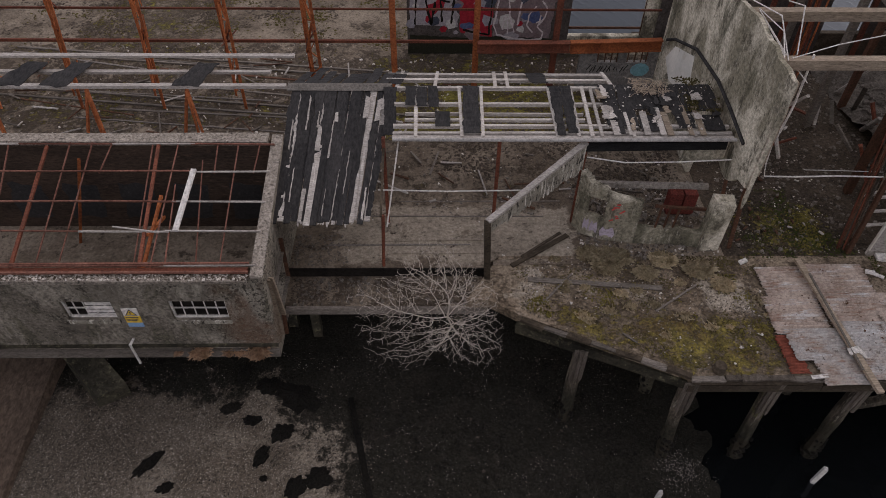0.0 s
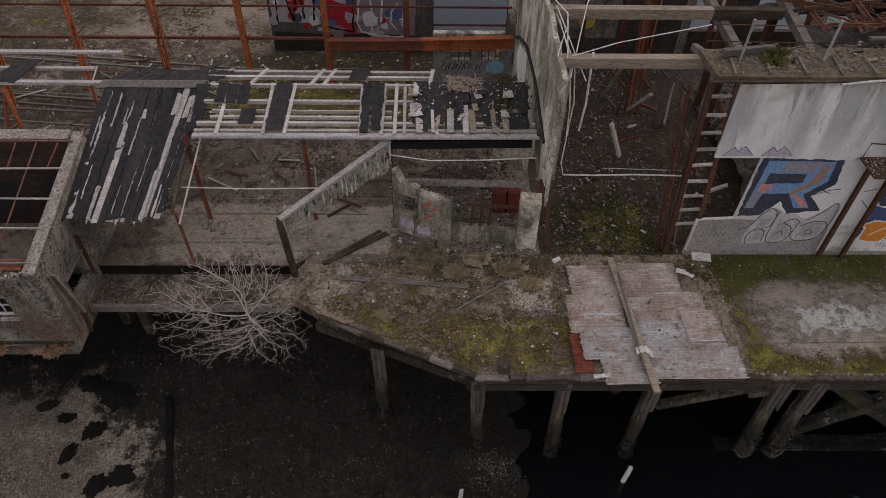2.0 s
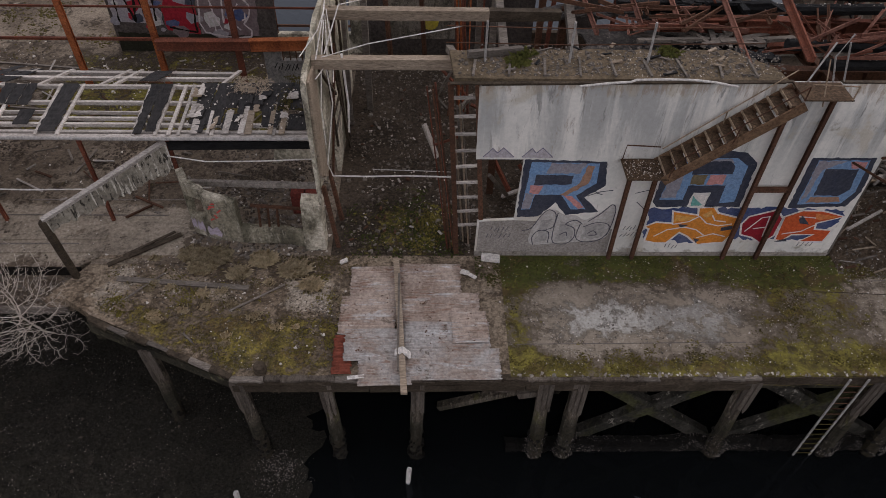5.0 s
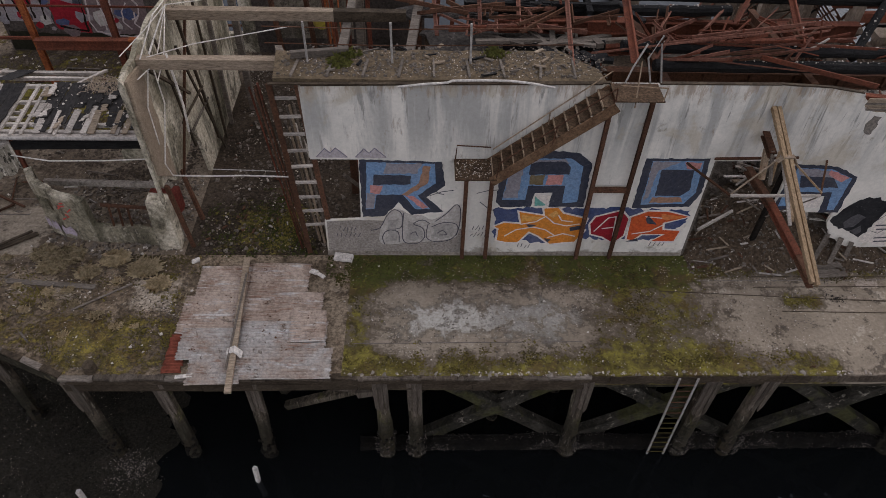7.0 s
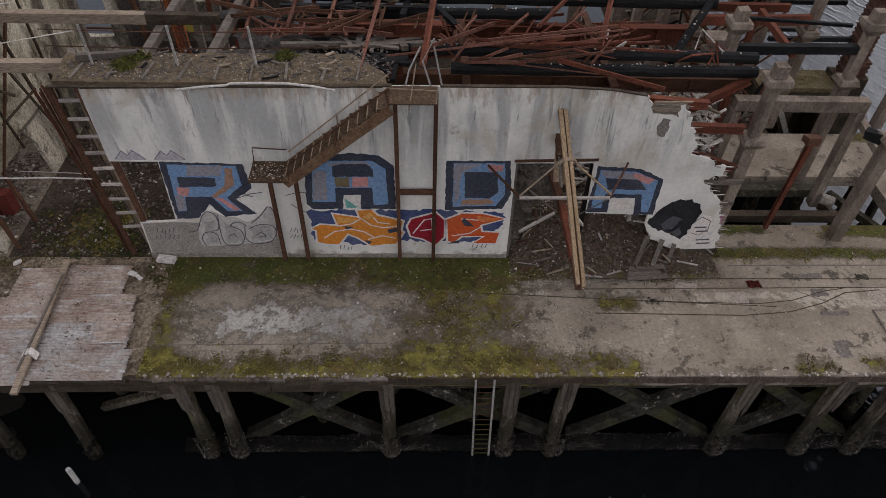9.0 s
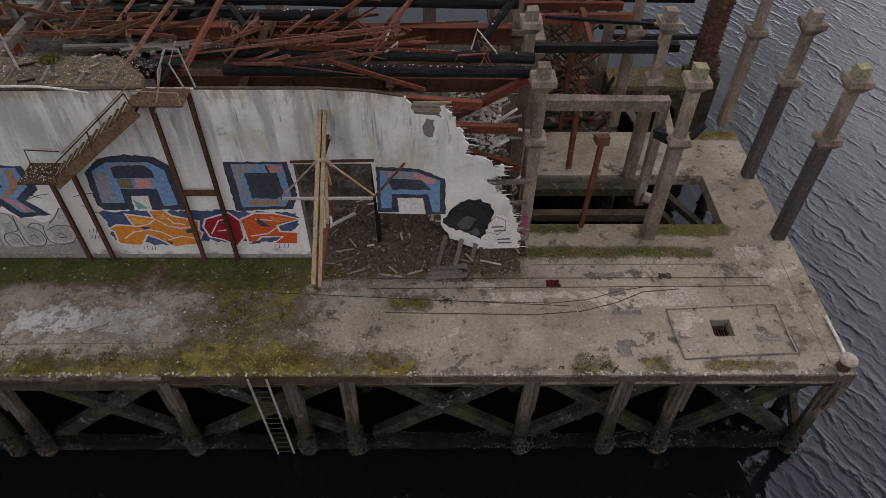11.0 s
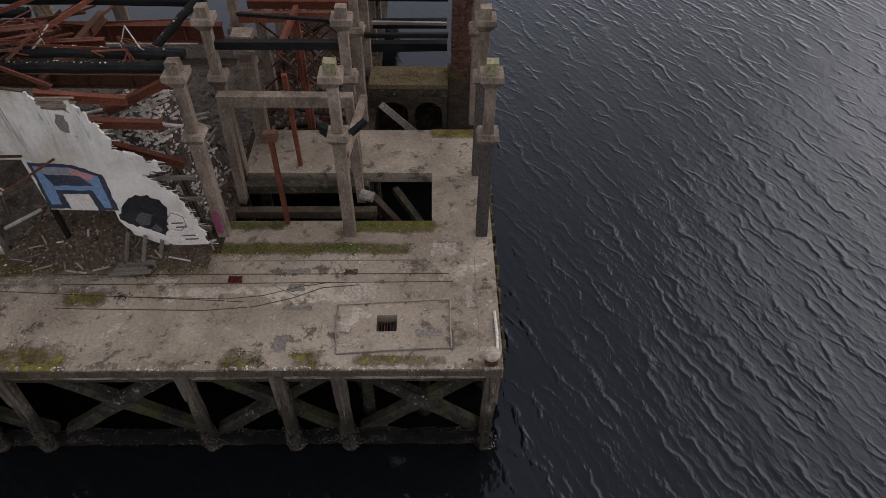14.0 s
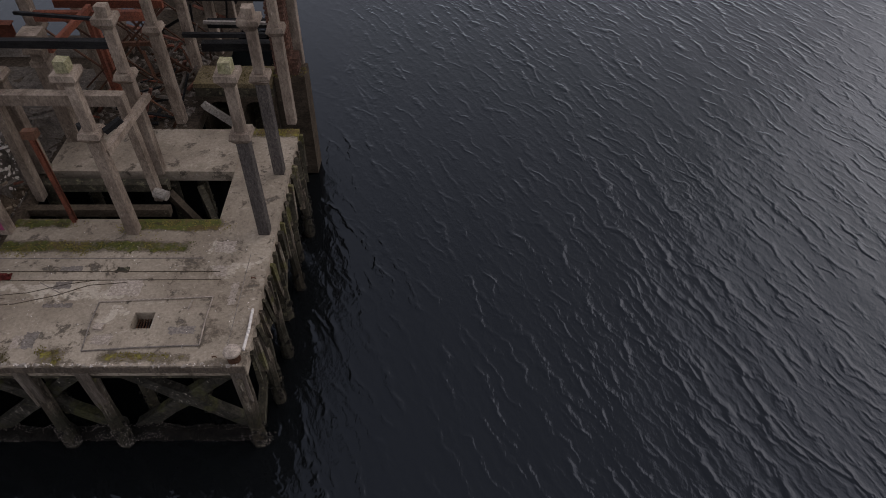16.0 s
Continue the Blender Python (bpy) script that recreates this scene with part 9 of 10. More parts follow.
for a, b, w, h, m in (((17.8, 19.1, 3.85), (28.2, 19.1, 3.85), 0.3, 0.55, M_RUST), ((16.9, 16.6, 5.3), (20.4, 16.55, 5.3), 0.3, 0.35, M_RUST), ((18.2, 15.1, 5.0), (19.4, 15.1, 5.0), 0.25, 0.35, M_RUST), ((18.6, 15.3, 4.6), (28.0, 15.25, 4.55), 0.25, 0.4, M_RUST_D), ((19.2, 16.5, 4.6), (25.6, 16.9, 4.7), 0.2, 0.25, M_RUST), ((17.8, 22.5, 4.6), (28.2, 22.5, 4.6), 0.3, 0.5, M_RUST), ((21.0, 14.6, 4.7), (21.0, 19.1, 4.4), 0.2, 0.3, M_RUST_D), ((24.7, 14.6, 4.7), (24.7, 19.1, 4.4), 0.2, 0.3, M_RUST_D)):
    bm = bmesh.new()
    i_beam(bm, a, b, w, h)
    va, vb = Vector(a), Vector(b)
    gd = thing("steel_girder", a, "red-rusted steel girder of the fallen roof", "girder", "fallen girders")
    part("section", bm, m, gd)
    n = max(2, int((vb - va).length / 1.1))
    for i in range(1, n):
        p, d = va.lerp(vb, i / n), (vb - va).normalized()
        for side in (-1, 1):
            c = p + d.cross(Vector((0, 0, 1))) * (side * w * 0.27)
            bm = bmesh.new()
            beam(bm, c - d * 0.012, c + d * 0.012, w * 0.4, h * 0.86)
            part("stiffener", bm, m, gd)
NAMED = (((23.2, 14.9, 5.37), (25.6, 13.7, 5.32), 0.12), ((18.4, 13.9, 5.55), (18.9, 19.0, 5.75), 0.1), ((19.9, 14.2, 5.6), (20.4, 19.2, 6.1), 0.16), ((15.6, 16.2, 5.3), (18.4, 16.3, 5.35), 0.14), ((15.3, 16.1, 5.2), (15.2, 19.0, 5.3), 0.1), ((16.4, 16.2, 5.4), (16.5, 19.0, 5.5), 0.1), ((17.4, 16.2, 5.4), (17.6, 19.0, 5.5), 0.1), ((15.2, 17.2, 5.3), (18.5, 17.3, 5.35), 0.1), ((15.2, 18.3, 5.3), (18.5, 18.4, 5.35), 0.1), ((19.0, 14.8, 5.5), (25.0, 15.5, 5.9), 0.05), ((20.0, 15.0, 5.6), (21.7, 15.9, 5.8), 0.1), ((21.5, 15.4, 5.6), (24.8, 15.9, 5.75), 0.09), ((22.8, 15.9, 5.7), (24.0, 18.0, 5.6), 0.12), ((24.3, 15.2, 5.5), (25.3, 18.6, 5.4), 0.14))
for a, b, w in NAMED:
    bm = bmesh.new()
    angle_iron(bm, a, b, w)
    solo("roof_iron", bm, M_RUST_P if w < 0.12 else M_RUST, "rust-red angle iron of the fallen roof", "steel bar", "fallen roof irons")
for i in range(95):
    x, y = U(17.2, 27.8), U(14.3, 20.5)
    a = U(-0.5, 0.5) + (1.57 if RNG.random() < 0.45 else 0)
    l = U(0.7, 3.0)
    x = 20.6 + 4.2 * RNG.random() ** 1.3
    y, z = RNG.choice(((14.85, 5.31), (15.37, 5.48), (18.25, 5.48), (15.37, 5.48), (19.1, 4.14), (22.5, 4.86)))
    p, q = (x, y, z), (min(28.1, x + l * math.cos(a)), y + l * 0.5 * math.sin(a), z + U(-0.1, 0.35))
    bm = bmesh.new()
    w = U(0.03, 0.09)
    angle_iron(bm, p, q, w, 0.012)
    solo("roof_iron", bm, (M_RUST, M_RUST_P, M_RUST_D, M_RUST_P)[i % 4], "rust-red angle iron of the fallen roof", "steel bar", "fallen roof irons")
for i in range(16):
    x, (y, z) = U(20.8, 27.5), RNG.choice(((14.85, 5.33), (15.37, 5.46), (18.25, 5.48)))
    pts = [(x, y, z), (x + U(-0.3, 0.3), y + U(-0.2, 0.3), z + U(0.2, 0.7)), (x + U(-0.6, 0.6), y + U(-0.3, 0.6), z + U(-0.2, 0.5)), (x + U(-0.9, 0.9), y + U(0, 0.9), z + U(-0.6, 0.2))]
    bm = bmesh.new()
    tube(bm, pts, U(0.012, 0.028), 5)
    solo("bent_rod", bm, M_RUST if i % 3 else M_PALE, "bent rusty rod in the wreckage", "rod", "bent rods")


RESTS = ((16.9, 20.0, 18.3, 5.50), (17.1, 20.5, 17.62, 5.34), (17.0, 20.2, 16.58, 5.47), (17.1, 19.4, 15.95, 5.18), (18.0, 20.6, 19.1, 4.12), (19.2, 22.0, 21.58, 5.14), (18.3, 19.3, 15.1, 5.17), (15.4, 18.3, 17.25, 5.36), (15.4, 18.3, 18.34, 5.36), (15.8, 18.3, 16.25, 5.38))
for i in range(120):
    x0, x1, y, z = RESTS[(i * 7) % len(RESTS)]
    x = U(x0, x1)
    a, l = U(0, math.tau) if i % 3 else RNG.choice((0.12, 1.5)), U(0.5, 2.4)
    w = U(0.04, 0.13)
    d = Vector((math.cos(a), 0.7 * math.sin(a), U(-0.12, 0.12))) * l
    k = U(0.25, 0.75)
    mid = Vector((x, y, z))
    bm = bmesh.new()
    if i % 5 < 3:
        angle_iron(bm, mid - d * k, mid + d * (1 - k), w)
    else:
        beam(bm, mid - d * k, mid + d * (1 - k), w * 1.5, w, 0.01)
    solo("roof_iron" if i % 5 < 3 else "fallen_timber", bm, (M_RUST, M_RUST_D, M_RUST_P, M_CHAR, M_GREYWOOD)[i % 5], "rust-red angle iron of the fallen roof" if i % 5 < 3 else "broken timber caught in the fallen roof", "steel bar" if i % 5 < 3 else "timber", "fallen roof irons" if i % 5 < 3 else "caught timbers")
for x0, x1, y0, y1, z in ((15.0, 18.8, 15.6, 17.0, 4.9), (14.2, 19.4, 17.6, 18.2, 4.95), (17.6, 19.9, 18.85, 19.9, 4.17)):
    bm = bmesh.new()
    prism(bm, ragged([(x0, y0), (x1, y0), (x1, y1), (x0, y1)], 0.22, 0.16), lambda u, v, d, k=z: (u, v, k - d + 0.06 * math.sin(3 * u) + 0.05 * math.sin(5 * v)), 0.06)
    solo("fallen_felt", bm, surf("ashy_roofing", (0.13, 0.125, 0.12), (0.05, 0.048, 0.046), (0.42, 0.40, 0.38), scale=2.2, fine=22, spots=0.46, bump=0.8, dist=0.03), "charred torn roofing lying in the fallen roof", "roofing", "fallen roofing")


def heap_h(x, y):
    return 3.55 * math.exp(-((x - 27.0) / 1.25) ** 4 - ((y - 15.3) / 1.5) ** 4) + 0.9 * math.exp(-((y - 17.0) / 3.0) ** 4) * (0.6 + 0.5 * fnoise(x, y, 0.5, 7)) + 0.22 * fnoise(x, y, 1.6, 3.0)


def heap2(x, y):
    return heap_h(x, y) * min(1, max(0, (y - 13.55) / 0.35)) * min(1, max(0, (28.0 - x) / 0.5))


mound("rubble_heap", 14.5, 28.45, 13.6, 23.5, heap2, 0.2, surf("grey_rubble", (0.19, 0.175, 0.155), (0.09, 0.083, 0.075), (0.40, 0.38, 0.35), scale=2.5, fine=18, spots=0.48, bump=1.0, dist=0.05), "heap of grey rubble and fallen floor in the hall")
scatter("heap_litter", M_RUBBLE, 1700, lambda: (lambda x, y: (x, y, heap2(x, y)))(U(14.6, 28.3), U(13.7, 22)), 0.04, 0.2, label="broken masonry in the hall", category="rubble")
scatter("heap_litter", M_BRICK, 260, lambda: (lambda x, y: (x, y, heap2(x, y)))(U(24.6, 28.3), U(13.8, 17)), 0.04, 0.13, label="broken brick on the heap", category="rubble")
scatter("heap_litter", M_CHIP, 2600, lambda: (lambda x, y: (x, y, heap2(x, y)))(U(25.7, 28.2), 13.9 + 2.4 * RNG.random()), 0.03, 0.13, label="pale broken plaster on the heap", category="rubble")
scatter("heap_litter", M_CHIP, 2600, lambda: (lambda x, y: (x, y, heap2(x, y)) if fnoise(x, y, 1.1, 21.0) > -0.1 else None)(U(24.8, 28.1), U(13.8, 17)), 0.02, 0.12, label="pale broken masonry on the heap", category="rubble")
for i in range(295):
    x, y = U(25.0, 28.1), U(13.8, 17.2)
    z = heap2(x, y) + U(0.0, 0.06)
    a, l = U(0, math.tau), U(0.3, 1.1)
    sticks("broken_lath", (M_PALE, M_GREYWOOD, M_TANWOOD, M_WHITE, M_PALE, M_RUST_P)[i % 6], [((x, y, z), (min(28.3, x + l * math.cos(a)), y + l * 0.6 * math.sin(a), z + U(-0.1, 0.25)), U(0.04, 0.12), U(0.02, 0.06))], "splintered lath on the rubble heap", "lath", "splintered laths")
for a, b in (((26.3, 13.75, 3.6), (28.1, 13.8, 2.9)), ((25.7, 13.7, 4.3), (27.9, 13.75, 4.2)), ((24.9, 14.0, 4.9), (27.0, 14.2, 4.6)), ((26.3, 14.3, 4.2), (28.2, 14.9, 4.9))):
    bm = bmesh.new()
    i_beam(bm, a, b, 0.16, 0.22, 0.025)
    solo("steel_girder", bm, M_RUST, "red-rusted joist sagging at the broken wall", "girder", "fallen girders")
for z in (0.75, 1.9, 2.6):
    sticks("wall_rail", M_GREYWOOD, [((26.9, 13.56, z), (28.35, 13.6, z + U(-0.04, 0.04)), 0.08, 0.12)], "grey timber rail behind the torn wall", "rail", "wall rails")

# ---- tin sheets on the deck ----
def tin(x0, x1, y0, y1, z, material, turn=0.0, label="weathered corrugated tin sheet lying on the deck"):
    bm = bmesh.new()
    pitch, per = 0.085, 4
    ny = max(4, int((y1 - y0) / pitch * per))
    nx = 8
    cx, cy = (x0 + x1) / 2, (y0 + y1) / 2
    ca, sa = math.cos(radians(turn)), math.sin(radians(turn))
    g = []
    ph = U(0, 6)
    for i in range(nx + 1):
        row = []
        for j in range(ny + 1):
            x = x0 + (x1 - x0) * i / nx + (U(-0.03, 0.03) if i in (0, nx) else 0)
            y = y0 + (y1 - y0) * j / ny
            zz = z + 0.027 * math.sin(math.tau * (y - y0) / pitch) + 0.02 * fnoise(x, y, 0.8, ph)
            row.append((cx + (x - cx) * ca - (y - cy) * sa, cy + (x - cx) * sa + (y - cy) * ca, zz))
        g.append(row)
    top = [[bm.verts.new(p) for p in row] for row in g]
    low = [[bm.verts.new((p[0], p[1], p[2] - 0.004)) for p in row] for row in g]
    for i in range(nx):
        for j in range(ny):
            bm.faces.new((top[i][j], top[i + 1][j], top[i + 1][j + 1], top[i][j + 1]))
            bm.faces.new((low[i][j], low[i][j + 1], low[i + 1][j + 1], low[i + 1][j]))
    for i in range(nx):
        for j in (0, ny):
            bm.faces.new((top[i][j], low[i][j], low[i + 1][j], top[i + 1][j]))
    for j in range(ny):
        for i in (0, nx):
            bm.faces.new((top[i][j], top[i][j + 1], low[i][j + 1], low[i][j]))
    ob = solo("tin_sheet", bm, material, label, "tin sheet", "corrugated tin sheets")
    for f in ob.data.polygons:
        f.use_smooth = True


tin(8.95, 10.3, 11.6, 12.85, 0.05, M_TIN_P, 1)
tin(8.75, 10.2, 10.5, 11.75, 0.075, M_TIN_P, -1)
tin(8.95, 10.4, 9.7, 10.65, 0.10, M_TIN_B, 1)
tin(9.35, 10.6, 8.98, 9.85, 0.125, M_TIN_B, 2)
tin(8.7, 9.15, 9.35, 10.5, 0.05, M_TIN_R, 1, "red rusted corrugated tin sheet under the others")
tin(10.2, 11.9, 11.7, 12.9, 0.06, M_TIN_P, -1)
tin(10.25, 12.35, 10.7, 11.85, 0.09, M_TIN_P, 0.5)
tin(10.35, 12.55, 9.9, 10.85, 0.115, M_TIN_B, -0.5)
tin(10.4, 12.75, 9.12, 10.0, 0.14, M_TIN_B, 0.5)
tin(11.6, 12.5, 10.2, 11.2, 0.15, M_TIN_P, 2)
pk = thing("long_plank", (10.3, 10.8, 0.2), "long weathered plank laid over the tin sheets", "plank")
bm = bmesh.new()
beam(bm, (10.14, 12.98, 0.2), (10.46, 8.68, 0.24), 0.15, 0.07, 0.008)
part("plank", bm, M_TANWOOD, pk)
bm = bmesh.new()
beam(bm, (10.24, 12.4, 0.255), (10.3, 9.3, 0.28), 0.05, 0.03, 0.004)
part("batten", bm, M_GREYWOOD, pk)
bm = bmesh.new()
for i in range(5):
    tube(bm, [(10.22, 9.78 + i * 0.035, 0.22), (10.4, 9.8 + i * 0.03, 0.33), (10.58, 9.7 + i * 0.035, 0.2)], 0.035, 6)
part("white_cloth", bm, M_WHITE, pk, "white rag knotted round the plank")
sticks("paper_scrap", M_WHITE, [((9.1, 9.2, 0.12), (9.5, 9.24, 0.13), 0.1, 0.02), ((11.95, 12.65, 0.1), (12.3, 12.35, 0.12), 0.1, 0.03), ((11.9, 12.6, 0.12), (12.1, 12.5, 0.15), 0.14, 0.04), ((12.5, 13.2, 0.05), (13.0, 13.1, 0.08), 0.25, 0.1), ((8.6, 13.0, 0.03), (8.8, 13.05, 0.1), 0.12, 0.05)], "crumpled pale scrap lying on the deck", "scrap", "scraps")
sticks("deck_strip", M_GREYWOOD, [((2.7, 12.42, 0.0), (6.25, 12.1, 0.0), 0.16, 0.05)], "low concrete strip on the grassy slab", "kerb")
bm = bmesh.new()
tube(bm, [(7.0, 9.5, -0.02), (7.0, 9.5, 0.2), (7.0, 9.5, 0.22)], 0.16, 12, 0.13)
solo("stub_post", bm, M_EDGE, "short rusty mooring stub at the deck edge", "bollard")
for a, b in (((3.0, 11.6, 0.0), (3.9, 12.6, 0.02)), ((5.9, 11.3, 0.02), (7.2, 12.2, 0.03)), ((4.9, 10.6, 0.02), (5.2, 10.3, 0.03))):
    sticks("dark_stick", M_GREYWOOD, [(a, b, 0.05, 0.03)], "grey stick lying on the slab", "stick", "loose sticks")

# ---- moss, grit and stains of the deck ----
mat_sheet("moss_patch", M_GREEN, 12.3, 22.6, 12.0, 13.3, lambda x, y: 0.75 * (y - 12.55) + 0.9 * fnoise(x, y, 0.9, 1.0) - (0.25 if x > 21.5 else 0), 0, 0.03, 0.06, "dark green algae and moss along the wall foot")
mat_sheet("moss_patch", M_MOSS, 12.6, 26.0, 9.35, 12.9, lambda x, y: max(0.55 - abs(y - 9.75) * 1.1, 0.55 - abs(x - 13.2) * 0.9, 0.6 - abs(x - 20.9) * 0.45 - max(0, 10.6 - y) * 0.1, 0.45 - abs(y - 12.5) * 1.6 if x < 21 else -1) + 0.85 * fnoise(x, y, 0.8, 6.0) - 0.42 - max(0, x - 24) * 0.25, 0, 0.035, 0.06, "brown and green moss spreading over the deck")
mat_sheet("moss_patch", M_MOSS_Y, 13.0, 26.0, 9.33, 10.4, lambda x, y: 0.45 - abs(y - 9.7) * 1.1 + 1.0 * fnoise(x, y, 1.3, 16.0) - 0.2 - max(0, x - 24.2) * 0.5, 0.004, 0.04, 0.055, "bright yellow-green moss along the pier edge")
mat_sheet("moss_patch", M_MOSS, 2.2, 9.6, 9.4, 13.3, lambda x, y: (-0.02 + 0.9 * fnoise(x, y, 0.8, 26.0)) if y > 9.45 + max(0, (6.35 - x)) * 0.47 + 0.1 else -1, -0.01, 0.05, 0.06, "brown moss and turf over the broken slab")
mat_sheet("moss_patch", M_MOSS_Y, 2.6, 8.8, 9.4, 12.6, lambda x, y: (-0.20 + (0.28 if y < 11.1 and x > 5.6 else 0.0) + 1.0 * fnoise(x, y, 1.0, 36.0)) if y > 9.45 + max(0, (6.35 - x)) * 0.47 + 0.15 else -1, 0.008, 0.05, 0.055, "yellowish moss cushions on the slab")
mat_sheet("moss_patch", M_GREEN, 8.6, 12.2, 13.2, 16.2, lambda x, y: 0.75 - abs(x - 10.5) * 0.35 - abs(y - 14.2) * 0.35 + 0.7 * fnoise(x, y, 0.9, 46.0), 0.0, 0.05, 0.07, "green moss on the hall floor")
mat_sheet("moss_patch", M_MOSS_Y, 9.4, 11.6, 13.4, 15.4, lambda x, y: 0.5 - abs(x - 10.6) * 0.5 - abs(y - 14.2) * 0.5 + 0.8 * fnoise(x, y, 1.2, 56.0), 0.02, 0.05, 0.06, "yellow-green moss on the hall floor")
mat_sheet("moss_patch", M_MOSS_Y, 28.2, 35.2, 13.0, 14.7, lambda x, y: max(0.32 - abs(y - 13.5) * 1.5 - max(0, x - 33.9), 0.36 - abs(y - 14.42) * 1.3 - max(0, 32.2 - x) * 0.25) + 0.55 * fnoise(x, y, 1.4, 66.0), 0, 0.035, 0.055, "green moss strips along the deck opening")
mat_sheet("moss_patch", M_GREEN, 28.3, 34.6, 13.2, 13.8, lambda x, y: 0.22 - abs(y - 13.45) * 1.2 + 0.5 * fnoise(x, y, 1.6, 69.0), 0.0, 0.03, 0.055, "dark green moss on the deck")
for cx, cy, rx, ry, m in ((29.8, 9.6, 0.6, 0.32, M_MOSS), (31.4, 9.62, 0.4, 0.35, M_MOSS_Y), (25.2, 11.6, 0.5, 0.3, M_MOSS_Y), (33.6, 9.62, 0.9, 0.14, M_MOSS_Y), (35.5, 19.2, 0.9, 0.22, M_MOSS_Y), (35.5, 21.9, 0.9, 0.5, M_MOSS_Y), (33.8, 22.0, 1.2, 0.4, M_MOSS), (23.4, 12.7, 0.9, 0.3, M_MOSS), (24.7, 12.85, 0.7, 0.22, M_MOSS_Y), (27.8, 12.6, 0.8, 0.3, M_MOSS), (26.6, 12.55, 1.0, 0.25, M_MOSS)):
    mat_sheet("moss_patch", m, cx - rx * 1.6, cx + rx * 1.6, cy - min(ry * 1.6, cy - 9.33), cy + ry * 1.6, lambda x, y, a=cx, b=cy, c=rx, d=ry: 0.5 - 0.5 * ((x - a) / c) ** 2 - 0.5 * ((y - b) / d) ** 2 + 0.55 * fnoise(x, y, 2.2, a), 0.555 if cy > 21 and cx < 35 else (0.76 if cy > 21 else 0), 0.05, 0.05, "moss cushion on the concrete")
mat_sheet("grit_patch", M_GRIT, 12.9, 28.4, 9.4, 13.3, lambda x, y: 0.8 * fnoise(x, y, 0.7, 76.0) - 0.18 - 0.06 * abs(y - 11.5) + (0.3 if x > 21.5 and y > 12.3 and x < 28 else 0), -0.002, 0.018, 0.06, "dark grit and broken shell on the deck", "grit")
mat_sheet("grit_patch", M_GRIT, 2.3, 9.5, 9.5, 13.3, lambda x, y: (0.8 * fnoise(x, y, 0.9, 86.0) - 0.1) if y > 9.5 + max(0, (6.35 - x)) * 0.47 else -1, -0.01, 0.02, 0.06, "dark grit on the broken slab", "grit")
M_PALEC = surf("pale_worn_concrete", (0.38, 0.345, 0.305), (0.29, 0.26, 0.225), (0.22, 0.195, 0.165), scale=4.0, fine=20, spots=0.46)
M_STAIN = surf("stained_concrete", (0.16, 0.148, 0.135), (0.22, 0.205, 0.19), (0.11, 0.10, 0.09), scale=2.0, fine=20, spots=0.5)
mat_sheet("soot_patch", M_CHAR, 25.6, 26.6, 11.4, 12.0, lambda x, y: 0.35 - ((x - 26.1) / 0.35) ** 2 * 0.4 - ((y - 11.7) / 0.2) ** 2 * 0.4 + 0.5 * fnoise(x, y, 3, 5.0), 0.018, 0.01, 0.04, "black burnt patch on the deck", "soot")

# long joints and inlaid rails, drawn as real strips
for pts, w, m in (([(24.0, 12.5), (35.1, 12.52)], 0.05, M_EDGE), ([(24.0, 12.12), (35.2, 12.22)], 0.045, M_EDGE), ([(21.4, 11.98), (26.3, 11.68), (28.7, 11.55), (29.5, 11.5)], 0.04, M_EDGE), ([(24.5, 11.28), (28.5, 11.2), (29.8, 11.32), (30.8, 11.62), (31.6, 12.0), (32.6, 12.1)], 0.05, M_EDGE), ([(26.5, 11.68), (29.0, 11.6), (30.0, 11.72), (31.0, 12.05), (31.8, 12.2)], 0.04, M_EDGE), ([(30.2, 12.1), (31.0, 11.65)], 0.04, M_STAIN), ([(13.2, 10.25), (19.0, 10.3)], 0.04, M_STAIN), ([(22.5, 12.35), (28.0, 12.4)], 0.05, M_STAIN), ([(22.2, 12.9), (24.2, 12.92)], 0.04, M_RUST_D), ([(35.85, 9.6), (35.85, 13.2)], 0.03, M_STAIN), ([(28.6, 13.02), (34.5, 13.05)], 0.06, M_STAIN)):
    bm = bmesh.new()
    for (x0, y0), (x1, y1) in zip(pts, pts[1:]):
        beam(bm, (x0, y0, 0.0), (x1, y1, 0.0), w * 0.55, 0.014)
    solo("inlaid_rail", bm, m, "thin old rail or joint set in the deck", "rail", "deck rails")
fr = thing("kerb_frame", (33.6, 10.6, 0), "low pale kerb rectangle round a square hatch", "kerb")
CORN = [(32.18, 9.75), (35.13, 9.93), (35.12, 11.57), (32.09, 11.38)]
for (x0, y0), (x1, y1), m in zip(CORN, CORN[1:] + CORN[:1], (M_STAIN, M_PALEC, M_PALEC, M_STAIN)):
    bm = bmesh.new()
    tube(bm, [(x0, y0, 0.02), ((x0 + x1) / 2 + U(-0.03, 0.03), (y0 + y1) / 2 + U(-0.03, 0.03), 0.035), (x1, y1, 0.02)], 0.02, 6)
    part("kerb_bar", bm, m, fr)
sticks("pale_scrap", M_PALEC, [((32.25, 10.55, 0.03), (32.5, 10.5, 0.05), 0.2, 0.06), ((34.55, 11.1, 0.02), (34.6, 11.45, 0.02), 0.05, 0.03)], "pale broken block in the kerb frame", "scrap")
gr = thing("hatch_grate", (33.43, 10.76, -0.3), "dark grating sunk in the square hatch", "grating")
for i in range(7):
    bm = bmesh.new()
    beam(bm, (33.2 + i * 0.077, 10.5, -0.3), (33.2 + i * 0.077, 11.02, -0.3), 0.025, 0.05)
    part("grate_bar", bm, M_RUST_D, gr)
bo = thing("mooring_bollard", (36.12, 9.5, 0), "pale round-headed mooring bollard at the pier corner", "bollard")
bm = bmesh.new()
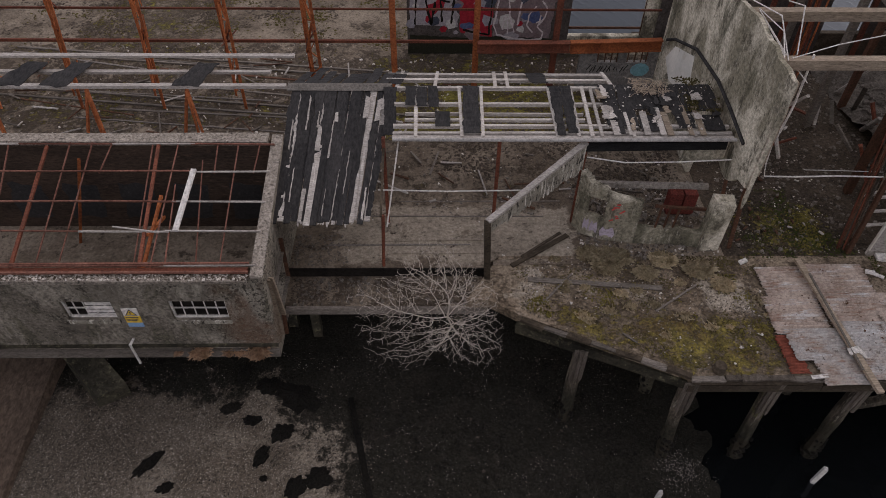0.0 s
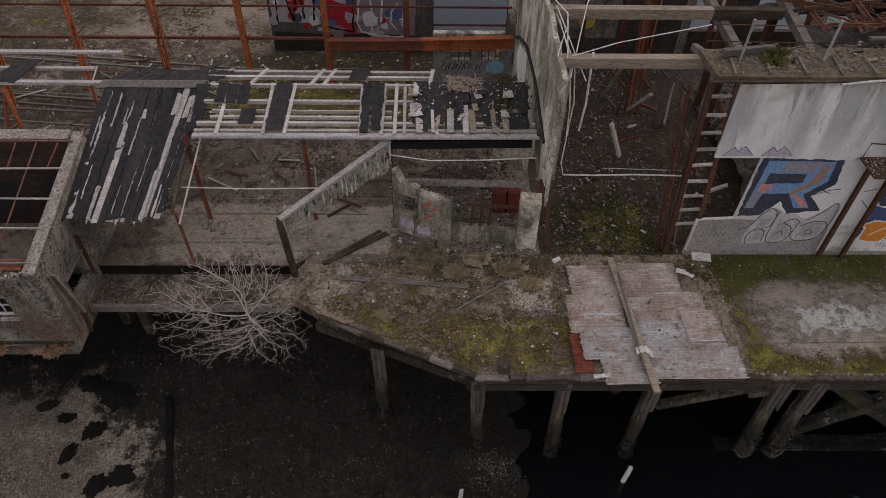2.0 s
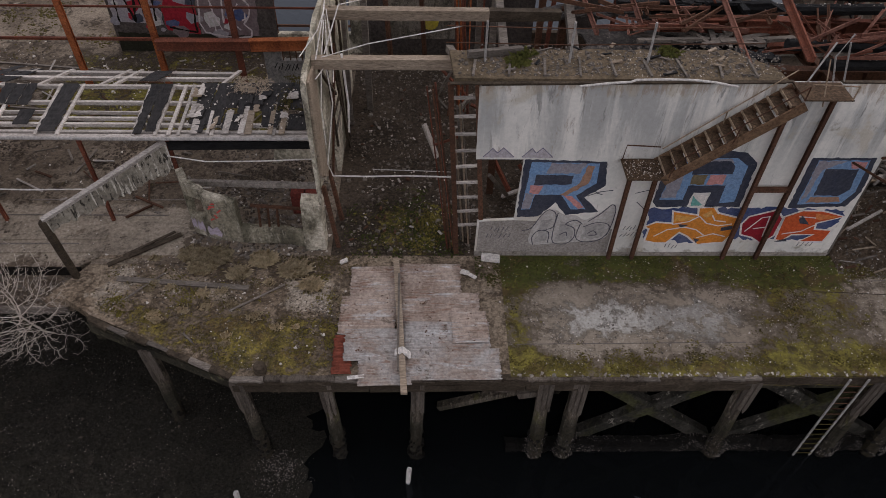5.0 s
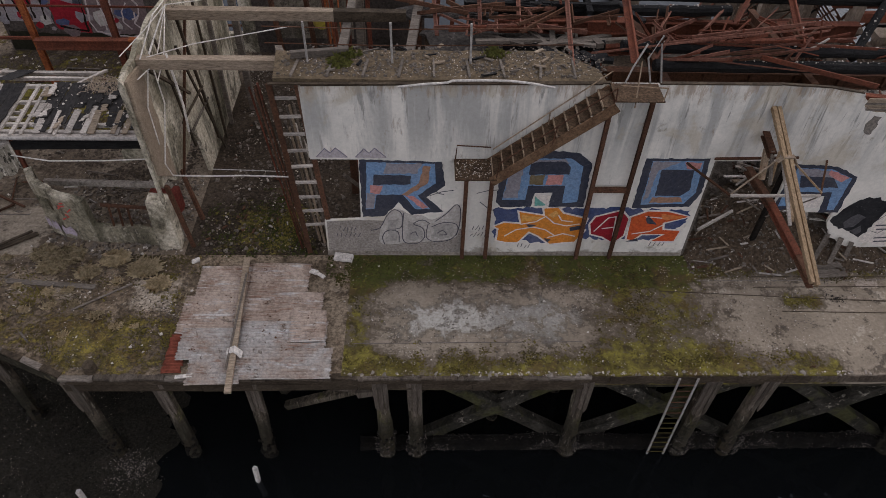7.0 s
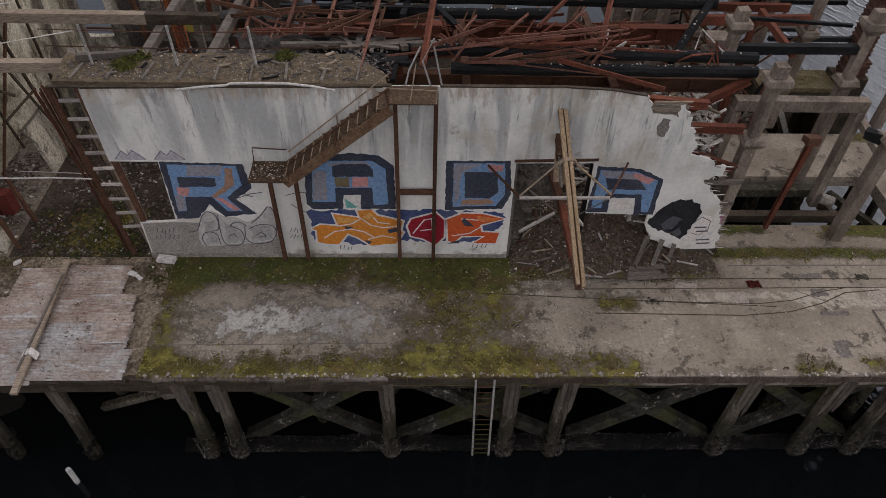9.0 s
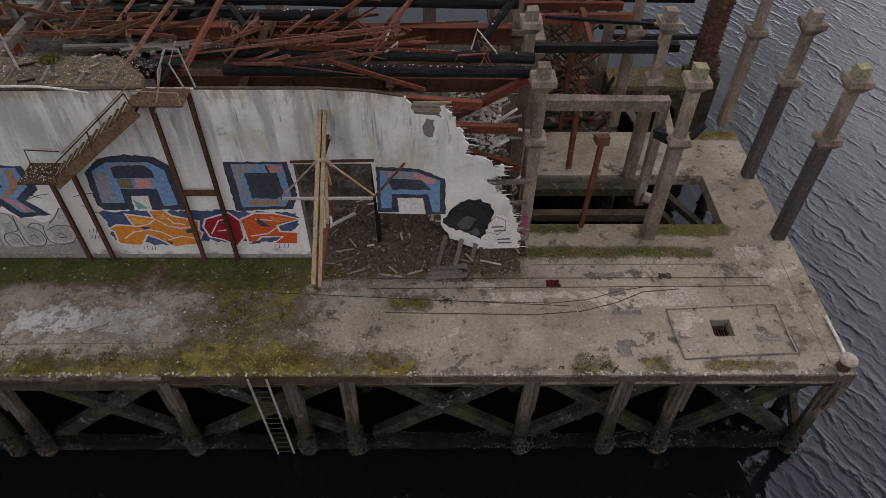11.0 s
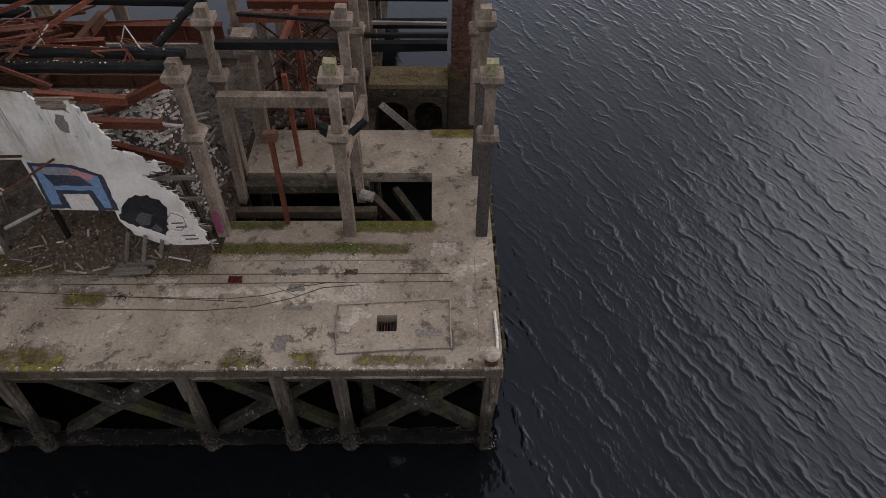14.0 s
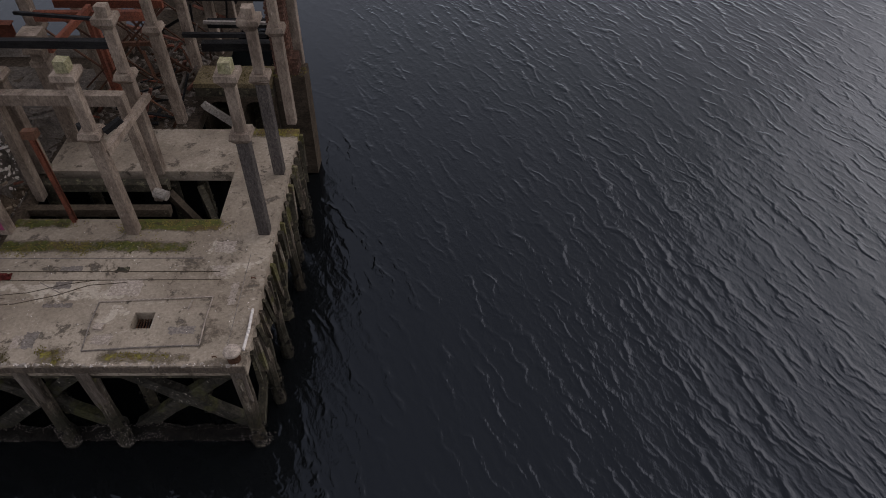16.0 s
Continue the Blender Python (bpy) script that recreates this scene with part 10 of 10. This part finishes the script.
tube(bm, [(36.12, 9.5, -0.02), (36.12, 9.5, 0.12), (36.12, 9.5, 0.3)], 0.17, 12, 0.15)
part("stem", bm, M_RUST_D, bo)
bm = bmesh.new()
bmesh.ops.create_uvsphere(bm, u_segments=14, v_segments=8, radius=0.23, matrix=Matrix.Translation((36.12, 9.5, 0.34)) @ Matrix.Diagonal((1, 1, 0.5, 1)))
part("head", bm, M_PALEC, bo)
bm = bmesh.new()
tube(bm, [(36.3, 9.75, 0.05), (36.32, 10.4, 0.05), (36.3, 11.1, 0.05)], 0.04, 7)
solo("white_pipe", bm, M_WHITE, "white pipe lying along the pier end", "pipe")
for x, y in ((35.6, 9.55), (36.1, 12.25), (29.0, 9.5), (24.6, 9.5)):
    bm = bmesh.new()
    tube(bm, [(x - 0.05, y, 0.0), (x - 0.05, y, 0.06), (x + 0.05, y, 0.06), (x + 0.05, y, 0.0)], 0.018, 5)
    solo("iron_ring", bm, M_RUST_D, "small iron ring bolt at the deck edge", "ring bolt", "ring bolts")
bm = bmesh.new()
rows = [[bm.verts.new((28.93 + 0.05 * i + U(-0.02, 0.02), 12.18 + 0.05 * j + U(-0.02, 0.02), 0.008 + (0.0 if i in (0, 8) or j in (0, 5) else U(0.0, 0.09)))) for j in range(6)] for i in range(9)]
for i in range(8):
    for j in range(5):
        bm.faces.new((rows[i][j], rows[i + 1][j], rows[i + 1][j + 1], rows[i][j + 1]))
bmesh.ops.solidify(bm, geom=bm.faces[:], thickness=0.008)
solo("red_rag", bm, surf("dull_red", (0.16, 0.035, 0.03), (0.10, 0.03, 0.028), None, scale=5), "dull red rag lying on the deck", "rag")
sticks("end_face_pipe", M_PILE, [((36.2, 9.25, -0.5), (36.2, 9.3, -1.6), 0.14, 0.14)], "worn fender timber on the corner pile", "fender")


# loose litter, by areas of the plan
def on(x0, x1, y0, y1, z=0.0, k=0.0, seed=0.0):
    def spot():
        x, y = U(x0, x1), U(y0, y1)
        if k and fnoise(x, y, 0.9, seed) + U(-0.3, 0.3) < k - 0.3:
            return None
        if 33.1 < x < 33.75 and 10.45 < y < 11.08:
            return None
        return x, y, z
    return spot


scatter("deck_litter", M_CHIP, 3200, on(13, 28.0, 9.4, 13.2, 0.01, 0.46, 3.0), 0.005, 0.022, label="white shell chips on the deck", category="litter")
scatter("deck_litter", M_CHIP, 60, on(9, 24, 9.6, 13.2, 0.03), 0.02, 0.055, label="white plaster lumps on the deck", category="litter")
scatter("deck_litter", M_CHIP, 260, on(28.5, 36.2, 9.4, 14.4, 0.0), 0.008, 0.03, label="pale chips on the concrete", category="litter")
scatter("deck_litter", M_RUBBLE, 600, on(13, 25, 9.4, 13.2, 0.0, 0.3, 5.0), 0.01, 0.05, label="grey grit on the deck", category="litter")
scatter("slab_litter", M_CHIP, 1300, lambda: (lambda x, y: (x, y, 0.01) if y > 9.5 + max(0, 6.35 - x) * 0.47 and fnoise(x, y, 0.9, 41.0) + U(-0.2, 0.2) > 0.1 else None)(U(2.5, 9.0), U(9.5, 13.2)), 0.006, 0.03, label="white shell chips on the broken slab", category="litter")
scatter("slab_litter", M_CHIP, 45, lambda: (lambda x, y: (x, y, 0.02) if y > 9.6 + max(0, 6.35 - x) * 0.47 else None)(U(3.5, 9.0), U(9.6, 12.5)), 0.02, 0.07, label="white rubbish lumps on the broken slab", category="litter")
scatter("floor_litter", M_CHIP, 1500, on(8.5, 12.3, 15.0, 24, -0.02, 0.38, 7.0), 0.008, 0.05, label="white rubbish on the dark hall floor", category="litter")
scatter("floor_litter", M_CHIP, 260, on(8.5, 12.3, 13.4, 15.0, -0.02, 0.38, 7.0), 0.008, 0.04, label="white rubbish on the dark hall floor", category="litter")
scatter("floor_litter", M_RUBBLE, 1600, on(8.5, 14.5, 13.4, 24, -0.02), 0.02, 0.11, label="dark rubble on the hall floor", category="rubble")
scatter("floor_litter", M_CHIP, 420, on(-6.0, 8.0, 18.8, 23.8, -0.03), 0.02, 0.10, label="white rubbish on the mossy floor", category="litter")
scatter("floor_litter", M_RUBBLE, 420, lambda: (-3.7 + 1.5 * RNG.random() ** 1.6, U(13.0, 14.2), -0.03), 0.012, 0.07, label="heaped rubble beside the house wall", category="rubble")
scatter("floor_litter", M_RUBBLE, 1500, on(-3.5, 8.0, 15.0, 24, -0.03, 0.3, 9.0), 0.02, 0.09, label="grey rubble on the shed floor", category="rubble")
scatter("floor_litter", M_CHIP, 600, on(-3.5, 8.0, 13.2, 24, -0.03, 0.3, 9.0), 0.015, 0.06, label="pale chips on the shed floor", category="litter")
scatter("floor_litter", M_RUBBLE, 1500, on(-16, -3.5, 15, 25, -0.03, 0.25, 11.0), 0.02, 0.1, label="grey rubble on the shed floor", category="rubble")
scatter("floor_litter", M_CHIP, 600, on(-16, -3.5, 15, 25, -0.03, 0.3, 11.0), 0.015, 0.07, label="pale chips on the shed floor", category="litter")
mat_sheet("grit_patch", surf("dark_grit", (0.070, 0.058, 0.047), (0.105, 0.088, 0.072), (0.16, 0.138, 0.115), scale=3, fine=24, spots=0.48, bump=0.9, dist=0.03), -3.6, 8.0, 13.0, 24.0, lambda x, y: 0.9 * fnoise(x, y, 0.45, 96.0) + 0.02 + (0.12 if y > 17 else -0.45 if x < 4.5 else 0.1), -0.025, 0.05, 0.11, "dark dirt over the shed floor", "dirt")
mat_sheet("grit_patch", MATS["dark_grit"], -18, -3.6, 15.0, 31.0, lambda x, y: 0.9 * fnoise(x, y, 0.4, 99.0) + 0.05, -0.025, 0.05, 0.13, "dark dirt over the shed floor", "dirt")
mat_sheet("grit_patch", MATS["dark_grit"], 8.4, 14.6, 13.4, 25.0, lambda x, y: 0.9 * fnoise(x, y, 0.5, 93.0) + 0.22, -0.018, 0.05, 0.11, "dark dirt over the hall floor", "dirt")
mat_sheet("moss_patch", M_MOSS, -18, 0.5, 19.5, 30.0, lambda x, y: 0.9 * fnoise(x, y, 0.5, 103.0) - 0.14, -0.02, 0.05, 0.12, "mossy dirt over the shed floor")
for i in range(130):
    x, y = U(-15, 7.5), U(15.2, 23.5)
    a, l = U(0, math.tau), U(0.2, 1.3)
    sticks("floor_stick", (M_GREYWOOD, M_PALE, M_RUST_D)[i % 3], [((x, y, 0.03), (x + l * math.cos(a), min(24, y + l * math.sin(a)), 0.05), U(0.02, 0.07), U(0.02, 0.05))], "broken lath lying on the shed floor", "lath", "floor laths")
for i in range(70):
    x, y = U(8.7, 12.0), U(13.8, 22)
    a, l = U(0, math.tau), U(0.08, 0.4)
    sticks("floor_stick", (M_GREYWOOD, M_PALE, M_RUST_D)[i % 3], [((x, y, 0.03), (x + l * math.cos(a) * 0.4, y + l * math.sin(a) * 0.5, 0.05), U(0.03, 0.07), U(0.02, 0.05))], "broken scrap lying on the hall floor", "scrap", "hall floor scraps")
for y, x0, x1 in ((13.05, 1.8, 4.2), (13.5, -1.0, 2.0), (14.0, -1.2, 1.9)):
    sticks("floor_board", M_FLOOR_L, [((x0, y, -0.02), (x1, y + 0.03, -0.02), 0.2, 0.05)], "low concrete ridge along the shed floor", "ridge", "floor ridges")
# channel rails crossing the shed floor
for y in (20.2, 20.7, 23.0, 23.4):
    sticks("floor_rail", M_GREYWOOD, [((-16, y + 1.2, 0.0), (0.5, y - 0.8, 0.0), 0.08, 0.05)], "old rail lying in the shed floor", "rail", "floor rails")
# post standing in the water
bm = bmesh.new()
beam(bm, (10.45, 8.55, -4.6), (10.52, 8.52, -3.15), 0.1, 0.1, 0.01)
solo("water_post", bm, M_WHITE, "pale broken post standing in the water", "post")
bm = bmesh.new()
beam(bm, (6.0, 8.0, -4.4), (6.05, 7.98, -3.3), 0.1, 0.1, 0.01)
solo("water_post", bm, M_WHITE, "pale broken post standing in the water", "post")

# rubbish inside the house
scatter("house_litter", M_BRICK, 900, lambda: (U(-12, -4.3), 11.0 + 1.6 * RNG.random() ** 1.5, -0.75 + U(0, 0.15)), 0.03, 0.13, label="broken brick and rust on the house floor", category="rubble")
scatter("house_litter", M_CHIP, 260, lambda: (U(-12, -4.3), U(11.0, 14.4), -0.72), 0.02, 0.07, label="pale scraps on the house floor", category="litter")
scatter("house_litter", M_RUBBLE, 500, lambda: (U(-12, -4.3), U(11.0, 14.4), -0.75), 0.03, 0.16, label="dark rubbish on the house floor", category="rubble")
for i in range(40):
    x, y = U(-11.5, -4.8), U(11.2, 14.0)
    a, l = U(0, math.tau), U(0.3, 1.3)
    sticks("house_lath", (M_GREYWOOD, M_RUST, M_TANWOOD)[i % 3], [((x, y, -0.7), (max(-12, min(-4.3, x + l * math.cos(a))), max(11, min(14.4, y + l * math.sin(a))), -0.62 + U(0, 0.3)), U(0.04, 0.12), 0.04)], "broken lath on the house floor", "lath", "house laths")
paint("soot_grey", (0.030, 0.030, 0.031), (0.085, 0.085, 0.085), 0.46)
for i in range(5):
    bm = bmesh.new()
    x = -11.5 + i * 1.5
    prism(bm, ragged([(x, 0.3), (x + 0.9, 0.35), (x + 1.0, 1.5), (x + 0.1, 1.6)], 0.2, 0.08), lambda u, v, d: (u, 14.53 + d, v), 0.008)
    part("painted_shape", bm, MATS["paint_soot_grey"], house)

# litter on the roof ledge
scatter("ledge_litter", M_RUBBLE, 900, lambda: (U(12.2, 19.2), U(13.5, 14.9), 5.62), 0.015, 0.07, label="grey rubble on the roof ledge", category="rubble")
scatter("ledge_litter", M_CHIP, 700, lambda: (U(12.2, 19.0), U(13.5, 14.6), 5.62), 0.006, 0.024, label="pale chips on the roof ledge", category="litter")
for i in range(18):
    x, y = U(12.2, 18.6), U(13.6, 14.8)
    a, l = U(0, math.tau), U(0.1, 0.45)
    sticks("ledge_lath", (M_GREYWOOD, M_TANWOOD, M_CHAR)[i % 3], [((x, y, 5.65), (x + l * math.cos(a), max(13.45, min(14.95, y + l * 0.6 * math.sin(a))), 5.68), U(0.03, 0.09), 0.03)], "broken lath on the roof ledge", "lath", "ledge laths")
# torn pale boards and felt rags on the shed roof
for i in range(20):
    x, y = U(4.6, 7.7), U(14.75, 16.2)
    l, w = U(0.15, 0.7), U(0.05, 0.3)
    bm = bmesh.new()
    z = roof_z(x, y) + 0.16
    prism(bm, ragged([(x, y), (x + w, y + U(-0.08, 0.08)), (x + w * U(0.4, 1.2), y + l), (x + U(-0.05, 0.1), y + l + U(-0.15, 0.1))], 0.05, 0.035), lambda u, v, d, z=z: (u, v, z + 0.03 * (v - 15) - d), 0.02)
    part("torn_board", bm, (M_PALE, M_TAR, M_TANWOOD, M_TAR, M_PALE)[i % 5], roof)
scatter("roof_litter", M_CHIP, 160, lambda: (lambda x, y: (x, y, roof_z(x, y) + 0.13))(U(4.6, 7.8), U(14.8, 16.7)), 0.012, 0.05, label="pale splinters on the tar roof", category="litter")

# worn repairs and scuffs in the deck concrete
for x0, x1, y0, y1, m in ((30.58, 31.18, 12.53, 12.72, M_STAIN), (30.57, 31.39, 11.2, 11.34, M_STAIN), (32.15, 32.5, 12.48, 12.7, M_CONC_D), (30.64, 31.1, 11.87, 12.13, M_STAIN), (30.28, 30.49, 9.84, 10.26, M_PALEC), (30.55, 30.88, 9.84, 10.37, M_STAIN), (32.22, 33.06, 11.62, 12.23, M_PALEC), (28.31, 28.8, 11.57, 12.02, M_PALEC), (34.9, 35.3, 12.35, 12.75, M_PALEC), (35.55, 35.75, 11.3, 12.1, M_PALEC), (34.75, 35.35, 13.3, 13.75, M_PALEC), (32.3, 32.8, 9.98, 10.3, M_PALEC), (34.2, 34.9, 10.3, 10.55, M_STAIN), (26.9, 27.5, 12.1, 12.35, M_PALEC)):
    bm = bmesh.new()
    prism(bm, ragged([(x0, y0), (x1, y0), (x1, y1), (x0, y1)], 0.045, 0.035), lambda u, v, d: (u, v, 0.004 - d), 0.012)
    part("repair_patch", bm, m, deck)

# strips, joints and boards on the shed floor
for i in range(14):
    y = 15.6 + i * 0.62 + U(-0.15, 0.15)
    x0 = U(-15, -9)
    sticks("floor_strip", (M_STAIN, M_GREYWOOD, M_RUST_D)[i % 3], [((x0, y + 0.5, -0.02), (x0 + U(4, 9), y - U(0.1, 0.6), -0.02), U(0.04, 0.1), 0.04)], "old strip set in the shed floor", "strip", "floor strips")
for y, x0, x1 in ((13.75, -2.8, 1.2), (14.95, -2.2, 3.4), (15.6, -0.9, 4.0)):
    sticks("floor_strip", M_STAIN, [((x0, y, -0.025), (x1, y + U(-0.03, 0.03), -0.025), U(0.03, 0.07), 0.02)], "dark joint across the shed floor", "joint", "floor strips")

# grit and flakes over the slab, the tin and along the deck edge
scatter("slab_grit", M_RUBBLE, 2600, lambda: (lambda x, y: (x, y, 0.0) if y > 9.5 + max(0, 6.35 - x) * 0.47 else None)(U(2.5, 8.9), U(9.5, 13.2)), 0.006, 0.03, label="dark grit on the broken slab", category="grit")
scatter("slab_grit", M_EDGE, 900, lambda: (lambda x, y: (x, y, 0.0) if y > 9.5 + max(0, 6.35 - x) * 0.47 else None)(U(2.5, 8.9), U(9.5, 13.2)), 0.01, 0.045, label="black crumbs on the broken slab", category="grit")
scatter("tin_dirt", M_RUST_D, 900, lambda: (lambda x, y: (x, y, 0.15) if fnoise(x, y, 1.4, 31.0) + U(-0.2, 0.2) > 0.25 else None)(U(8.9, 12.4), U(9.4, 12.7)), 0.006, 0.04, 0.25, label="rust flakes and leaves on the tin sheets", category="dirt")
scatter("deck_crumbs", M_EDGE, 1300, on(12.8, 24.5, 9.35, 13.25, 0.0, 0.42, 14.0), 0.006, 0.022, label="black crumbs on the deck", category="grit")
scatter("deck_crumbs", M_CHIP, 1700, on(12.8, 28.5, 9.35, 13.25, 0.0, 0.42, 14.0), 0.005, 0.018, label="pale shell grit on the deck", category="grit")

def border_spot():
    """A spot on the deck along the wandering border of the moss."""
    x, y = U(13.0, 24.5), U(9.6, 12.9)
    return (x, y, 0.003) if abs(fnoise(x, y, 0.55, 33.0) + 0.1 * U(-1, 1)) < 0.07 else None


scatter("border_grit", M_CHIP, 9000, border_spot, 0.004, 0.020, label="white shell grit along the edge of the moss", category="grit")
scatter("border_grit", M_EDGE, 5000, border_spot, 0.006, 0.024, label="black grit along the edge of the moss", category="grit")

# ---- far end of the hall, behind the cross wall ----
fw = thing("wall_far", (13, 24.3, 0), "ruined far wall with gaps to the river", "wall", kind="structure")
for x0, x1, z0, z1, m in ((14.2, 15.0, -0.02, 4.6, MATS["dark_wall"]), (16.6, 17.4, -0.02, 4.2, MATS["dark_wall"]), (19.5, 20.2, -0.02, 3.6, M_TALL), (8.7, 9.4, 2.0, 5.0, M_TALL), (15.0, 19.5, -0.02, 0.9, M_EDGE), (20.2, 28.3, -0.02, 0.6, M_CONC), (22.5, 23.0, 0.6, 3.4, M_COLUMN), (25.4, 25.9, 0.6, 3.4, M_COLUMN)):
    bm = bmesh.new()
    box(bm, x0, x1, 24.22, 24.45, z0, z1, 0.01)
    part("wall_panel", bm, m, fw)
for x in (9.6, 10.9, 12.2, 13.0, 15.4, 16.0, 17.8, 18.8):
    bm = bmesh.new()
    beam(bm, (x, 23.6 + U(-0.6, 0.4), 0), (x + U(-0.3, 0.3), 23.5 + U(-0.6, 0.5), 4.9), 0.14, 0.14)
    solo("far_stanchion", bm, M_RUST if x > 11 else M_RUST_D, "rusty stanchion at the far end of the hall", "stanchion", "far stanchions")
for a, b, m in (((8.6, 20.3, 5.0), (14.6, 20.4, 5.0), M_GREYWOOD), ((8.6, 22.6, 4.9), (15.0, 22.6, 4.9), M_PALE), ((12.9, 15.5, 5.0), (13.1, 22.8, 5.0), M_GREYWOOD), ((14.6, 15.2, 5.1), (15.1, 21.0, 5.3), M_GREYWOOD)):
    bm = bmesh.new()
    beam(bm, a, b, 0.22, 0.24, 0.012)
    solo("timber_beam", bm, m, "heavy grey timber beam over the hall", "beam", "spanning beams")
for i, (x, y) in enumerate(((12.9, 16.0), (13.0, 19.5), (14.8, 18.0), (12.8, 22.5), (15.0, 15.6), (9.0, 20.4), (14.6, 20.5))):
    bm = bmesh.new()
    beam(bm, (x, y, 0), (x, y, 5.0), 0.2, 0.2, 0.01)
    solo("timber_post", bm, M_GREYWOOD if i % 2 else M_RUST_D, "tall dark post carrying the roof beams", "post", "roof posts")
for i in range(22):
    x, y = U(11.2, 15.0), U(15.5, 23)
    a, l = U(0, math.tau), U(0.8, 2.2)
    sticks("fallen_timber", (M_GREYWOOD, M_PALE, M_RUST)[i % 3], [((x, y, 0.1), (x + l * 0.5 * math.cos(a), y + l * math.sin(a) * 0.5, U(0.2, 1.6)), U(0.06, 0.16), U(0.05, 0.1))], "fallen timber heaped in the hall", "timber", "fallen timbers")
bm = bmesh.new()
prism(bm, [(i_r * math.cos(k * math.tau / 14), i_r * math.sin(k * math.tau / 14)) for i_r in (0.32,) for k in range(14)], lambda u, v, d: (11.1 + u, 24.19 + d, 1.3 + v), 0.005)
solo("painted_disc", bm, paint("yellow", (0.42, 0.36, 0.04)), "yellow painted disc on the far wall", "paint")
bm = bmesh.new()
box(bm, 9.4, 12.3, 24.22, 24.4, 0.6, 2.2)
solo("wall_dark", bm, M_HARL, "dark wall under the far windows", "wall", kind="structure")

# broken fringe along the pier end
for i in range(22):
    y = 9.8 + i * 0.45
    bm = bmesh.new()
    beam(bm, (END_X + 0.05, y, -0.15 + U(-0.1, 0.05)), (END_X + U(0.02, 0.14), y + U(-0.15, 0.15), -1.0 - U(0, 0.9)), U(0.1, 0.22), U(0.08, 0.16), 0.02)
    solo("fender_timber", bm, M_PILE if i % 2 else M_CONC_D, "rotten fender timber along the pier end", "fender", "end fenders")
for y in (10.9, 12.6, 15.5, 18.2):
    pile(36.35, y, -0.4, -4.1, 0.16, M_PILE, 0.12)

# rubble on the front slab by the ruin and dirt on the ledge
scatter("ledge_litter", M_RUBBLE, 500, on(-3.6, 1.4, 11.85, 12.8, -0.35), 0.02, 0.09, label="rubble lying on the lower ledge", category="rubble")
scatter("ruin_litter", M_RUBBLE, 700, on(4.3, 8.2, 13.2, 16.5, -0.02), 0.03, 0.13, label="rubble in and around the curved ruin", category="rubble")
scatter("ruin_litter", M_CHIP, 220, on(4.3, 8.2, 13.1, 16.5, -0.02), 0.02, 0.08, label="pale chips around the curved ruin", category="litter")
mat_sheet("grit_patch", MATS["dark_grit"], -3.7, 1.4, 11.8, 12.8, lambda x, y: 0.1 + 0.8 * fnoise(x, y, 0.9, 5.0), -0.35, 0.04, 0.07, "dark dirt on the lower ledge", "dirt")
